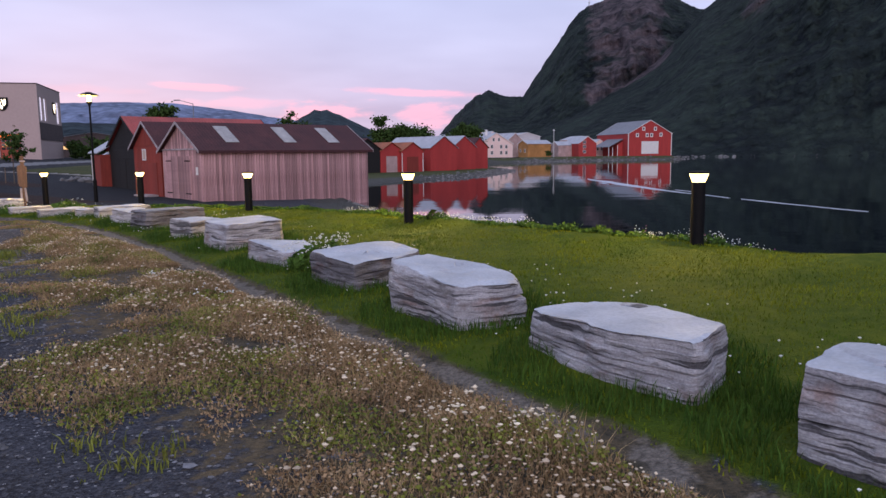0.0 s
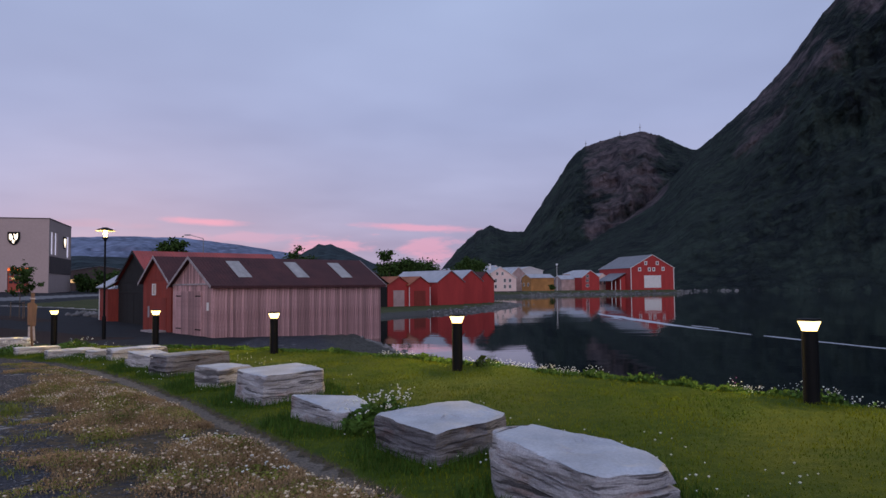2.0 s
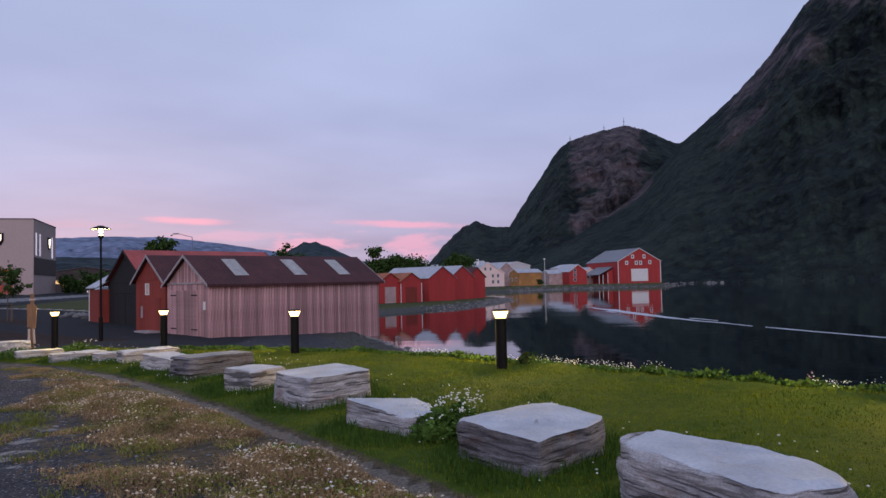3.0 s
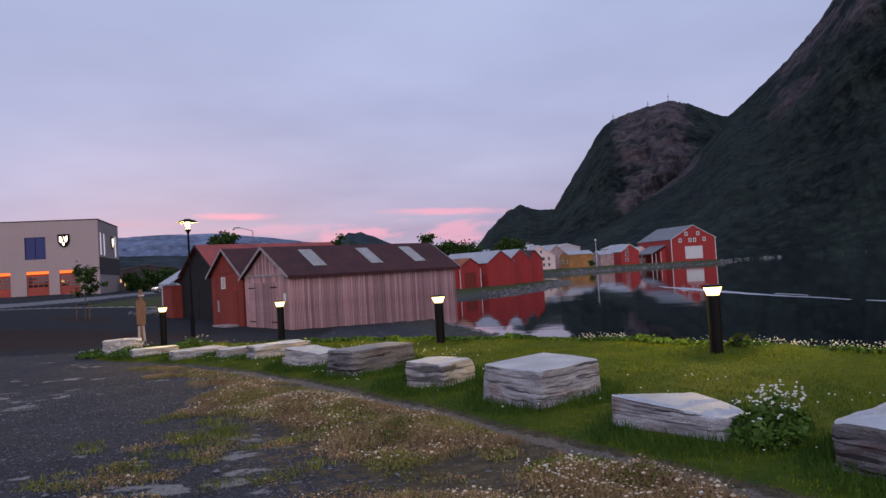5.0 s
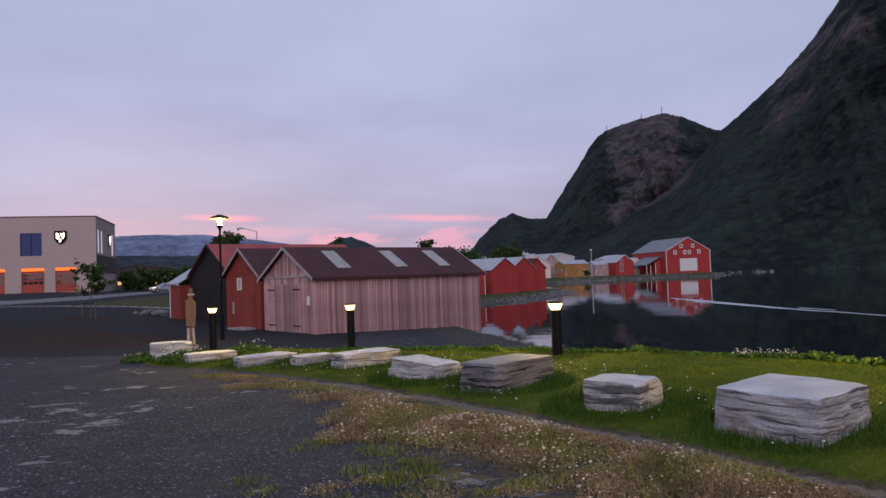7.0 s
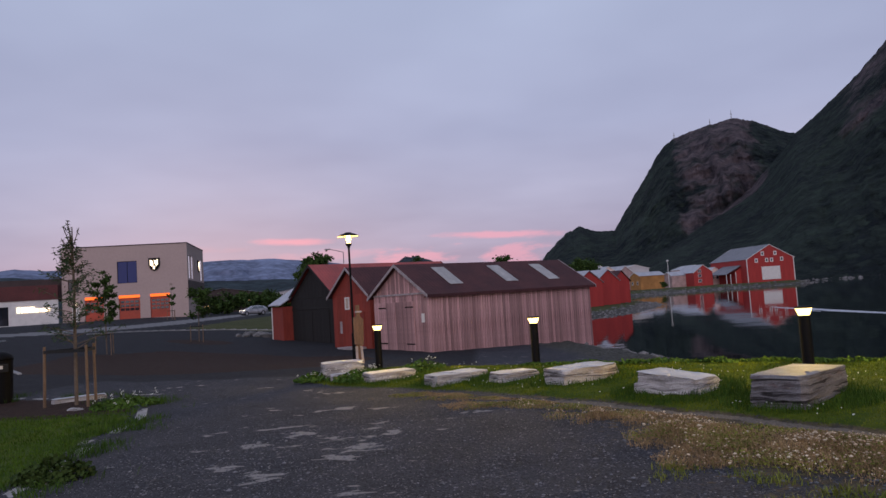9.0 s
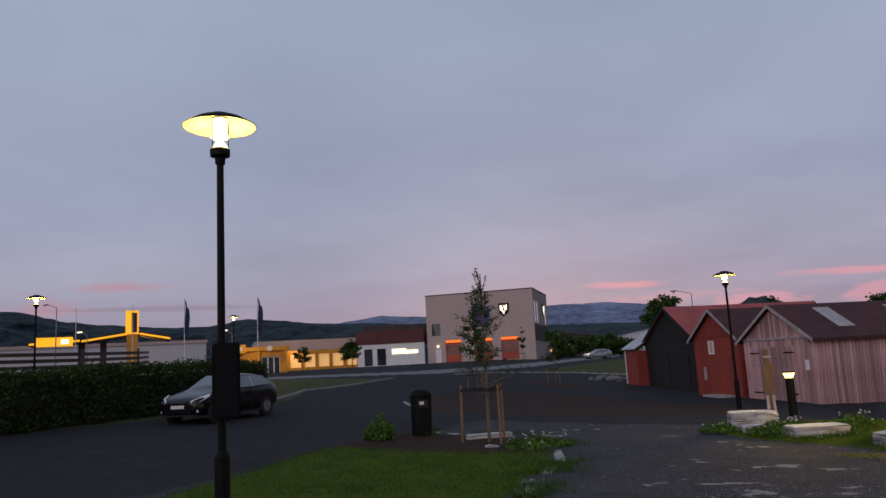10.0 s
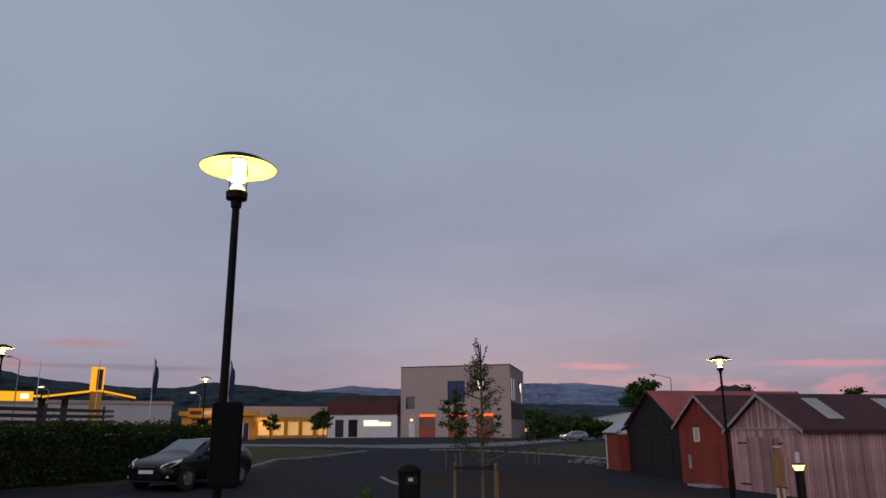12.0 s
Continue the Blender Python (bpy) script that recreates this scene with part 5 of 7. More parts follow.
def build_kiosk():
    x, y = -62.5, 62.0
    m = frame_at(x, y, 0.95, 5.6, 5.2) @ Matrix.Translation((-3.4, 0, 0))
    h = thing("kiosk", m, "small yellow kiosk with glazed front", "kiosk")
    bm = bmesh.new()
    wall_panel(bm, 0, 6.8, -0.4, 2.75, 0, 0.2, [(4.4, 6.2, 0.05, 2.2), (1.2, 3.2, 0.8, 1.9)])
    box(bm, 0, 0.2, 0.21, 4, -0.4, 2.75)
    box(bm, 6.6, 6.8, 0.21, 4, -0.4, 2.75)
    box(bm, 0.21, 6.59, 3.8, 4, -0.4, 2.75)
    bmesh.ops.remove_doubles(bm, verts=bm.verts[:], dist=0.0005)
    part("wall", bm, M["yellow_panel"], h)
    bm = bmesh.new()
    box(bm, -0.3, 7.1, -0.3, 4.2, 2.753, 3.15)
    part("roof_fascia", bm, M["yellow_panel"], h, "yellow fascia")
    for k in range(3):
        a = 4.45 + k * 0.58
        window(h, a + 0.05, a + 0.52, 0.1, 2.1, 0.1, M["white_paint"], M["dark_glass"], (1, 1), 0.05, 0.05)
    bm = bmesh.new()
    box(bm, 1.25, 3.15, 0.08, 0.12, 0.85, 1.85)
    part("hatch", bm, M["band_brown"], h)
    for k, w in enumerate((1.7, 1.3, 1.6)):
        bm = bmesh.new()
        box(bm, 0.9, 0.9 + w, -0.03, -0.003, 2.3 - k * 0.28, 2.45 - k * 0.28)
        part("letter_bar", bm, M["band_red"], h)
    bm = bmesh.new()
    box(bm, 0.5, 2.9, -0.42, -0.303, 2.6, 3.45)
    sign = part("sign_box", bm, M["yellow_panel"], h, "orange sign board")
    for x0, x1, material in ((0.7, 1.7, "band_red"), (1.95, 2.6, "white_paint")):
        bm = bmesh.new()
        box(bm, x0, x1, -0.45, -0.423, 2.85, 3.2)
        part("letter_bar", bm, M[material], sign)
    bm = bmesh.new()
    lathe(bm, ((0.28, 0), (0.28, 0.05), (0.05, 0.06)), 16, Matrix.Translation((5.2, -0.303, 2.98)) @ pose(0, 0, 0, 90, 0, 0))
    part("round_sign", bm, M["white_paint"], h)
    for side in (3.95, 6.55):
        bm = bmesh.new()
        box(bm, side, side + 0.3, -0.29, -0.003, -0.4, 2.75)
        part("pillar", bm, M["yellow_panel"], h)
    lamp_light("kiosk_bulb", x + 1.6, y - 2.0, gz(x, y) + 2.9, 120, (1.0, 0.6, 0.15), 0.2)


def build_fuel_station():
    z = 1.5
    m = frame_at(-100.4, 71.9, z, 0.64, 0.77)
    h = thing("fuel_station_canopy", m, "yellow-lit fuel station canopy with tall sign tower", "fuel station")
    for a, b, za, zb, name in ((-7.2, -1.2, 5.0, 5.3, "wing"), (-1.0, 6.0, 5.2, 6.2, "wing"), (6.2, 10.2, 6.0, 5.2, "wing")):
        bm = bmesh.new()
        prism(bm, [(a, za), (b, zb), (b, zb + 0.55), (a, za + 0.55)], -0.3, 5)
        w = part(name, bm, M["band_brown"], h)
        bm = bmesh.new()
        prism(bm, [(a, za + 0.15), (b, zb + 0.15), (b, zb + 0.4), (a, za + 0.4)], -0.36, -0.303)
        part("light_edge", bm, M["sign_yellow"], w, "glowing yellow edge")
    bm = bmesh.new()
    box(bm, -6.4, -2.0, -0.7, -0.37, 4.9, 6.1)
    part("sign_panel", bm, M["sign_yellow"], h, "glowing yellow sign panel")
    bm = bmesh.new()
    box(bm, -3.4, -2.5, -0.76, -0.703, 5.2, 5.8)
    part("sign_patch", bm, M["sign_white"], h)
    bm = bmesh.new()
    box(bm, 4.6, 6.0, -1.0, -0.4, -1, 6.2)
    part("tower_leg", bm, M["yellow_panel"], h)
    bm = bmesh.new()
    box(bm, 4.45, 6.1, -1.2, -0.3, 6.203, 9.4)
    part("tower_head", bm, M["sign_yellow"], h)
    bm = bmesh.new()
    box(bm, 5.2, 5.9, -1.25, -1.203, 6.4, 9.1)
    part("tower_panel", bm, M["band_red"], h)
    for x in (-1.5, 1.2, 5.0):
        bm = bmesh.new()
        box(bm, x, x + 0.8, 1.5, 2.3, -1, 5.3)
        part("column", bm, M["band_brown"], h)
    lamp_light("canopy_bulb", -97, 78, z + 4.6, 300, (1.0, 0.6, 0.15), 0.4)


def build_sheds_far():
    m = frame_at(-118, 82, 1.6, 0.62, 0.78)
    h = thing("long_hall", m, "long low pale grey industrial hall", "building")
    bm = bmesh.new()
    box(bm, -22, 20, 0, 20, -1, 5.4)
    part("wall", bm, M["pale_wall"], h)
    bm = bmesh.new()
    box(bm, -22.2, 20.2, -0.2, 20, 5.403, 5.9)
    part("fascia", bm, M["concrete"], h)
    m = frame_at(-84.5, 107.5, 1.6, 0.72, 0.70)
    h = thing("far_hall", m, "grey hall with yellow-lit forecourt wall", "building")
    bm = bmesh.new()
    box(bm, -14, 4, 8, 24, -1, 5.2)
    part("wall", bm, M["concrete"], h)
    # the wall's yellow light is put into panel colour and added glowing panes
    bm = bmesh.new()
    wall_panel(bm, -14, 4, -1, 3.3, 5.0, 7.9, [(-13 + 2.4 * k, -11.2 + 2.4 * k, 0.4, 2.6) for k in range(7)])
    bmesh.ops.remove_doubles(bm, verts=bm.verts[:], dist=0.0005)
    part("lit_front", bm, M["yellow_panel"], h)
    for k in range(7):
        bm = bmesh.new()
        box(bm, -13 + 2.4 * k, -11.2 + 2.4 * k, 5.3, 5.4, 0.4, 2.6)
        part("pane", bm, M["warm_window"], h)
    lamp_light("yard_bulb", -92.5, 105, 4.6, 120, (1.0, 0.65, 0.25), 0.3)
    m = frame_at(-46.5, 185, 1.5, 1, 0.1)
    h = gable_house("warehouse", m, 12, 14, -1, 4.0, 6.0, M["pale_wall"], M["roof_grey"], M["white_paint"], "pale low store with grey roof behind the road", "building", trims=False)
    m = frame_at(-33, 160, 0.5, 1, 0.15)
    h = gable_house("house", m, 5, 12, -1, 3.6, 6.2, M["wood_red_far"], M["roof_redtile"], M["white_paint"], "red house with red roof behind the sheds", "house")
    for x in (-3, 0.2, 2.2):
        window(h, x, x + 1, 1.0, 2.3, -0.02, M["white_paint"], M["warm_window"], (2, 1), 0.05, 0.1)


build_fire_station()
build_shop()
build_kiosk()
build_fuel_station()
build_sheds_far()


def build_flagpole(x, y, height, flag, label):
    t = thing("flagpole", Matrix.Translation((x, y, gz(x, y))), label, "flagpole", "flagpoles")
    bm = bmesh.new()
    rod(bm, (0, 0, -0.3), (0, 0, height), 0.07, 0.03)
    part("pole", bm, M["white_paint"], t)
    if flag:
        bm = bmesh.new()
        grid = [[bm.verts.new((0.05 + i * 0.16 + 0.05 * math.sin(j * 1.1), 0.12 * math.sin(i * 1.6 + j * 0.5), height - 0.2 - j * 0.45 - i * 0.28)) for i in range(5)] for j in range(9)]
        for a, b in zip(grid, grid[1:]):
            for i in range(4):
                bm.faces.new((a[i], a[i + 1], b[i + 1], b[i]))
        f = part("flag", bm, M["flag"], t, "dark blue hanging flag")
        sm = f.modifiers.new("thickness", "SOLIDIFY")
        sm.thickness = 0.02


M["flag"] = mat("dark_blue_cloth", (0.02, 0.03, 0.09), 0.9, grain=2, fine=20)
build_flagpole(-75.5, 65.5, 8.8, True, "white flagpole with hanging dark flag")
build_flagpole(-67.5, 68.5, 8.5, True, "white flagpole with hanging dark flag")
build_flagpole(-83, 57.5, 8.0, False, "bare white flagpole by the fuel station")
build_flagpole(-84, 65.5, 8.8, False, "bare white flagpole by the fuel station")


def build_mast(x, y, height, label, arm=1.8, lit=False):
    t = thing("road_light", Matrix.Translation((x, y, gz(x, y))), label, "street lamp", "tall road lights")
    bm = bmesh.new()
    rod(bm, (0, 0, -0.3), (0, 0, height), 0.09, 0.05)
    part("pole", bm, M["grey_metal"], t)
    bm = bmesh.new()
    rod(bm, (0, 0, height), (-arm, 0, height + 0.5), 0.045, 0.035)
    part("arm", bm, M["grey_metal"], t)
    bm = bmesh.new()
    box(bm, -arm - 0.7, -arm + 0.1, -0.14, 0.14, height + 0.42, height + 0.58)
    bevel(bm, 0.04)
    part("lamp_head", bm, M["sign_white"] if lit else M["grey_metal"], t)


build_mast(-27.0, 103, 8.6, "tall grey road light with one arm")
build_mast(-93, 62, 9.0, "tall grey road light by the fuel station")
build_mast(-97, 69, 6.0, "lit road light by the fuel station", 1.2, True)
build_mast(-81.5, 79, 5.3, "lit road light near the kiosk", 1.0, True)


def build_fence():
    pts = [(-46.5, 20.0), (-46.0, 26.0), (-47.0, 32.5), (-50.0, 38.5), (-55.0, 43.5)]
    t = thing("fence", Matrix.Identity(4), "low fence of horizontal boards behind the hedge", "fence")
    for (ax, ay), (bx, by) in zip(pts, pts[1:]):
        za, zb = gz(ax, ay), gz(bx, by)
        bm = bmesh.new()
        rod(bm, (ax, ay, za - 0.3), (ax, ay, za + 2.5), 0.07, sides=6)
        part("post", bm, M["band_brown"], t)
        n = math.hypot(bx - ax, by - ay)
        m = frame_at(ax, ay, 0, bx - ax, by - ay)
        for k in range(5):
            bm = bmesh.new()
            prism(bm, [(0.14, za + 0.85 + k * 0.32), (n - 0.14, zb + 0.85 + k * 0.32), (n - 0.14, zb + 1.03 + k * 0.32), (0.14, za + 1.03 + k * 0.32)], -0.02, 0.02, m)
            part("slat", bm, M["band_brown"], t)


build_fence()


# ---- car park ----
M["car_paint"] = mat("dark_grey_car_paint", (0.008, 0.008, 0.012), 0.25, 0.0, grain=2, fine=200, vary=0.04, bump=0.0, spec=0.35)
M["car_silver"] = mat("silver_car_paint", (0.45, 0.45, 0.47), 0.3, 0.5, grain=2, fine=200, vary=0.04, bump=0.0)
M["rubber"] = mat("tyre_rubber", (0.015, 0.015, 0.015), 0.85, grain=10, fine=60)
M["rim"] = mat("alloy_rim", (0.45, 0.45, 0.46), 0.3, 0.8, grain=10, fine=60, vary=0.05, bump=0.0)
# grey-blue base colour adds painted sky reflection to the glass
M["car_glass"] = glass_pane("sky_toned_car_glass", (0.075, 0.085, 0.105), 0.06)
M["car_glass"].node_tree.nodes["Principled BSDF"].inputs["IOR"].default_value = 2.0
M["lamp_clear"] = glass_pane("clear_headlight", (0.75, 0.76, 0.8), 0.15)


def build_car(m, paint, label, lit=False):
    """A hatchback; its nose points along +x."""
    t = thing("car", m, label, "car")
    # stations along the length: x, sill z, belt z, roof z, half width at belt, half width at roof
    st = [(2.13, 0.32, 0.58, 0.60, 0.62, 0.50), (2.08, 0.24, 0.70, 0.72, 0.74, 0.60), (1.85, 0.2, 0.80, 0.83, 0.86, 0.68), (1.45, 0.19, 0.88, 0.92, 0.90, 0.72), (0.98, 0.18, 0.95, 0.99, 0.91, 0.72),
          (0.45, 0.18, 0.97, 1.27, 0.91, 0.64), (0.0, 0.18, 0.98, 1.44, 0.91, 0.60), (-0.55, 0.18, 0.99, 1.48, 0.91, 0.60), (-1.1, 0.18, 1.01, 1.45, 0.90, 0.60), (-1.55, 0.19, 1.03, 1.36, 0.88, 0.60), (-1.9, 0.22, 1.04, 1.16, 0.84, 0.62), (-2.1, 0.3, 0.95, 0.98, 0.78, 0.62), (-2.16, 0.38, 0.7, 0.72, 0.7, 0.58)]
    bm = bmesh.new()
    rows = []
    for x, s, b, r, w, wr in st:
        half = [(w * 0.86, s), (w * 0.98, s + 0.12), (w, (s + b) / 2 + 0.05), (w * 0.965, b), (wr + (w - wr) * 0.12, b + (r - b) * 0.86), (wr * 0.8, r), (0, r + 0.015)]
        rows.append([bm.verts.new((x, y, z)) for y, z in half] + [bm.verts.new((x, -y, z)) for y, z in half[-2::-1]])
    for a, b in zip(rows, rows[1:]):
        for i in range(len(a) - 1):
            bm.faces.new((a[i], a[i + 1], b[i + 1], b[i]))
        bm.faces.new((a[-1], a[0], b[0], b[-1]))
    bm.faces.new(rows[0])
    bm.faces.new(rows[-1][::-1])
    body = part("body", bm, paint, t, smooth=True)
    body.modifiers.new("round", "SUBSURF").levels = 1
    body.modifiers["round"].render_levels = 1

    def quad(name, pts, material, parent=t, label=""):
        b2 = bmesh.new()
        a = [b2.verts.new(p) for p in pts]
        c = Vector((0, 0, 0.7))
        z = [b2.verts.new(Vector(p) + (c - Vector(p)).normalized() * 0.05) for p in pts]
        b2.faces.new(a)
        b2.faces.new(z[::-1])
        k = len(pts)
        for i in range(k):
            b2.faces.new((a[i], z[i], z[(i + 1) % k], a[(i + 1) % k]))
        return part(name, b2, material, parent, label)

    quad("windscreen", [(1.0, 0.66, 0.995), (1.0, -0.66, 0.995), (0.13, -0.56, 1.445), (0.13, 0.56, 1.445)], M["car_glass"])
    quad("rear_window", [(-2.0, 0.55, 1.12), (-1.6, 0.5, 1.36), (-1.6, -0.5, 1.36), (-2.0, -0.55, 1.12)], M["car_glass"])
    for s in (1, -1):
        quad("side_window", [(0.62, s * 0.91, 1.0), (-0.42, s * 0.915, 1.02), (-0.42, s * 0.74, 1.39), (0.12, s * 0.74, 1.37)], M["car_glass"])
        quad("side_window", [(-0.5, s * 0.915, 1.02), (-1.45, s * 0.90, 1.06), (-1.25, s * 0.74, 1.36), (-0.5, s * 0.74, 1.39)], M["car_glass"])
        quad("headlight", [(2.10, s * 0.50, 0.70), (1.96, s * 0.70, 0.80), (1.60, s * 0.86, 0.89), (1.70, s * 0.88, 0.80), (2.00, s * 0.78, 0.66), (2.12, s * 0.52, 0.62)], M["sign_white"] if lit else M["lamp_clear"], label="clear headlight glass")
        b2 = bmesh.new()
        box(b2, 0.55, 0.72, s * 0.92 if s > 0 else -1.1, 1.1 if s > 0 else -0.92, 0.96, 1.1)
        bevel(b2, 0.04, 2)
        part("mirror", b2, paint, t)
        b2 = bmesh.new()
        box(b2, -0.38, -0.18, s * 0.90 if s > 0 else -0.925, 0.925 if s > 0 else -0.90, 0.84, 0.88)
        part("door_handle", b2, paint, t)
        for x in (1.35, -1.3):
            b2 = bmesh.new()
            wm = Matrix.Translation((x, s * 0.80, 0.31)) @ pose(0, 0, 0, -90 * s, 0, 0)
            lathe(b2, ((0.21, -0.1), (0.30, -0.1), (0.315, -0.06), (0.315, 0.07), (0.30, 0.105), (0.21, 0.105)), 28, wm)
            wheel = part("wheel", b2, M["rubber"], t)
            b2 = bmesh.new()
            lathe(b2, ((0.205, 0.10), (0.20, 0.115), (0.16, 0.108), (0.05, 0.122), (0.01, 0.122)), 20, wm)
            part("rim", b2, M["rim"], wheel, "silver alloy rim")
            for k in range(5):
                b2 = bmesh.new()
                box(b2, 0.05, 0.185, -0.028, 0.028, 0.118, 0.135, wm @ pose(0, 0, 0, 0, 0, 72 * k))
                part("spoke", b2, M["rim"], wheel)
            b2 = bmesh.new()
            lathe(b2, ((0.35, -0.04), (0.35, 0.098), (0.02, 0.098)), 24, wm, cap=False)
            part("wheel_arch", b2, M["rubber"], t)
    for z0, z1, w in ((0.58, 0.66, 0.42), (0.30, 0.46, 0.5)):
        b2 = bmesh.new()
        box(b2, 2.04, 2.125, -w, w, z0, z1)
        bevel(b2, 0.015)
        part("grille", b2, M["black_metal"], t)
    b2 = bmesh.new()
    box(b2, 2.12, 2.14, -0.26, 0.26, 0.47, 0.57)
    part("plate", b2, M["white_paint"], t)
    for s in (1, -1):
        for x in (0.42, -0.46, -1.5):
            b2 = bmesh.new()
            box(b2, x, x + 0.012, s * 0.905 if s > 0 else -0.918, 0.918 if s > 0 else -0.905, 0.3, 0.98)
            part("door_seam", b2, M["rubber"], t)
        b2 = bmesh.new()
        box(b2, -0.95, 0.95, s * 0.82 if s > 0 else -0.9, 0.9 if s > 0 else -0.82, 0.17, 0.25)
        part("sill", b2, M["rubber"], t)
        b2 = bmesh.new()
        box(b2, 1.98, 2.06, s * 0.58 if s > 0 else -0.74, 0.74 if s > 0 else -0.58, 0.34, 0.42)
        bevel(b2, 0.015)
        part("fog_light", b2, M["lamp_clear"], t)
    b2 = bmesh.new()
    box(b2, 1.9, 2.12, -0.7, 0.7, 0.22, 0.27)
    bevel(b2, 0.015)
    part("bumper_lip", b2, M["rubber"], t)
    b2 = bmesh.new()
    box(b2, 2.125, 2.135, -0.3, 0.3, 0.655, 0.675)
    part("chrome_strip", b2, M["rim"], t)


cx, cy = -30.05, 25.6
build_car(frame_at(cx, cy, gz(cx, cy) + 0.02, 0.10, -0.995), M["car_paint"], "dark grey hatchback parked beside the hedge")
cx, cy = -44.8, 120.3
build_car(frame_at(cx, cy, gz(cx, cy) + 0.02, -0.8, -0.6), M["car_silver"], "silver car with headlights on the road", True)


def build_bin():
    x, y = -21.35, 24.1
    t = thing("litter_bin", frame_at(x, y, gz(x, y), 0.75, 0.66), "black round litter bin with domed top", "litter bin")
    bm = bmesh.new()
    lathe(bm, ((0.25, -0.1), (0.27, 0.05), (0.285, 0.98), (0.285, 1.0)), 28)
    part("body", bm, M["black_metal"], t)
    bm = bmesh.new()
    lathe(bm, ((0.30, 1.002), (0.30, 1.04), (0.27, 1.12), (0.18, 1.19), (0.05, 1.22)), 28)
    part("dome", bm, M["black_metal"], t, smooth=True)
    bm = bmesh.new()
    box(bm, -0.14, 0.14, -0.30, -0.26, 0.72, 0.92)
    bevel(bm, 0.01)
    part("flap", bm, M["rubber"], t, "dark flap with white label")
    bm = bmesh.new()
    box(bm, -0.10, 0.02, -0.305, -0.302, 0.80, 0.88)
    part("label_bar", bm, M["white_paint"], t)


build_bin()

M["kerb"] = mat("granite_kerb", (0.34, 0.33, 0.33), 0.85, grain=3, fine=40, vary=0.2)


def kerb_line(pts, name, label, w=0.14, top=0.1, length=1.0):
    t = thing(name, Matrix.Identity(4), label, "kerb", kind="structure")
    me = {}
    for (ax, ay), (bx, by) in zip(pts, pts[1:]):
        n = max(1, round(math.hypot(bx - ax, by - ay) / length))
        for k in range(n):
            x, y = ax + (bx - ax) * (k + 0.5) / n, ay + (by - ay) * (k + 0.5) / n
            d = round(math.hypot(bx - ax, by - ay) / n, 3)
            if d not in me:
                b2 = bmesh.new()
                box(b2, -d / 2 + 0.006, d / 2 - 0.006, -w / 2, w / 2, -0.25, top)
                bevel(b2, 0.015)
                mm = bpy.data.meshes.new("kerb_stone")
                b2.to_mesh(mm)
                b2.free()
                mm.materials.append(M["kerb"])
                me[d] = mm
            piece("kerb_stone", me[d], t, frame_at(x, y, gz(x, y), bx - ax, by - ay))


kerb_line([(-33.0, 29.3), (-36.2, 35.5), (-40.2, 42.6), (-41.2, 48.8), (-43.0, 57)], "kerb", "pale granite kerb along the grass")
kerb_line([(-42.0, 66), (-41.2, 70.4), (-39.2, 74.5), (-35.0, 79.1), (-28, 81)], "kerb", "pale kerb round the grass corner")
kerb_line([(-15.0, 14.5), (-15.7, 17.6), (-16.2, 20.4), (-17.2, 22.8), (-19.2, 24.3), (-21.8, 24.8)], "edging", "half-buried stone edging of the lawn island", 0.2, 0.0, 0.7)
kerb_line([(-30.6, 38.4), (-28.4, 35.2), (-26.0, 32.1)], "kerb", "pale kerb of the soil bed", 0.14, 0.06)


def build_signpost():
    t = thing("wooden_sign", frame_at(-12.85, 25.6, 0.0, 0.93, 0.35), "weathered wooden sign post with brown board", "sign")
    bm = bmesh.new()
    box(bm, -0.05, 0.05, -0.02, 0.06, -0.2, 1.6)
    part("post", bm, M["sign_wood"], t)
    bm = bmesh.new()
    prism(bm, [(-0.13, 0.60), (0.10, 0.56), (0.13, 1.22), (0.02, 1.34), (-0.14, 1.28)], -0.06, -0.022)
    bevel(bm, 0.008)
    part("board", bm, M["sign_wood"], t, "brown weathered wooden board")
    for x, lean in ((-0.11, 0.0), (0.04, 0.03)):
        bm = bmesh.new()
        prism(bm, [(x, 0.1), (x + 0.06, 0.1), (x + 0.06 - lean, 0.55), (x - lean, 0.55)], -0.05, -0.024)
        part("leg", bm, M["wood_trim"], t, "pale weathered slat")
    bm = bmesh.new()
    box(bm, -0.08, 0.1, -0.05, -0.01, 1.40, 1.45)
    bevel(bm, 0.012)
    part("plate", bm, M["wood_trim"], t, "small pale plate")


M["sign_wood"] = mat("brown_sign_wood", (0.19, 0.105, 0.065), 0.8, grain=3, fine=20, stretch=(5, 5, 0.6))
build_signpost()


# ---- the far shore ----
def row_house(az, d, gable, length, eave, ridge, walls, roof, label, turn=(0.8, 0.6), base=None, group="boathouse row"):
    x, y = bearing(az, d)
    g = gz(x, y) if base is None else base
    m = frame_at(x, y, g, turn[0], turn[1])
    return gable_house("boathouse", m, gable / 2, length, -0.8, eave, ridge, walls, roof, M["white_paint"], label, group=group, over=0.25, bargeboard=0.1, trims=False)


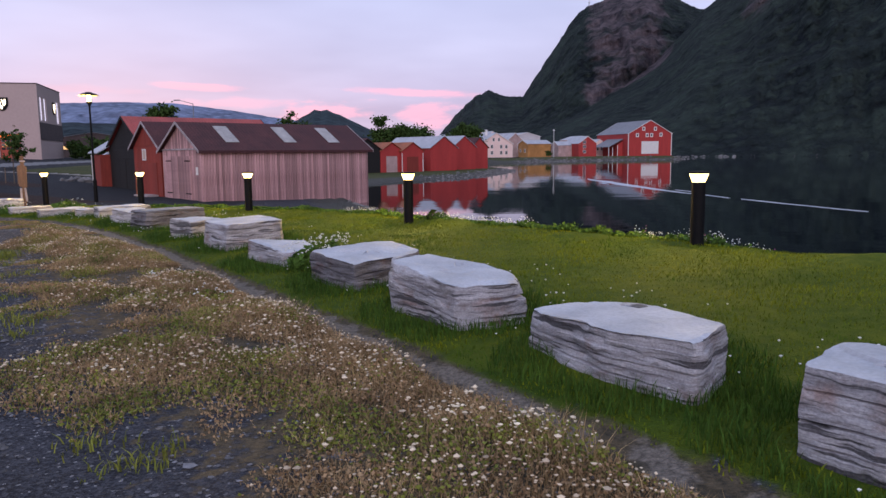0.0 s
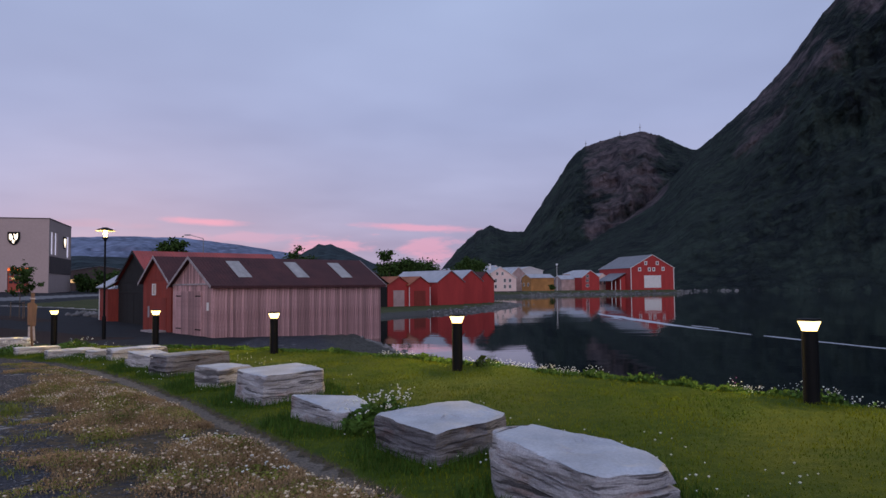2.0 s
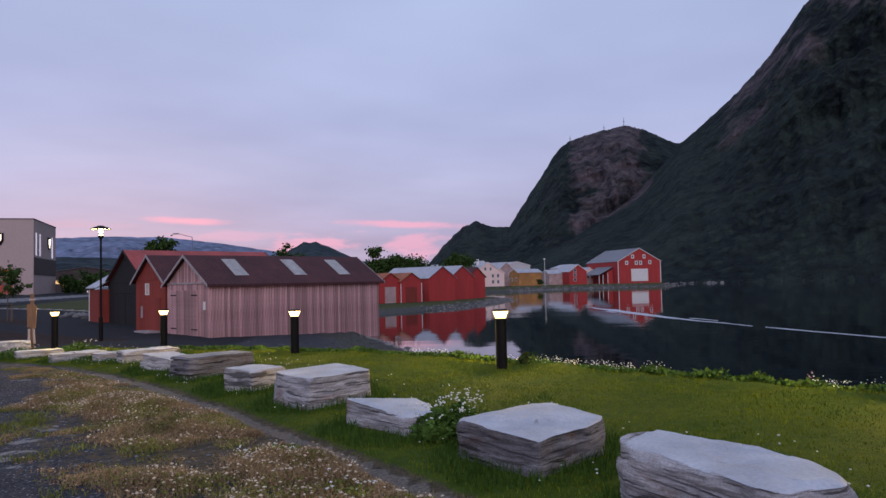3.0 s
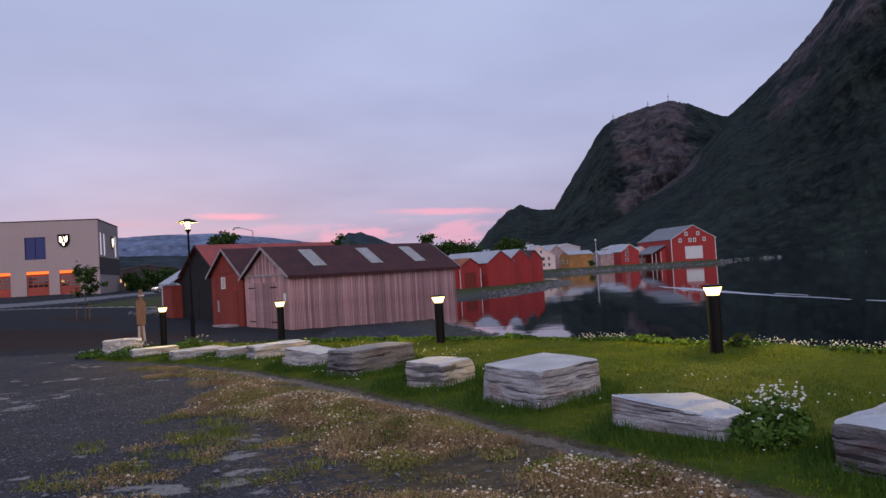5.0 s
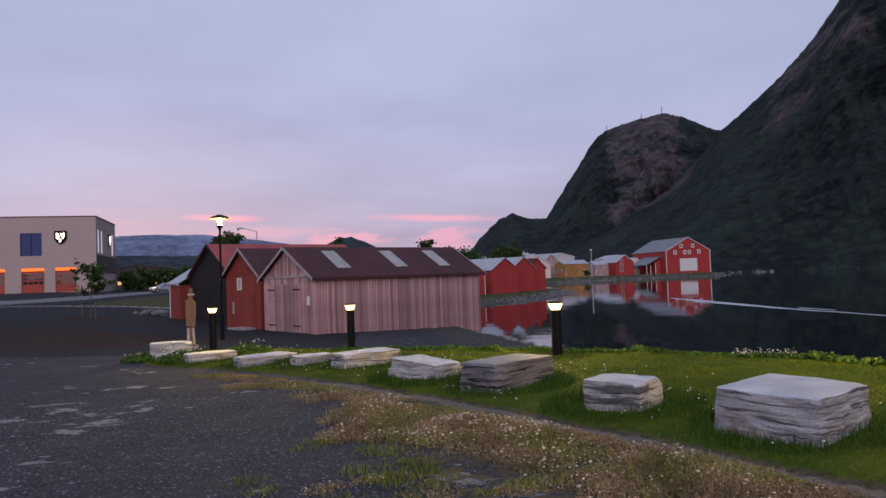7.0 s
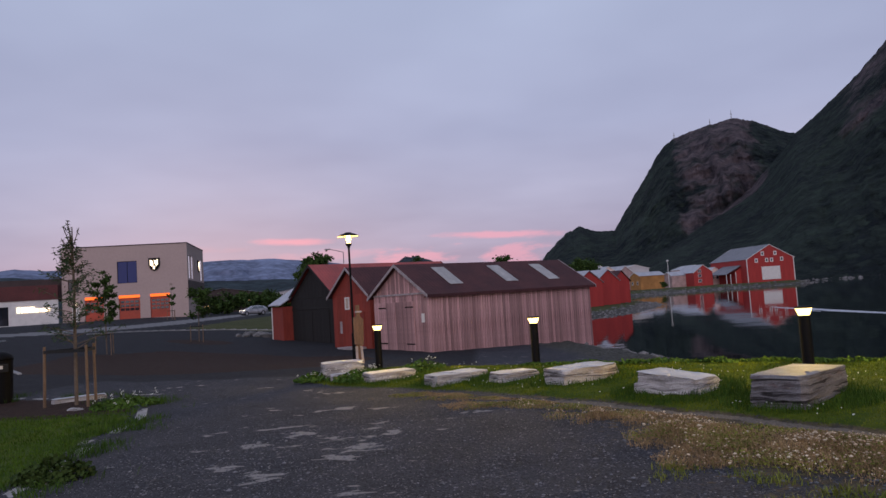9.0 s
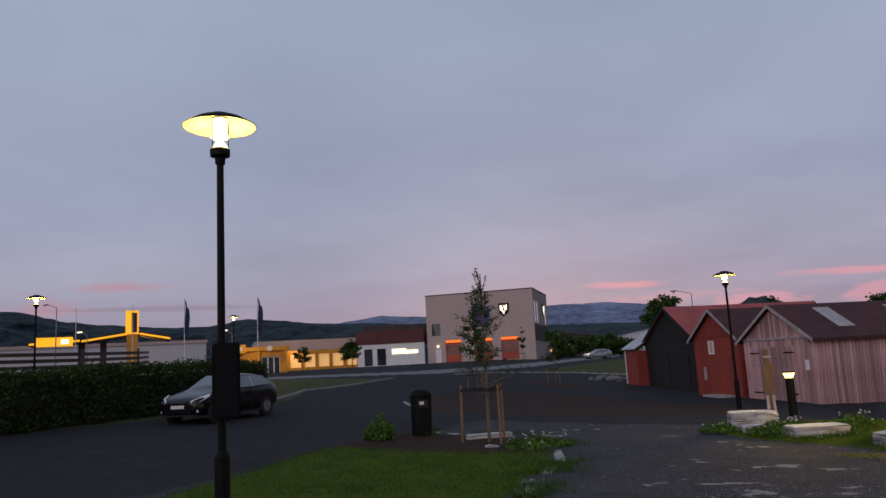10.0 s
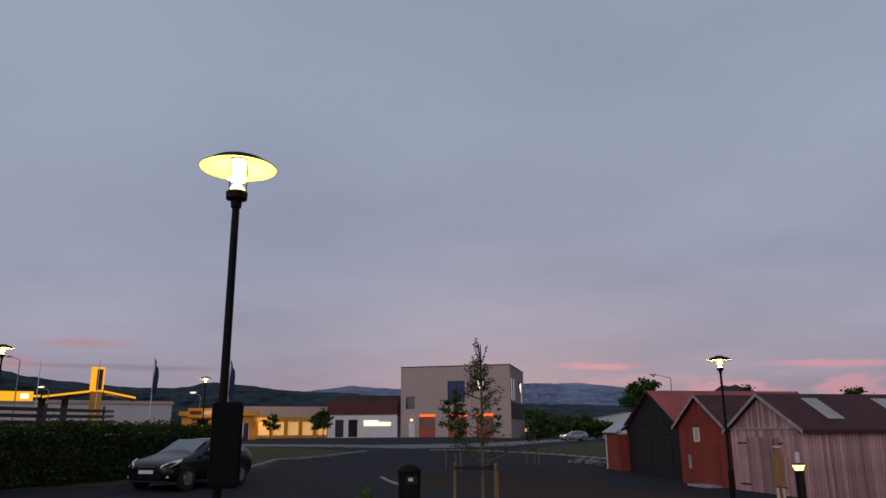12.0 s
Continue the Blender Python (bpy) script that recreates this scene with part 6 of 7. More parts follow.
def far_boathouses():
    red = M["wood_red_far"]
    T = (0.80, 0.60)
    h = row_house(4.15, 117, 4.4, 9, 3.3, 4.6, red, M["roof_orange"], "small red boathouse with orange tiled roof", T, -1.2)
    bm = bmesh.new()
    box(bm, -1.2, 1.2, -0.06, -0.003, -0.6, 2.3)
    part("door", bm, M["wood_red"], h, "red double door")
    for s in (-2.25, 2.13):
        bm = bmesh.new()
        box(bm, s, s + 0.12, -0.05, -0.002, -0.7, 2.9)
        part("corner_board", bm, M["white_paint"], h)
    h = row_house(2.5, 115, 4.4, 9, 3.3, 4.6, red, M["roof_orange"], "small red boathouse with orange tiled roof beside the shore", T, -1.2)
    bm = bmesh.new()
    box(bm, -1.1, 1.1, -0.06, -0.003, -0.6, 2.4)
    part("door", bm, M["pale_pink"], h, "pale wooden double door")
    row_house(6.55, 123, 6.0, 13, 3.7, 5.6, red, M["roof_grey"], "red boathouse with pale metal roof", T, -1.1)
    row_house(8.05, 131, 5.6, 13, 3.9, 5.8, red, M["roof_grey"], "tall red boathouse with pale metal roof", T, -1.1)
    row_house(9.15, 138, 4.4, 13, 3.8, 5.6, red, M["roof_brown"], "dark red boathouse at the end of the row", T, -1.1)
    row_house(0.6, 112, 5.0, 10, 3.0, 4.6, M["wood_black"], M["roof_brown"], "dark boathouse behind the grey barn", T, -0.6)


M["pale_pink"] = mat("pale_pink_boards", (0.52, 0.36, 0.34), 0.8, grain=0.5, fine=6, vary=0.1)
M["cream_boards"] = mat("cream_white_boards", (0.86, 0.64, 0.58), 0.8, grain=0.4, fine=6, vary=0.06, second=(0.78, 0.57, 0.52))
M["ochre_boards"] = mat("ochre_boards", (0.50, 0.235, 0.075), 0.8, grain=0.4, fine=6, vary=0.1)
far_boathouses()


def town_house(az, d, gable, length, eave, ridge, walls, roof, label, turn, windows=(), base=0.6, pane="dark_glass", name="house"):
    x, y = bearing(az, d)
    m = frame_at(x, y, base, *turn)
    h = gable_house(name, m, gable / 2, length, -3.0, eave, ridge, walls, roof, M["white_paint"], label, "house", "waterfront houses", over=0.35, bargeboard=0.25)
    for wx, wz, ww, wh in windows:
        window(h, wx - ww / 2, wx + ww / 2, wz, wz + wh, -0.02, M["white_paint"], M[pane], (2, 1), 0.06, 0.12)
    return h


def build_town():
    G, D = M["roof_grey"], M["roof_slate"]
    # the great red warehouse on the point
    h = town_house(20.85, 350, 22.5, 30, 9.6, 15.6, M["wood_red_far"], D, "great red gabled warehouse with white door on the point", (0.98, 0.2), (), 0.2, name="warehouse")
    for x, z in ((-6.6, 8.0), (-1.6, 8.0), (0.7, 8.0), (5.6, 8.2), (-3.4, 10.9), (2.6, 10.9)):
        window(h, x - 0.35, x + 0.35, z + 0.3, z + 1.3, -0.02, M["white_paint"], M["dark_glass"], (1, 1), 0.06, 0.4)
    bm = bmesh.new()
    box(bm, -4.4, 4.4, -0.12, -0.003, 0.3, 6.0)
    part("door", bm, M["white_paint"], h, "large white sliding door")
    for s in (-11.3, 11.0):
        bm = bmesh.new()
        box(bm, s, s + 0.35, -0.1, -0.002, -0.5, 9.6)
        part("corner_board", bm, M["white_paint"], h)
    # the annex leans on the warehouse: one long slope, open below at its outer side
    x, y = bearing(18.45, 347)
    a = thing("annex", frame_at(x, y, 0.2, 0.98, 0.2), "red lean-to annex beside the warehouse", "house", "waterfront houses")
    bm = bmesh.new()
    prism(bm, [(0.2, -3), (3.6, -3), (3.6, 6.6), (0.2, 4.5)], 0, 14)
    part("wall", bm, M["wood_red_far"], a)
    bm = bmesh.new()
    prism(bm, [(-4.6, 3.4), (3.9, 7.6), (3.9, 7.85), (-4.6, 3.65)], -0.5, 14.5)
    part("roof", bm, D, a)
    for x in (-4.2, -2.2):
        bm = bmesh.new()
        box(bm, x, x + 0.25, 0.2, 0.45, -3, 3.5)
        part("post", bm, M["white_paint"], a)
    bm = bmesh.new()
    box(bm, 0.1, 0.4, -0.06, -0.002, -0.5, 4.4)
    part("corner_board", bm, M["white_paint"], a)
    town_house(16.25, 345, 9.0, 16, 5.4, 8.6, M["wood_red_far"], G, "red waterfront store with white windows", (0.98, 0.2), [(-1.6, z, 1.3, 1.2) for z in (0.9, 3.2, 5.2)], 0.3)
    town_house(13.75, 350, 8, 11.5, 4.6, 6.4, M["pale_pink"], G, "long pale store with grey roof by the water", (0.2, -0.98), (), 0.3)
    town_house(15.75, 368, 12, 12, 7.4, 9.2, M["cream_boards"], G, "pale store with low grey roof behind the red one", (0.98, 0.2), (), 0.3)
    town_house(17.1, 362, 6, 12, 5.2, 7.4, M["cream_boards"], G, "cream store behind the red one", (0.98, 0.2), [(-1, 2, 1, 1.3), (1.2, 2, 1, 1.3)], 0.3)
    town_house(11.35, 328, 8, 12, 5.2, 6.8, M["ochre_boards"], G, "ochre yellow waterfront house", (0.35, -0.94), [(-2.2, 1.5, 1.1, 1.3), (1.6, 1.5, 1.1, 1.3)], 0.3)
    h = town_house(9.35, 300, 15, 16, 5.2, 9.6, M["cream_boards"], G, "cream white waterfront house with many windows", (0.95, 0.3), [(x, z, 0.9, 1.3) for x in (-4.8, -2.0, 2.2, 4.6) for z in (0.8, 3.3)] + [(-1.2, 6.2, 0.8, 1.2), (1.2, 6.2, 0.8, 1.2)], 0.2)
    bm = bmesh.new()
    box(bm, -2.6, -1.6, 5, 6, 8.4, 11.0)
    part("chimney", bm, M["white_paint"], h, "white chimney")
    town_house(10.7, 340, 9, 14, 7.0, 10.4, M["pale_pink"], G, "pink-grey gabled store among the waterfront houses", (0.9, 0.45), [(-2, 3, 1, 1.3), (2, 3, 1, 1.3)], 0.3)
    town_house(11.5, 380, 15, 20, 9.4, 11.4, M["pale_wall"], G, "pale large store behind the ochre house", (0.98, 0.2), (), 0.5)
    town_house(8.1, 330, 8, 10, 7.2, 10.4, M["pale_pink"], M["roof_orange"], "pale house with orange roof", (0.8, 0.6), [(-1.5, 5, 1, 1.3), (1.5, 5, 1, 1.3)], 0.5)
    town_house(8.9, 350, 7, 9, 8.6, 11.4, M["cream_boards"], G, "tall cream house with white chimney behind", (0.9, 0.3), [(0, 7.0, 1, 1.2)], 0.5)
    town_house(3.7, 230, 6.4, 9, 5.6, 8.3, M["orange_boards"], M["roof_orange"], "orange gabled house behind the boathouses", (0.9, 0.4), [(0, 5.6, 0.8, 1.0)], 0.3)
    town_house(5.0, 250, 9, 9, 5.0, 7.2, M["wood_red_far"], M["roof_redtile"], "low house with red roof behind the boathouses", (0.3, -0.95), (), 0.3)
    town_house(5.55, 262, 4, 6, 6.4, 8.0, M["white_paint"], G, "small white house behind the boathouses", (0.9, 0.3), [(0, 5.0, 0.8, 1.0)], 0.3)
    town_house(6.3, 270, 10, 10, 4.6, 7.0, M["pale_wall"], M["roof_orange"], "low house with tiled roof behind the boathouses", (1, 0.1), (), 0.3)
    # a white lamp post stands on the point
    x, y = bearing(13.75, 318)
    p = thing("quay_lamp", Matrix.Translation((x, y, gz(x, y))), "tall white lamp post on the waterfront", "street lamp")
    bm = bmesh.new()
    rod(bm, (0, 0, -0.5), (0, 0, 11.0), 0.16, 0.10)
    part("pole", bm, M["white_paint"], p)
    bm = bmesh.new()
    lathe(bm, ((0.1, 11.0), (0.45, 11.1), (0.5, 11.5), (0.15, 11.8)), 12)
    part("lamp_head", bm, M["white_paint"], p)
    # a store with lit windows and a slim conifer stand beyond the road
    x, y = bearing(-20.3, 196)
    h = gable_house("store", frame_at(x, y, 1.4, 0.98, 0.2), 10, 12, -1, 4.6, 6.2, M["band_brown"], D, M["white_paint"], "dark low store with lit windows behind the road", "building", trims=False)
    for k in range(9):
        bm = bmesh.new()
        box(bm, -9 + k * 2.0, -8.0 + k * 2.0 + 0.4 * (k % 3), -0.05, -0.003, 1.2 + 0.9 * (k % 2), 2.0 + 0.9 * (k % 2))
        part("pane", bm, M["sign_white"] if k % 4 == 0 else M["warm_window"], h, "lit window")


M["roof_slate"] = mat("dark_slate_roof", (0.20, 0.20, 0.225), 0.6, grain=0.5, fine=6, vary=0.15, second=(0.13, 0.13, 0.15))
M["orange_boards"] = mat("orange_boards", (0.50, 0.15, 0.045), 0.8, grain=0.4, fine=6, vary=0.1)
build_town()


def build_quay():
    x, y = bearing(9.7, 284)
    t = thing("jetty", frame_at(x, y, WATER, 0.88, -0.47), "dark wooden jetty on piles below the cream house", "jetty")
    bm = bmesh.new()
    box(bm, -7, 7, -2, 3, 1.5, 1.8)
    part("deck", bm, M["band_brown"], t)
    for k in range(8):
        bm = bmesh.new()
        rod(bm, (-6.5 + k * 1.85, -1.7, -1.5), (-6.5 + k * 1.85, -1.7, 1.5), 0.16)
        part("pile", bm, M["band_brown"], t)


build_quay()

# a pale ribbon across the bay, painted for ripples that mirror the sky
M["foam"] = mat("pale_sky_streak", (0.50, 0.51, 0.57), 0.6, grain=0.6, fine=5, vary=0.12, second=(0.40, 0.41, 0.47))
GLINT_LINE = [(25.8, 99), (25.3, 92), (24.5, 76), (24.2, 66), (24.6, 56), (25.3, 47), (26.3, 40)]


def build_glint():
    verts, faces = [], []
    for y0, y1, wide, off, seed in ((97, 53.5, 0.75, 0.0, 1), (52.2, 40, 0.25, 0.1, 2), (66, 61, 0.2, 1.3, 3), (84, 79, 0.25, -1.4, 4)):
        n = int(abs(y1 - y0) / 0.4)
        start = len(verts)
        for k in range(n + 1):
            f = k / n
            y = y0 + (y1 - y0) * f
            x = np.interp(-y, [-p[1] for p in GLINT_LINE], [p[0] for p in GLINT_LINE]) + off
            w = wide * min(1, 5 * f + 0.05) * min(1, 1.6 * (1 - f) + 0.12) * (1 + 0.45 * noise.noise(Vector((y * 0.35, seed, 0))) + 0.2 * noise.noise(Vector((y * 1.3, seed, 2))))
            shift = 0.35 * noise.noise(Vector((y * 0.2, seed, 9)))
            verts += [(x - w + shift, y, WATER + 0.004), (x + shift, y, WATER + 0.03), (x + w + shift, y, WATER + 0.004)]
        for k in range(n):
            a = start + 3 * k
            faces += [(a, a + 1, a + 4, a + 3), (a + 1, a + 2, a + 5, a + 4)]
    tagged(new("foam_streak", mesh_of("foam_streak", verts, faces, M["foam"], True)), "pale painted streak of mirrored sky on the calm water", "foam", kind="stuff")


build_glint()


# ---- plants and small stones ----
def leaf_material(name, c1, c2, island=0.35, rough=0.7):
    m = mat(name, c1, rough, grain=1.5, fine=20, vary=0.15, second=c2, bump=0.0, island=island, spec=0.06)
    m.node_tree.nodes["Principled BSDF"].inputs["Subsurface Weight"].default_value = 0.0
    return m


# yellow from the bollards' light is mixed into these blades' colour
M["lamplit_blades"] = leaf_material("lawn_grass", (0.165, 0.185, 0.010), (0.036, 0.086, 0.010))
M["isle_blades"] = leaf_material("island_grass", (0.075, 0.135, 0.014), (0.030, 0.068, 0.009))
M["rank_grass"] = leaf_material("rank_grass", (0.062, 0.115, 0.017), (0.028, 0.066, 0.012))
M["dry_grass"] = leaf_material("dry_verge_grass", (0.46, 0.33, 0.17), (0.20, 0.135, 0.07))
M["clover_brown"] = leaf_material("withered_clover", (0.42, 0.28, 0.155), (0.18, 0.115, 0.065))
M["verge_green"] = leaf_material("olive_weeds", (0.235, 0.24, 0.048), (0.085, 0.12, 0.026))
M["clover_white"] = leaf_material("clover_flower", (0.72, 0.62, 0.46), (0.42, 0.30, 0.20), 0.35)
M["flower_white"] = leaf_material("white_flower", (0.78, 0.78, 0.76), (0.6, 0.62, 0.55), 0.1)
M["flower_pink"] = leaf_material("pink_flower", (0.36, 0.12, 0.25), (0.25, 0.08, 0.18), 0.2)
M["leaf_green"] = leaf_material("broad_green_leaves", (0.09, 0.16, 0.03), (0.035, 0.075, 0.016))
M["hedge_leaf"] = leaf_material("hedge_leaves", (0.055, 0.085, 0.022), (0.016, 0.03, 0.009))
M["tree_leaf"] = leaf_material("tree_leaves", (0.06, 0.10, 0.025), (0.025, 0.05, 0.014))
M["needle"] = leaf_material("pine_needles", (0.055, 0.085, 0.04), (0.03, 0.05, 0.022))
M["bark"] = mat("young_bark", (0.16, 0.12, 0.09), 0.9, grain=6, fine=50)
M["stake_wood"] = mat("stake_wood", (0.22, 0.14, 0.085), 0.85, grain=4, fine=40, stretch=(4, 4, 0.6))
M["chips"] = mat("gravel_chips", (0.15, 0.15, 0.165), 0.9, grain=4, fine=40, island=0.6)
M["shore_rock"] = mat("shore_rock", (0.19, 0.18, 0.18), 0.85, grain=2, fine=12, vary=0.3, second=(0.06, 0.057, 0.055), island=0.35)

rs = np.random.RandomState(7)


def patchy(x, y, scale, seed):
    return np.array([noise.noise(Vector((a * scale, b * scale, seed))) for a, b in zip(x, y)])


def blades(name, x, y, h, w, material, label, category, lean=0.5, z=None):
    """Many single blades, each a bent sliver."""
    n = len(x)
    z = ground_z(x, y) + lumps(x, y) - 0.01 if z is None else z
    a = rs.uniform(0, math.tau, n)
    b = rs.uniform(0, math.tau, n)
    dx, dy = np.cos(a) * w, np.sin(a) * w
    tx, ty = np.cos(b) * h * lean * rs.uniform(0.1, 1, n), np.sin(b) * h * lean * rs.uniform(0.1, 1, n)
    v = np.empty((n, 5, 3))
    v[:, 0] = np.stack([x - dx, y - dy, z], -1)
    v[:, 1] = np.stack([x + dx, y + dy, z], -1)
    v[:, 2] = np.stack([x + dx * 0.8 + tx * 0.35, y + dy * 0.8 + ty * 0.35, z + h * 0.6], -1)
    v[:, 3] = np.stack([x - dx * 0.8 + tx * 0.35, y - dy * 0.8 + ty * 0.35, z + h * 0.6], -1)
    v[:, 4] = np.stack([x + tx, y + ty, z + h], -1)
    i = np.arange(n)[:, None] * 5
    quads = (i + np.array([0, 1, 2, 3])).tolist()
    tris = (i + np.array([3, 2, 4])).tolist()
    return tagged(new(name, mesh_of(name, v.reshape(-1, 3).tolist(), quads + tris, material)), label, category, kind="stuff")


BALL = np.array([(0, 0, 1), (0.9, 0, 0.35), (0.28, 0.86, 0.35), (-0.73, 0.53, 0.35), (-0.73, -0.53, 0.35), (0.28, -0.86, 0.35), (0, 0, -0.7)])
BALL_F = [(0, 1, 2), (0, 2, 3), (0, 3, 4), (0, 4, 5), (0, 5, 1), (6, 2, 1), (6, 3, 2), (6, 4, 3), (6, 5, 4), (6, 1, 5)]


def balls(name, pts, size, material, label, category, squash=0.8, kind="stuff", parent=None, jitter=0.25):
    n = len(pts)
    v = BALL[None] * (1 + rs.uniform(-jitter, jitter, (n, 7, 1))) * np.asarray(size)[:, None, None]
    v[:, :, 2] *= squash
    v = v + np.asarray(pts)[:, None, :]
    f = (np.arange(n)[:, None, None] * 7 + np.array(BALL_F)[None]).reshape(-1, 3).tolist()
    ob = new(name, mesh_of(name, v.reshape(-1, 3).tolist(), f, material))
    if parent:
        ob.parent = parent
        return ob
    return tagged(ob, label, category, kind=kind)


def leaves(pts, size, material, name="leaves", parent=None, label="", droop=0.3, long=1.6):
    """Leaf blades at the given points: two-triangle lozenges, folded a little."""
    pts = np.asarray(pts, float)
    n = len(pts)
    d = rs.normal(size=(n, 3))
    d[:, 2] = d[:, 2] * 0.6 - droop
    d /= np.linalg.norm(d, axis=1)[:, None]
    o = np.cross(d, rs.normal(size=(n, 3)))
    o /= np.linalg.norm(o, axis=1)[:, None]
    s = np.broadcast_to(np.asarray(size, float), (n,))[:, None] * rs.uniform(0.6, 1.3, (n, 1))
    v = np.stack([pts - d * s * long / 2, pts + o * s / 2, pts + d * s * long / 2, pts - o * s / 2], 1)
    f = (np.arange(n)[:, None] * 4 + np.array([0, 1, 2, 3])).tolist()
    ob = new(name, mesh_of(name, v.reshape(-1, 3).tolist(), f, material))
    if parent:
        ob.parent = parent
    if label:
        ob["label"] = label
    return ob


STONES = [(o.location.x, o.location.y) for o in bpy.data.objects if o.name.startswith("boulder")]


def off_stones(x, y, r=0.42):
    ok = np.ones(len(x), bool)
    for sx, sy in STONES:
        ok &= np.hypot(x - sx, y - sy) > r
    return ok


def from_uv(u, v):
    return 0.8 * v - 0.6 * u, 0.6 * v + 0.8 * u


def grow_lawn():
    n = 150000
    u = rs.uniform(-3, 29.2, n)
    lo, hi = strip_v(u) + 0.1, edge_v(u) + 0.5
    x, y = from_uv(u, lo + (hi - lo) * rs.uniform(0, 1, n))
    keep = off_stones(x, y) & (shore_distance(x, y) > 0.8)
    x, y = x[keep], y[keep]
    h = rs.uniform(0.02, 0.048, len(x)) * (1 + 0.5 * patchy(x, y, 0.8, 2))
    blades("lawn_grass", x, y, h, 0.0045, M["lamplit_blades"], "short green lawn between stones and shore", "grass", 0.8)
    n = 42000
    x, y = rs.uniform(-22.5, -15, n), rs.uniform(9, 21.4, n)
    keep = isle_depth(x, y) > 0.12
    x, y = x[keep], y[keep]
    blades("lawn_grass", x, y, rs.uniform(0.03, 0.07, len(x)), 0.006, M["isle_blades"], "short green lawn on the island", "grass", 0.8)
    # rank tufts round the stones
    xs, ys = [], []
    for k, (sx, sy) in enumerate(STONES):
        m = 2600 if k < 9 else 1100
        a, r = rs.uniform(0, math.tau, m), rs.uniform(0.4, 1.0, m) ** 0.7
        xs.append(sx + np.cos(a) * r)
        ys.append(sy + np.sin(a) * r)
    x, y = np.concatenate(xs), np.concatenate(ys)
    u, v = -0.6 * x + 0.8 * y, 0.8 * x + 0.6 * y
    keep = (v > strip_v(u) + 0.2)
    x, y = x[keep], y[keep]
    blades("rank_grass", x, y, rs.uniform(0.04, 0.15, len(x)), 0.0038, M["rank_grass"], "taller dark grass round the stone blocks", "grass", 0.6)


MOUNDS = [(-4.9, 11.7, 1.0), (-6.2, 13.6, 0.9), (-7.6, 15.2, 0.8), (-8.6, 16.6, 0.7), (-3.2, 9.3, 0.9), (-1.9, 7.4, 0.8), (-2.6, 6.2, 0.6), (-0.9, 5.6, 0.8), (-4.4, 9.0, 0.5), (0.1, 4.3, 0.7), (0.9, 2.9, 0.6)]


def grow_verge():
    n = 420000
    u = rs.uniform(-3, 26, n)
    w = rs.uniform(0, 1, n) ** 1.15 * 4.2
    v = strip_v(u) - 0.2 - w
    x, y = from_uv(u, v)
    dens = 0.8 * patchy(x, y, 0.6, 11) + 0.55 * patchy(x, y, 2.1, 5)
    mound = np.zeros(n)
    for mx, my, mr in MOUNDS:
        mound = np.maximum(mound, np.exp(-((0.55 * (-0.6 * (x - mx) + 0.8 * (y - my)) ** 2 + 1.3 * (0.8 * (x - mx) + 0.6 * (y - my)) ** 2) / (0.8 * mr * mr))))
    dens = dens + 0.45 * mound * (1 + 0.8 * patchy(x, y, 2.6, 9))
    keep = (dens > -0.17 + 0.15 * w + 0.55 * ss(13, 21, u) * w + rs.uniform(-0.2, 0.2, n)) & (u < 24) & (np.hypot(x - 0.2, y - 0.2) > 1.2)
    x, y, dens, mound = x[keep], y[keep], dens[keep], mound[keep]
    top = np.clip(0.018 + 0.06 * np.clip(dens, 0, 1) + 0.075 * mound * np.clip(1 + 1.2 * patchy(x, y, 3.1, 23), 0.2, 2), 0.015, 0.2)
    g = ground_z(x, y) + lumps(x, y)
    tone = patchy(x, y, 1.3, 77) + rs.normal(0, 0.22, len(x))
    green = tone > 0.1
    lift = rs.uniform(0.0, 1, len(x)) ** 0.7
    for sel, size, material, label in ((green, 0.017, "verge_green", "low green clover leaves in the verge"), (~green, 0.015, "clover_brown", "withered brown clover in the verge")):
        tagged(leaves(np.stack([x, y, g + top * lift], -1)[sel], size, M[material], "verge_clover", droop=-0.1, long=1.5), label, "weeds", kind="stuff")
    k = rs.choice(len(x), 60000, replace=False)
    blades("dry_grass", x[k], y[k], top[k] * rs.uniform(0.6, 1.5, len(k)) + 0.02, 0.0022, M["dry_grass"], "dry brown grass stalks in the verge", "weeds", 0.9)
    k = rs.choice(len(x), 26000, replace=False)
    k = k[(0.45 * mound[k] + 0.9 * patchy(x[k], y[k], 0.9, 19) + 0.6 * patchy(x[k], y[k], 3.0, 29) + 0.3 * dens[k] > 0.26 + rs.uniform(-0.35, 0.35, len(k))) & (-0.6 * x[k] + 0.8 * y[k] < 21)][:3600]
    pz = g[k] + top[k] * rs.uniform(0.85, 1.25, len(k)) + 0.012
    balls("clover_flowers", np.stack([x[k], y[k], pz], -1), rs.uniform(0.006, 0.0135, len(k)) * (1 + 0.8 * (rs.uniform(size=len(k)) < 0.2)), M["clover_white"], "faded white clover heads in the verge", "flowers")
    # clover in the lawn near the stones
    n = 700
    u = rs.uniform(0, 27, n)
    v = strip_v(u) + rs.uniform(0.3, 2.6, n) ** 1.1
    x, y = from_uv(u, v)
    keep = off_stones(x, y, 0.5) & (patchy(x, y, 0.9, 3) > -0.05)
    x, y = x[keep], y[keep]
    z = ground_z(x, y) + lumps(x, y) + rs.uniform(0.05, 0.12, len(x))
    balls("clover_flowers", np.stack([x, y, z], -1), rs.uniform(0.009, 0.016, len(x)), M["flower_white"], "white clover heads in the lawn", "flowers")
    # tufts strewn over the gravel
    n = 420
    cx, cy = rs.uniform(-9, 0.5, n), rs.uniform(3, 14, n)
    cu, cv = -0.6 * cx + 0.8 * cy, 0.8 * cx + 0.6 * cy
    d = strip_v(cu) - cv
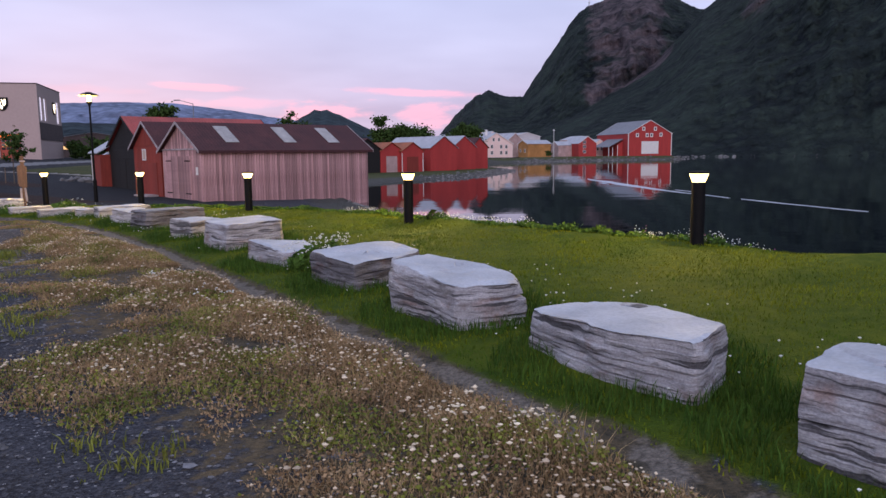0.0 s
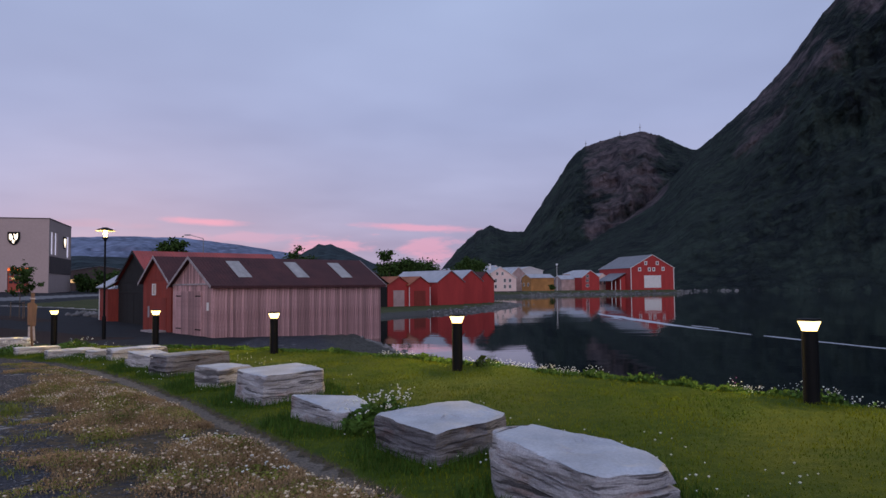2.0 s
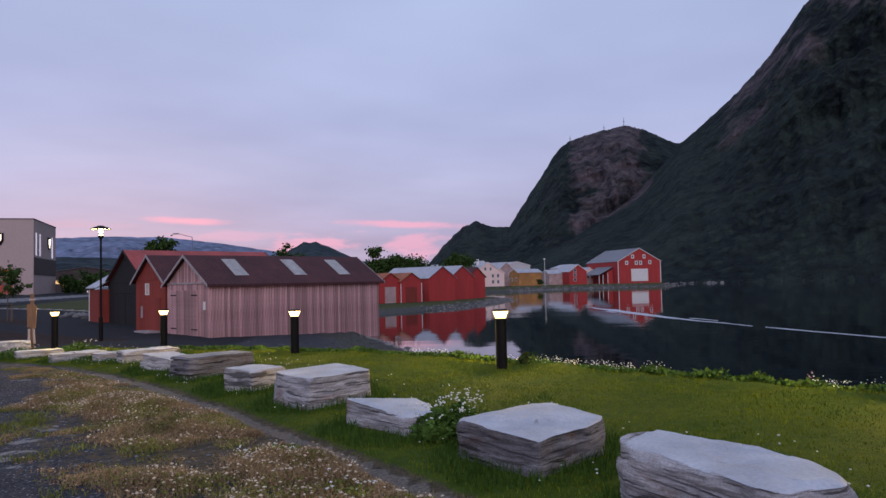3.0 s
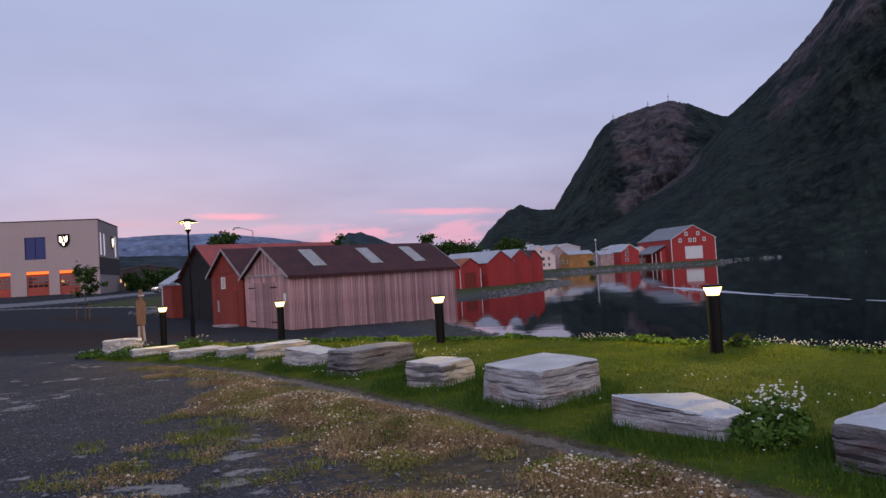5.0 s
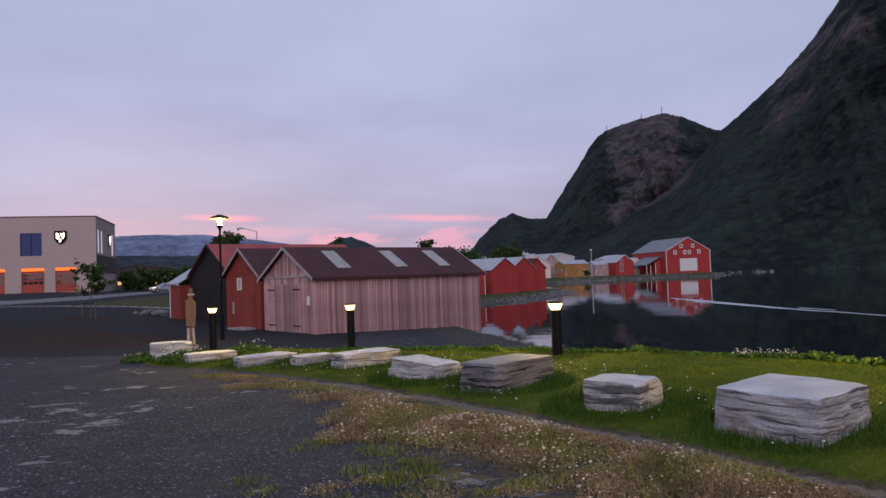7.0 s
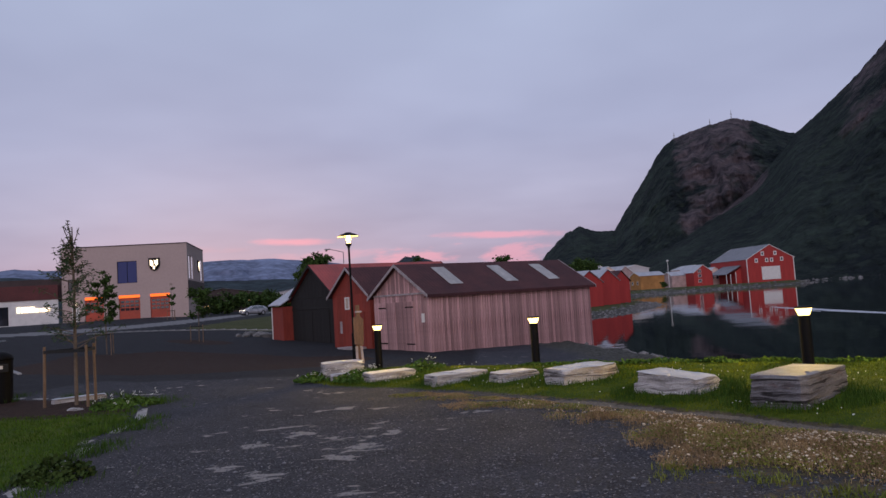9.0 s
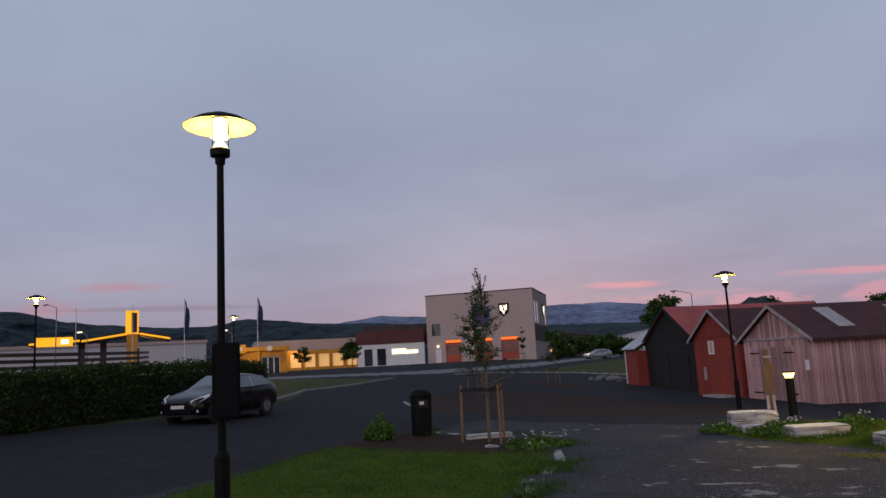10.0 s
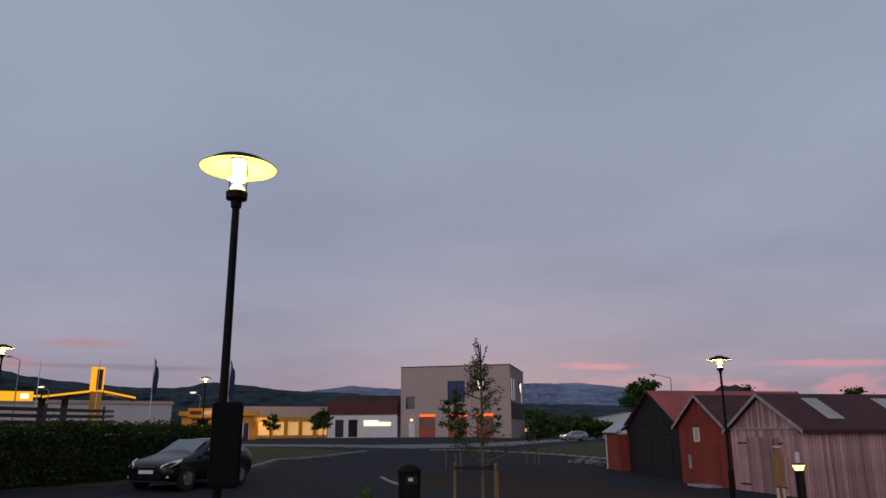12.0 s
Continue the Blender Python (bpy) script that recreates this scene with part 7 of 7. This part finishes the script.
    keep = (d > 2.0) & (d < 6) & (rs.uniform(size=n) < np.exp(-(d - 2) * 0.6))
    cx, cy = cx[keep], cy[keep]
    m = 70
    x = np.repeat(cx, m) + rs.normal(0, 0.09, len(cx) * m)
    y = np.repeat(cy, m) + rs.normal(0, 0.09, len(cy) * m)
    blades("weed_tufts", x, y, rs.uniform(0.02, 0.09, len(x)), 0.005, M["verge_green"], "small weed tufts in the gravel", "weeds", 1.0)
    # shaggy growth on the island's rim and by its edging
    n = 9000
    t = rs.uniform(0, 1, n)
    pts = np.array(ISLE[:6])
    i = np.minimum((t * 5).astype(int), 4)
    f = t * 5 - i
    base = pts[i] * (1 - f[:, None]) + pts[i + 1] * f[:, None]
    x, y = base[:, 0] + rs.normal(0.1, 0.3, n), base[:, 1] + rs.normal(0, 0.3, n)
    keep = patchy(x, y, 0.9, 21) > 0.0
    blades("rank_grass", x[keep], y[keep], rs.uniform(0.05, 0.16, keep.sum()), 0.005, M["rank_grass"], "shaggy grass along the island edging", "grass", 0.9)


def grow_bank():
    """Tall herbs on the rim above the water."""
    n = 5200
    u = rs.uniform(-4, 24, n)
    v = edge_v(u) + rs.uniform(-0.25, 1.0, n)
    x, y = from_uv(u, v)
    hgt = np.clip(0.06 + 0.17 * patchy(x, y, 0.7, 31) + 0.14 * patchy(x, y, 2.3, 8), 0.02, 0.2) * (1 - 0.4 * ss(8, 13, u))
    z = ground_z(x, y)
    pts, who = [], []
    for k in range(9):
        pts.append(np.stack([x + rs.normal(0, 0.06, n), y + rs.normal(0, 0.06, n), z + hgt * rs.uniform(0.1, 1, n)], -1))
    pts = np.concatenate(pts)
    tagged(leaves(pts, 0.05, M["leaf_green"], "bank_herbs"), "leafy green herbs along the rim of the bank", "herbs", kind="stuff")
    blades("bank_grass", x, y, hgt * 1.2, 0.006, M["rank_grass"], "tall grass on the rim of the bank", "grass", 0.5)
    k = (patchy(x, y, 0.6, 41) > 0.08) & (u < 17)
    x2, y2, z2 = x[k][:800], y[k][:800], (z + hgt)[k][:800]
    cl = 3
    p = np.stack([np.repeat(x2, cl) + rs.normal(0, 0.04, len(x2) * cl), np.repeat(y2, cl) + rs.normal(0, 0.04, len(x2) * cl), np.repeat(z2, cl) + rs.uniform(0, 0.1, len(x2) * cl)], -1)
    balls("bank_flowers", p, rs.uniform(0.007, 0.015, len(p)), M["flower_white"], "white flowers along the rim of the bank", "flowers")
    n = 6
    u = rs.uniform(2, 10, n)
    x, y = from_uv(u, edge_v(u) + 0.5)
    z = ground_z(x, y) + 0.22
    p = np.concatenate([np.stack([x + rs.normal(0, 0.03, n), y + rs.normal(0, 0.03, n), z + 0.04 * k], -1) for k in range(6)])
    balls("pink_flowers", p, rs.uniform(0.010, 0.017, len(p)), M["flower_pink"], "pink fireweed flowers on the bank", "flowers")


def herb(x, y, radius, height, count, label, flowers=0, leaf=0.05, material="leaf_green"):
    t = thing("herb_clump", Matrix.Translation((x, y, gz(x, y))), label, "plant")
    r = np.sqrt(rs.uniform(0, 1, count)) * radius
    a = rs.uniform(0, math.tau, count)
    z = rs.uniform(0, 1, count) * height * (1.05 - r / radius * 0.75)
    leaves(np.stack([r * np.cos(a), r * np.sin(a), z], -1), leaf, M[material], "foliage", t)
    bm = bmesh.new()
    for _ in range(14):
        q, s = rs.uniform(0, math.tau), rs.uniform(0, radius * 0.8)
        rod(bm, (s * 0.3 * math.cos(q), s * 0.3 * math.sin(q), -0.05), (s * math.cos(q), s * math.sin(q), height * rs.uniform(0.7, 1.1)), 0.004, 0.002, 4)
    part("stems", bm, M["rank_grass"], t)
    if flowers:
        r = np.sqrt(rs.uniform(0, 1, flowers)) * radius
        a = rs.uniform(0, math.tau, flowers)
        p = np.stack([r * np.cos(a), r * np.sin(a), height * rs.uniform(0.5, 1.25, flowers)], -1)
        p = np.repeat(p, 4, 0) + rs.normal(0, 0.018, (flowers * 4, 3))
        balls("blossom", p, rs.uniform(0.01, 0.018, len(p)), M["flower_white"], "", "", parent=t)
    return t


grow_lawn()
grow_verge()
grow_bank()
herb(-1.85, 10.25, 0.32, 0.34, 1100, "leafy white-flowering herb beside a stone block", 16)
herb(-1.6, 10.6, 0.28, 0.3, 700, "leafy white-flowering herb between two stones", 16)
herb(-3.55, 10.0, 0.4, 0.11, 900, "clover clump with large white heads in the verge", 7, 0.03, "verge_green")
herb(-2.9, 8.6, 0.35, 0.10, 700, "clover clump with white heads beside the path strip", 6, 0.03, "verge_green")
herb(-12.7, 24.25, 0.6, 0.28, 900, "weeds with white flowers at the first stone", 26)
herb(-13.9, 24.9, 0.5, 0.22, 700, "low green weeds at the first stone", 10)
herb(-11.2, 24.9, 0.6, 0.25, 700, "low green weeds round the flat stone", 8)
herb(-21.9, 22.9, 0.42, 0.7, 900, "bushy green plant beside the litter bin", 0, 0.06)
herb(-15.0, 15.6, 0.45, 0.3, 900, "dark clump of weeds by the island edging", 0, 0.05, "hedge_leaf")
herb(-17.4, 22.3, 0.7, 0.25, 900, "weeds with white flowers on the island", 20)
herb(0.15, 15.1, 0.22, 0.2, 50, "broad-leaved dock above the bank", 0, 0.10, "hedge_leaf")
herb(-3.0, 19.9, 0.3, 0.2, 90, "broad-leaved dock near the bollard lamp", 0, 0.08, "hedge_leaf")


def build_hedge():
    line = [(-31.6, 8.0), (-32.6, 14), (-33.4, 20), (-34.2, 26), (-35.2, 31), (-36.6, 34.5)]
    t = thing("hedge", Matrix.Identity(4), "broad clipped dark green hedge beside the car park", "hedge")
    bm = bmesh.new()
    rows = []
    pts = []
    for (ax, ay), (bx, by) in zip(line, line[1:]):
        n = max(2, int(math.hypot(bx - ax, by - ay) / 0.5))
        for k in range(n):
            pts.append((ax + (bx - ax) * k / n, ay + (by - ay) * k / n))
    core = []
    for x, y in pts:
        g = gz(x, y)
        row = []
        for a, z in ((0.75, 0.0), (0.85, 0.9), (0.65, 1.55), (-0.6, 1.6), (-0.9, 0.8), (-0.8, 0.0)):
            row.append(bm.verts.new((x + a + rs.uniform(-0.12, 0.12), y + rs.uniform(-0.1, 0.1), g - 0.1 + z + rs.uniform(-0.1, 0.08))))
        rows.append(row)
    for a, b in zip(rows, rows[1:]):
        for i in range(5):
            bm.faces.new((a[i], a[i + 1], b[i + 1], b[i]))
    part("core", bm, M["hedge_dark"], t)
    n = 34000
    i = rs.randint(0, len(pts) - 1, n)
    f = rs.uniform(0, 1, n)
    p = np.array(pts)
    x, y = p[i, 0] * (1 - f) + p[i + 1, 0] * f, p[i, 1] * (1 - f) + p[i + 1, 1] * f
    s = rs.uniform(0, 1, n)
    bump = np.array([noise.noise(Vector((a * 0.8, b * 0.8, 0))) for a, b in zip(x, y)]) * 0.18
    face = s < 0.5
    ox = np.where(face, 0.85 + rs.normal(0, 0.12, n), rs.uniform(-0.8, 0.9, n))
    oz = np.where(face, rs.uniform(0.05, 1.7, n), 1.66 + rs.normal(0, 0.09, n))
    ox = ox - np.where(face & (oz > 1.4), (oz - 1.4) * 0.5, 0) + bump
    leaves(np.stack([x + ox, y + rs.normal(0, 0.1, n), ground_z(x, y) + oz + bump], -1), 0.07, M["hedge_leaf"], "foliage", t)


# near-black filler that stands for the shade inside the foliage
M["hedge_dark"] = mat("hedge_inner_shade", (0.010, 0.014, 0.007), 0.95, grain=3, fine=20, second=(0.005, 0.007, 0.004))
build_hedge()


def build_stakes(t, h, spread):
    for a in (80, 200, 320):
        x, y = spread * math.cos(radians(a)), spread * math.sin(radians(a))
        bm = bmesh.new()
        rod(bm, (x * 1.05, y * 1.05, -0.3), (x, y, h), 0.034, 0.03, 8)
        part("stake", bm, M["stake_wood"], t, "round wooden stake")
    for a, b in ((80, 200), (200, 320), (320, 80)):
        bm = bmesh.new()
        p = [Vector((spread * math.cos(radians(k)), spread * math.sin(radians(k)), h - 0.12)) for k in (a, b)]
        m = frame_at(p[0].x, p[0].y, p[0].z, p[1].x - p[0].x, p[1].y - p[0].y)
        box(bm, 0, (p[1] - p[0]).length, -0.036, -0.031, -0.035, 0.035, m)
        part("strap", bm, M["rubber"], t, "black rubber strap")


def build_pine():
    x, y = -18.95, 23.15
    t = thing("young_pine", Matrix.Translation((x, y, gz(x, y))), "young sparse pine tied to wooden stakes", "tree")
    bm = bmesh.new()
    rod(bm, (0, 0, -0.2), (0.02, 0, 2.4), 0.045, 0.032)
    rod(bm, (0.02, 0, 2.4), (0, 0.03, 4.05), 0.032, 0.012)
    part("trunk", bm, M["bark"], t)
    twigs = bmesh.new()
    pts = []
    rng = random.Random(4)
    for k in range(46):
        z = rng.uniform(1.2, 3.6)
        a = rng.uniform(0, math.tau)
        L = (0.95 if z < 2.8 else 0.6) * rng.uniform(0.5, 1) * (1.15 - (z - 1.2) * 0.26)
        end = Vector((L * math.cos(a), L * math.sin(a), z + L * rng.uniform(0.15, 0.55)))
        rod(twigs, (0, 0, z), end, 0.012, 0.005, 5)
        for q in range(34):
            f = rng.uniform(0.35, 1.03)
            pts.append((end.x * f + rng.gauss(0, 0.05), end.y * f + rng.gauss(0, 0.05), z + (end.z - z) * f + rng.gauss(0, 0.05)))
    for k in range(7):
        a = rng.uniform(0, math.tau)
        z = rng.uniform(3.3, 3.9)
        end = Vector((0.22 * math.cos(a), 0.22 * math.sin(a), z + 0.4))
        rod(twigs, (0, 0, z - 0.1), end, 0.012, 0.008, 5)
        pts += [(end.x * f + rng.gauss(0, 0.02), end.y * f + rng.gauss(0, 0.02), z - 0.1 + 0.5 * f) for f in [rng.uniform(0.3, 1) for _ in range(14)]]
    part("branchwork", twigs, M["bark"], t)
    leaves(np.array(pts), 0.026, M["needle"], "needles", t, droop=-0.3, long=4.5)
    build_stakes(t, 1.35, 0.62)


def build_tree(x, y, height, crown, bottom, count, leaf, label, seed, stakes=False, material="tree_leaf", trunk=0.05, z=None):
    """A broad-leaved tree: forked limbs, and leaves in uneven clumps along them."""
    rng = random.Random(seed)
    t = thing("tree", Matrix.Translation((x, y, gz(x, y) if z is None else z)), label, "tree")
    bm = bmesh.new()
    top = Vector((rng.uniform(-0.1, 0.1) * crown, rng.uniform(-0.1, 0.1) * crown, height * 0.85))
    rod(bm, (0, 0, -0.3), (top.x * 0.4, top.y * 0.4, bottom), trunk, trunk * 0.75, 10)
    rod(bm, (top.x * 0.4, top.y * 0.4, bottom), top, trunk * 0.75, trunk * 0.2, 8)
    part("trunk", bm, M["bark"], t)
    limbs = bmesh.new()
    clumps = []
    n = 16
    for k in range(n):
        f = rng.uniform(0.05, 0.95)
        s = Vector((top.x * (0.4 + 0.6 * f), top.y * (0.4 + 0.6 * f), bottom + (top.z - bottom) * f))
        a = rng.uniform(0, math.tau)
        L = crown * rng.uniform(0.45, 1.0) * (0.55 + 0.9 * math.sin(math.pi * min(0.95, f * 0.8 + 0.15))) * 0.75
        e = s + Vector((L * math.cos(a), L * math.sin(a), L * rng.uniform(0.1, 0.7)))
        rod(limbs, s, e, trunk * 0.3, trunk * 0.08, 5)
        for g in (0.55, 0.8, 1.0):
            clumps.append((s.lerp(e, g), crown * rng.uniform(0.16, 0.32) * (1.7 if trunk > 0.2 else 1.0)))
    clumps.append((Vector((top.x, top.y, height * 0.93)), crown * 0.25))
    part("limbs", limbs, M["bark"], t)
    pts = np.concatenate([np.array(c)[None] + rs.normal(0, 0.5, (count // len(clumps), 3)) * r * (1, 1, 0.8) for c, r in clumps])
    leaves(pts, leaf, M[material], "crown", t)
    if stakes:
        build_stakes(t, 1.3, 0.6)


build_pine()
build_tree(-32.4, 50.6, 5.3, 1.0, 1.7, 1700, 0.12, "young leafy tree tied to stakes in the soil bed", 3, True)
build_tree(-31.5, 63.1, 4.3, 1.35, 1.7, 1500, 0.14, "young leafy tree tied to stakes near the road", 5, True)
build_tree(-50.0, 102.0, 5.0, 0.6, 1.8, 700, 0.14, "slim young tree before the fire station", 8, True)
build_tree(-29.3, 97.0, 8.4, 2.7, 3.0, 6000, 0.24, "dark leafy tree behind the black boathouse", 11, trunk=0.2)
build_tree(-22.5, 170.0, 11.5, 3.6, 3, 4000, 0.4, "dark slender tree behind the boathouses", 12, trunk=0.25)
build_tree(2.8, 180.0, 10.0, 3.8, 2, 9000, 0.42, "dark bushy tree behind the boathouse row", 13, trunk=0.3)
build_tree(-1.5, 185.0, 12.4, 3.2, 2, 9000, 0.42, "tall dark tree behind the boathouse row", 14, trunk=0.3)
build_tree(6.5, 190.0, 8.5, 5.0, 1, 6000, 0.42, "broad dark tree behind the boathouse row", 15, trunk=0.3)
build_tree(24.0, 245.0, 11.5, 5.4, 1, 14000, 0.5, "large round dark tree among the waterfront houses", 16, trunk=0.4)
build_tree(*bearing(13.35, 316), 2.6, 1.6, 0.3, 1500, 0.3, "dark bush beside the ochre house", 17, trunk=0.2)
for k, (a, d, h) in enumerate(((-20.6, 142, 1.6), (-19.5, 165, 3.2), (-18.2, 150, 2.2), (-17.4, 172, 3.8), (-16.4, 150, 2.2))):
    build_tree(*bearing(a, d), h, 3.6, 0.3, 2200, 0.35, "dark leafy tree beside the road", 30 + k, trunk=0.2)
for k, (x, y) in enumerate(((-71.5, 92), (-76, 97), (-66, 84), (-80.5, 92))):
    build_tree(x, y, 3.6, 1.2, 1.0, 900, 0.2, "small young tree by the forecourt", 50 + k, trunk=0.05)


def rocks(name, pts, size, label):
    n = len(pts)
    g = bmesh.new()
    bmesh.ops.create_icosphere(g, subdivisions=1, radius=1)
    bv = np.array([v.co for v in g.verts])
    bf = np.array([[v.index for v in f.verts] for f in g.faces])
    g.free()
    m = len(bv)
    v = bv[None] * (1 + rs.uniform(-0.28, 0.28, (n, m, 1))) * np.asarray(size)[:, None, None] * rs.uniform(0.6, 1.3, (n, 1, 3)) * (1, 1, 0.7) + np.asarray(pts)[:, None, :]
    f = (np.arange(n)[:, None, None] * m + bf[None]).reshape(-1, 3).tolist()
    return tagged(new(name, mesh_of(name, v.reshape(-1, 3).tolist(), f, M["shore_rock"])), label, "rocks", kind="stuff")


def along(pts, n, spread):
    pts = np.array(pts, float)
    seg = np.hypot(*np.diff(pts, axis=0).T)
    c = np.concatenate([[0], np.cumsum(seg)])
    s = rs.uniform(0, c[-1], n)
    x = np.interp(s, c, pts[:, 0]) + rs.normal(0, spread, n)
    y = np.interp(s, c, pts[:, 1]) + rs.normal(0, spread, n)
    return x, y


def strew(name, line, n, spread, lo, hi, label):
    x, y = along(line, n, spread)
    s = rs.uniform(lo, hi, n) * rs.uniform(0.4, 1, n)
    z = np.maximum(ground_z(x, y), WATER - 0.1)
    rocks(name, np.stack([x, y, z], -1), s, label)


strew("slip_rocks", [(1.5, 31), (-0.6, 39.5), (-1.9, 45.5), (-2.9, 51)], 140, 0.35, 0.1, 0.35, "pale rocks along the edge of the slip")
strew("bank_rocks", [(5, 100), (11.8, 109.5), (19, 128), (24.5, 150)], 900, 1.4, 0.08, 0.34, "grey rocks on the bank below the boathouses")
strew("point_rocks", [(45, 264), (70, 292), (96, 306), (124, 311), (131, 317)], 520, 2.2, 0.2, 0.8, "grey rocks along the waterfront point")
strew("mountain_shore_rocks", [bearing(a, 460.5) for a in range(20, 66, 2)], 1800, 0.8, 0.6, 1.9, "pale rocks along the foot of the mountain")
x, y = rs.uniform(-31, -27.4, 40), rs.uniform(70, 73, 40)
rocks("rubble", np.stack([x, y, ground_z(x, y) + 0.1], -1), rs.uniform(0.15, 0.5, 40), "heap of dark rubble by the red shed")
boulder(oblong(-19.3, 23.9, 1.3, 0.4, 40), 0.16, 61, "long pale stone lying behind the pine", "stone_pale", name="edging_stone", group="loose stones")
boulder(oblong(-18.45, 22.2, 0.34, 0.2, 20), 0.1, 63, "small white stone on the soil", "stone_pale", name="loose_stone", group="loose stones")


def strew_chips():
    n = 16000
    u = rs.uniform(-4, 22, n)
    v = strip_v(u) - rs.uniform(0.2, 6.5, n)
    x, y = from_uv(u, v)
    keep = np.hypot(x + 0.8, y - 0.4) > 0.8
    x, y = x[keep], y[keep]
    s = rs.uniform(0.006, 0.02, len(x)) * (1 + (rs.uniform(size=len(x)) < 0.03) * 1.2)
    balls("gravel_chips", np.stack([x, y, ground_z(x, y) + lumps(x, y)], -1), s, M["chips"], "loose grey gravel chips on the car park", "gravel", 0.6, jitter=0.35)


strew_chips()


def peak_mast(az, el, height):
    x, y = bearing(az, 1048)
    t = thing("radio_mast", Matrix.Translation((x, y, 1.6 + 1048 * math.tan(radians(el)) - 3)), "thin radio mast on the mountain top", "mast", "radio masts")
    bm = bmesh.new()
    rod(bm, (0, 0, 0), (0, 0, height), 0.6, 0.25, 6)
    part("pole", bm, M["grey_metal"], t)
    bm = bmesh.new()
    box(bm, -1.2, 1.2, -0.3, 0.3, height * 0.6, height * 0.6 + 0.8)
    part("bracket", bm, M["grey_metal"], t)


peak_mast(19.7, 11.6, 14)
peak_mast(15.6, 10.7, 11)
peak_mast(18.2, 11.3, 12)
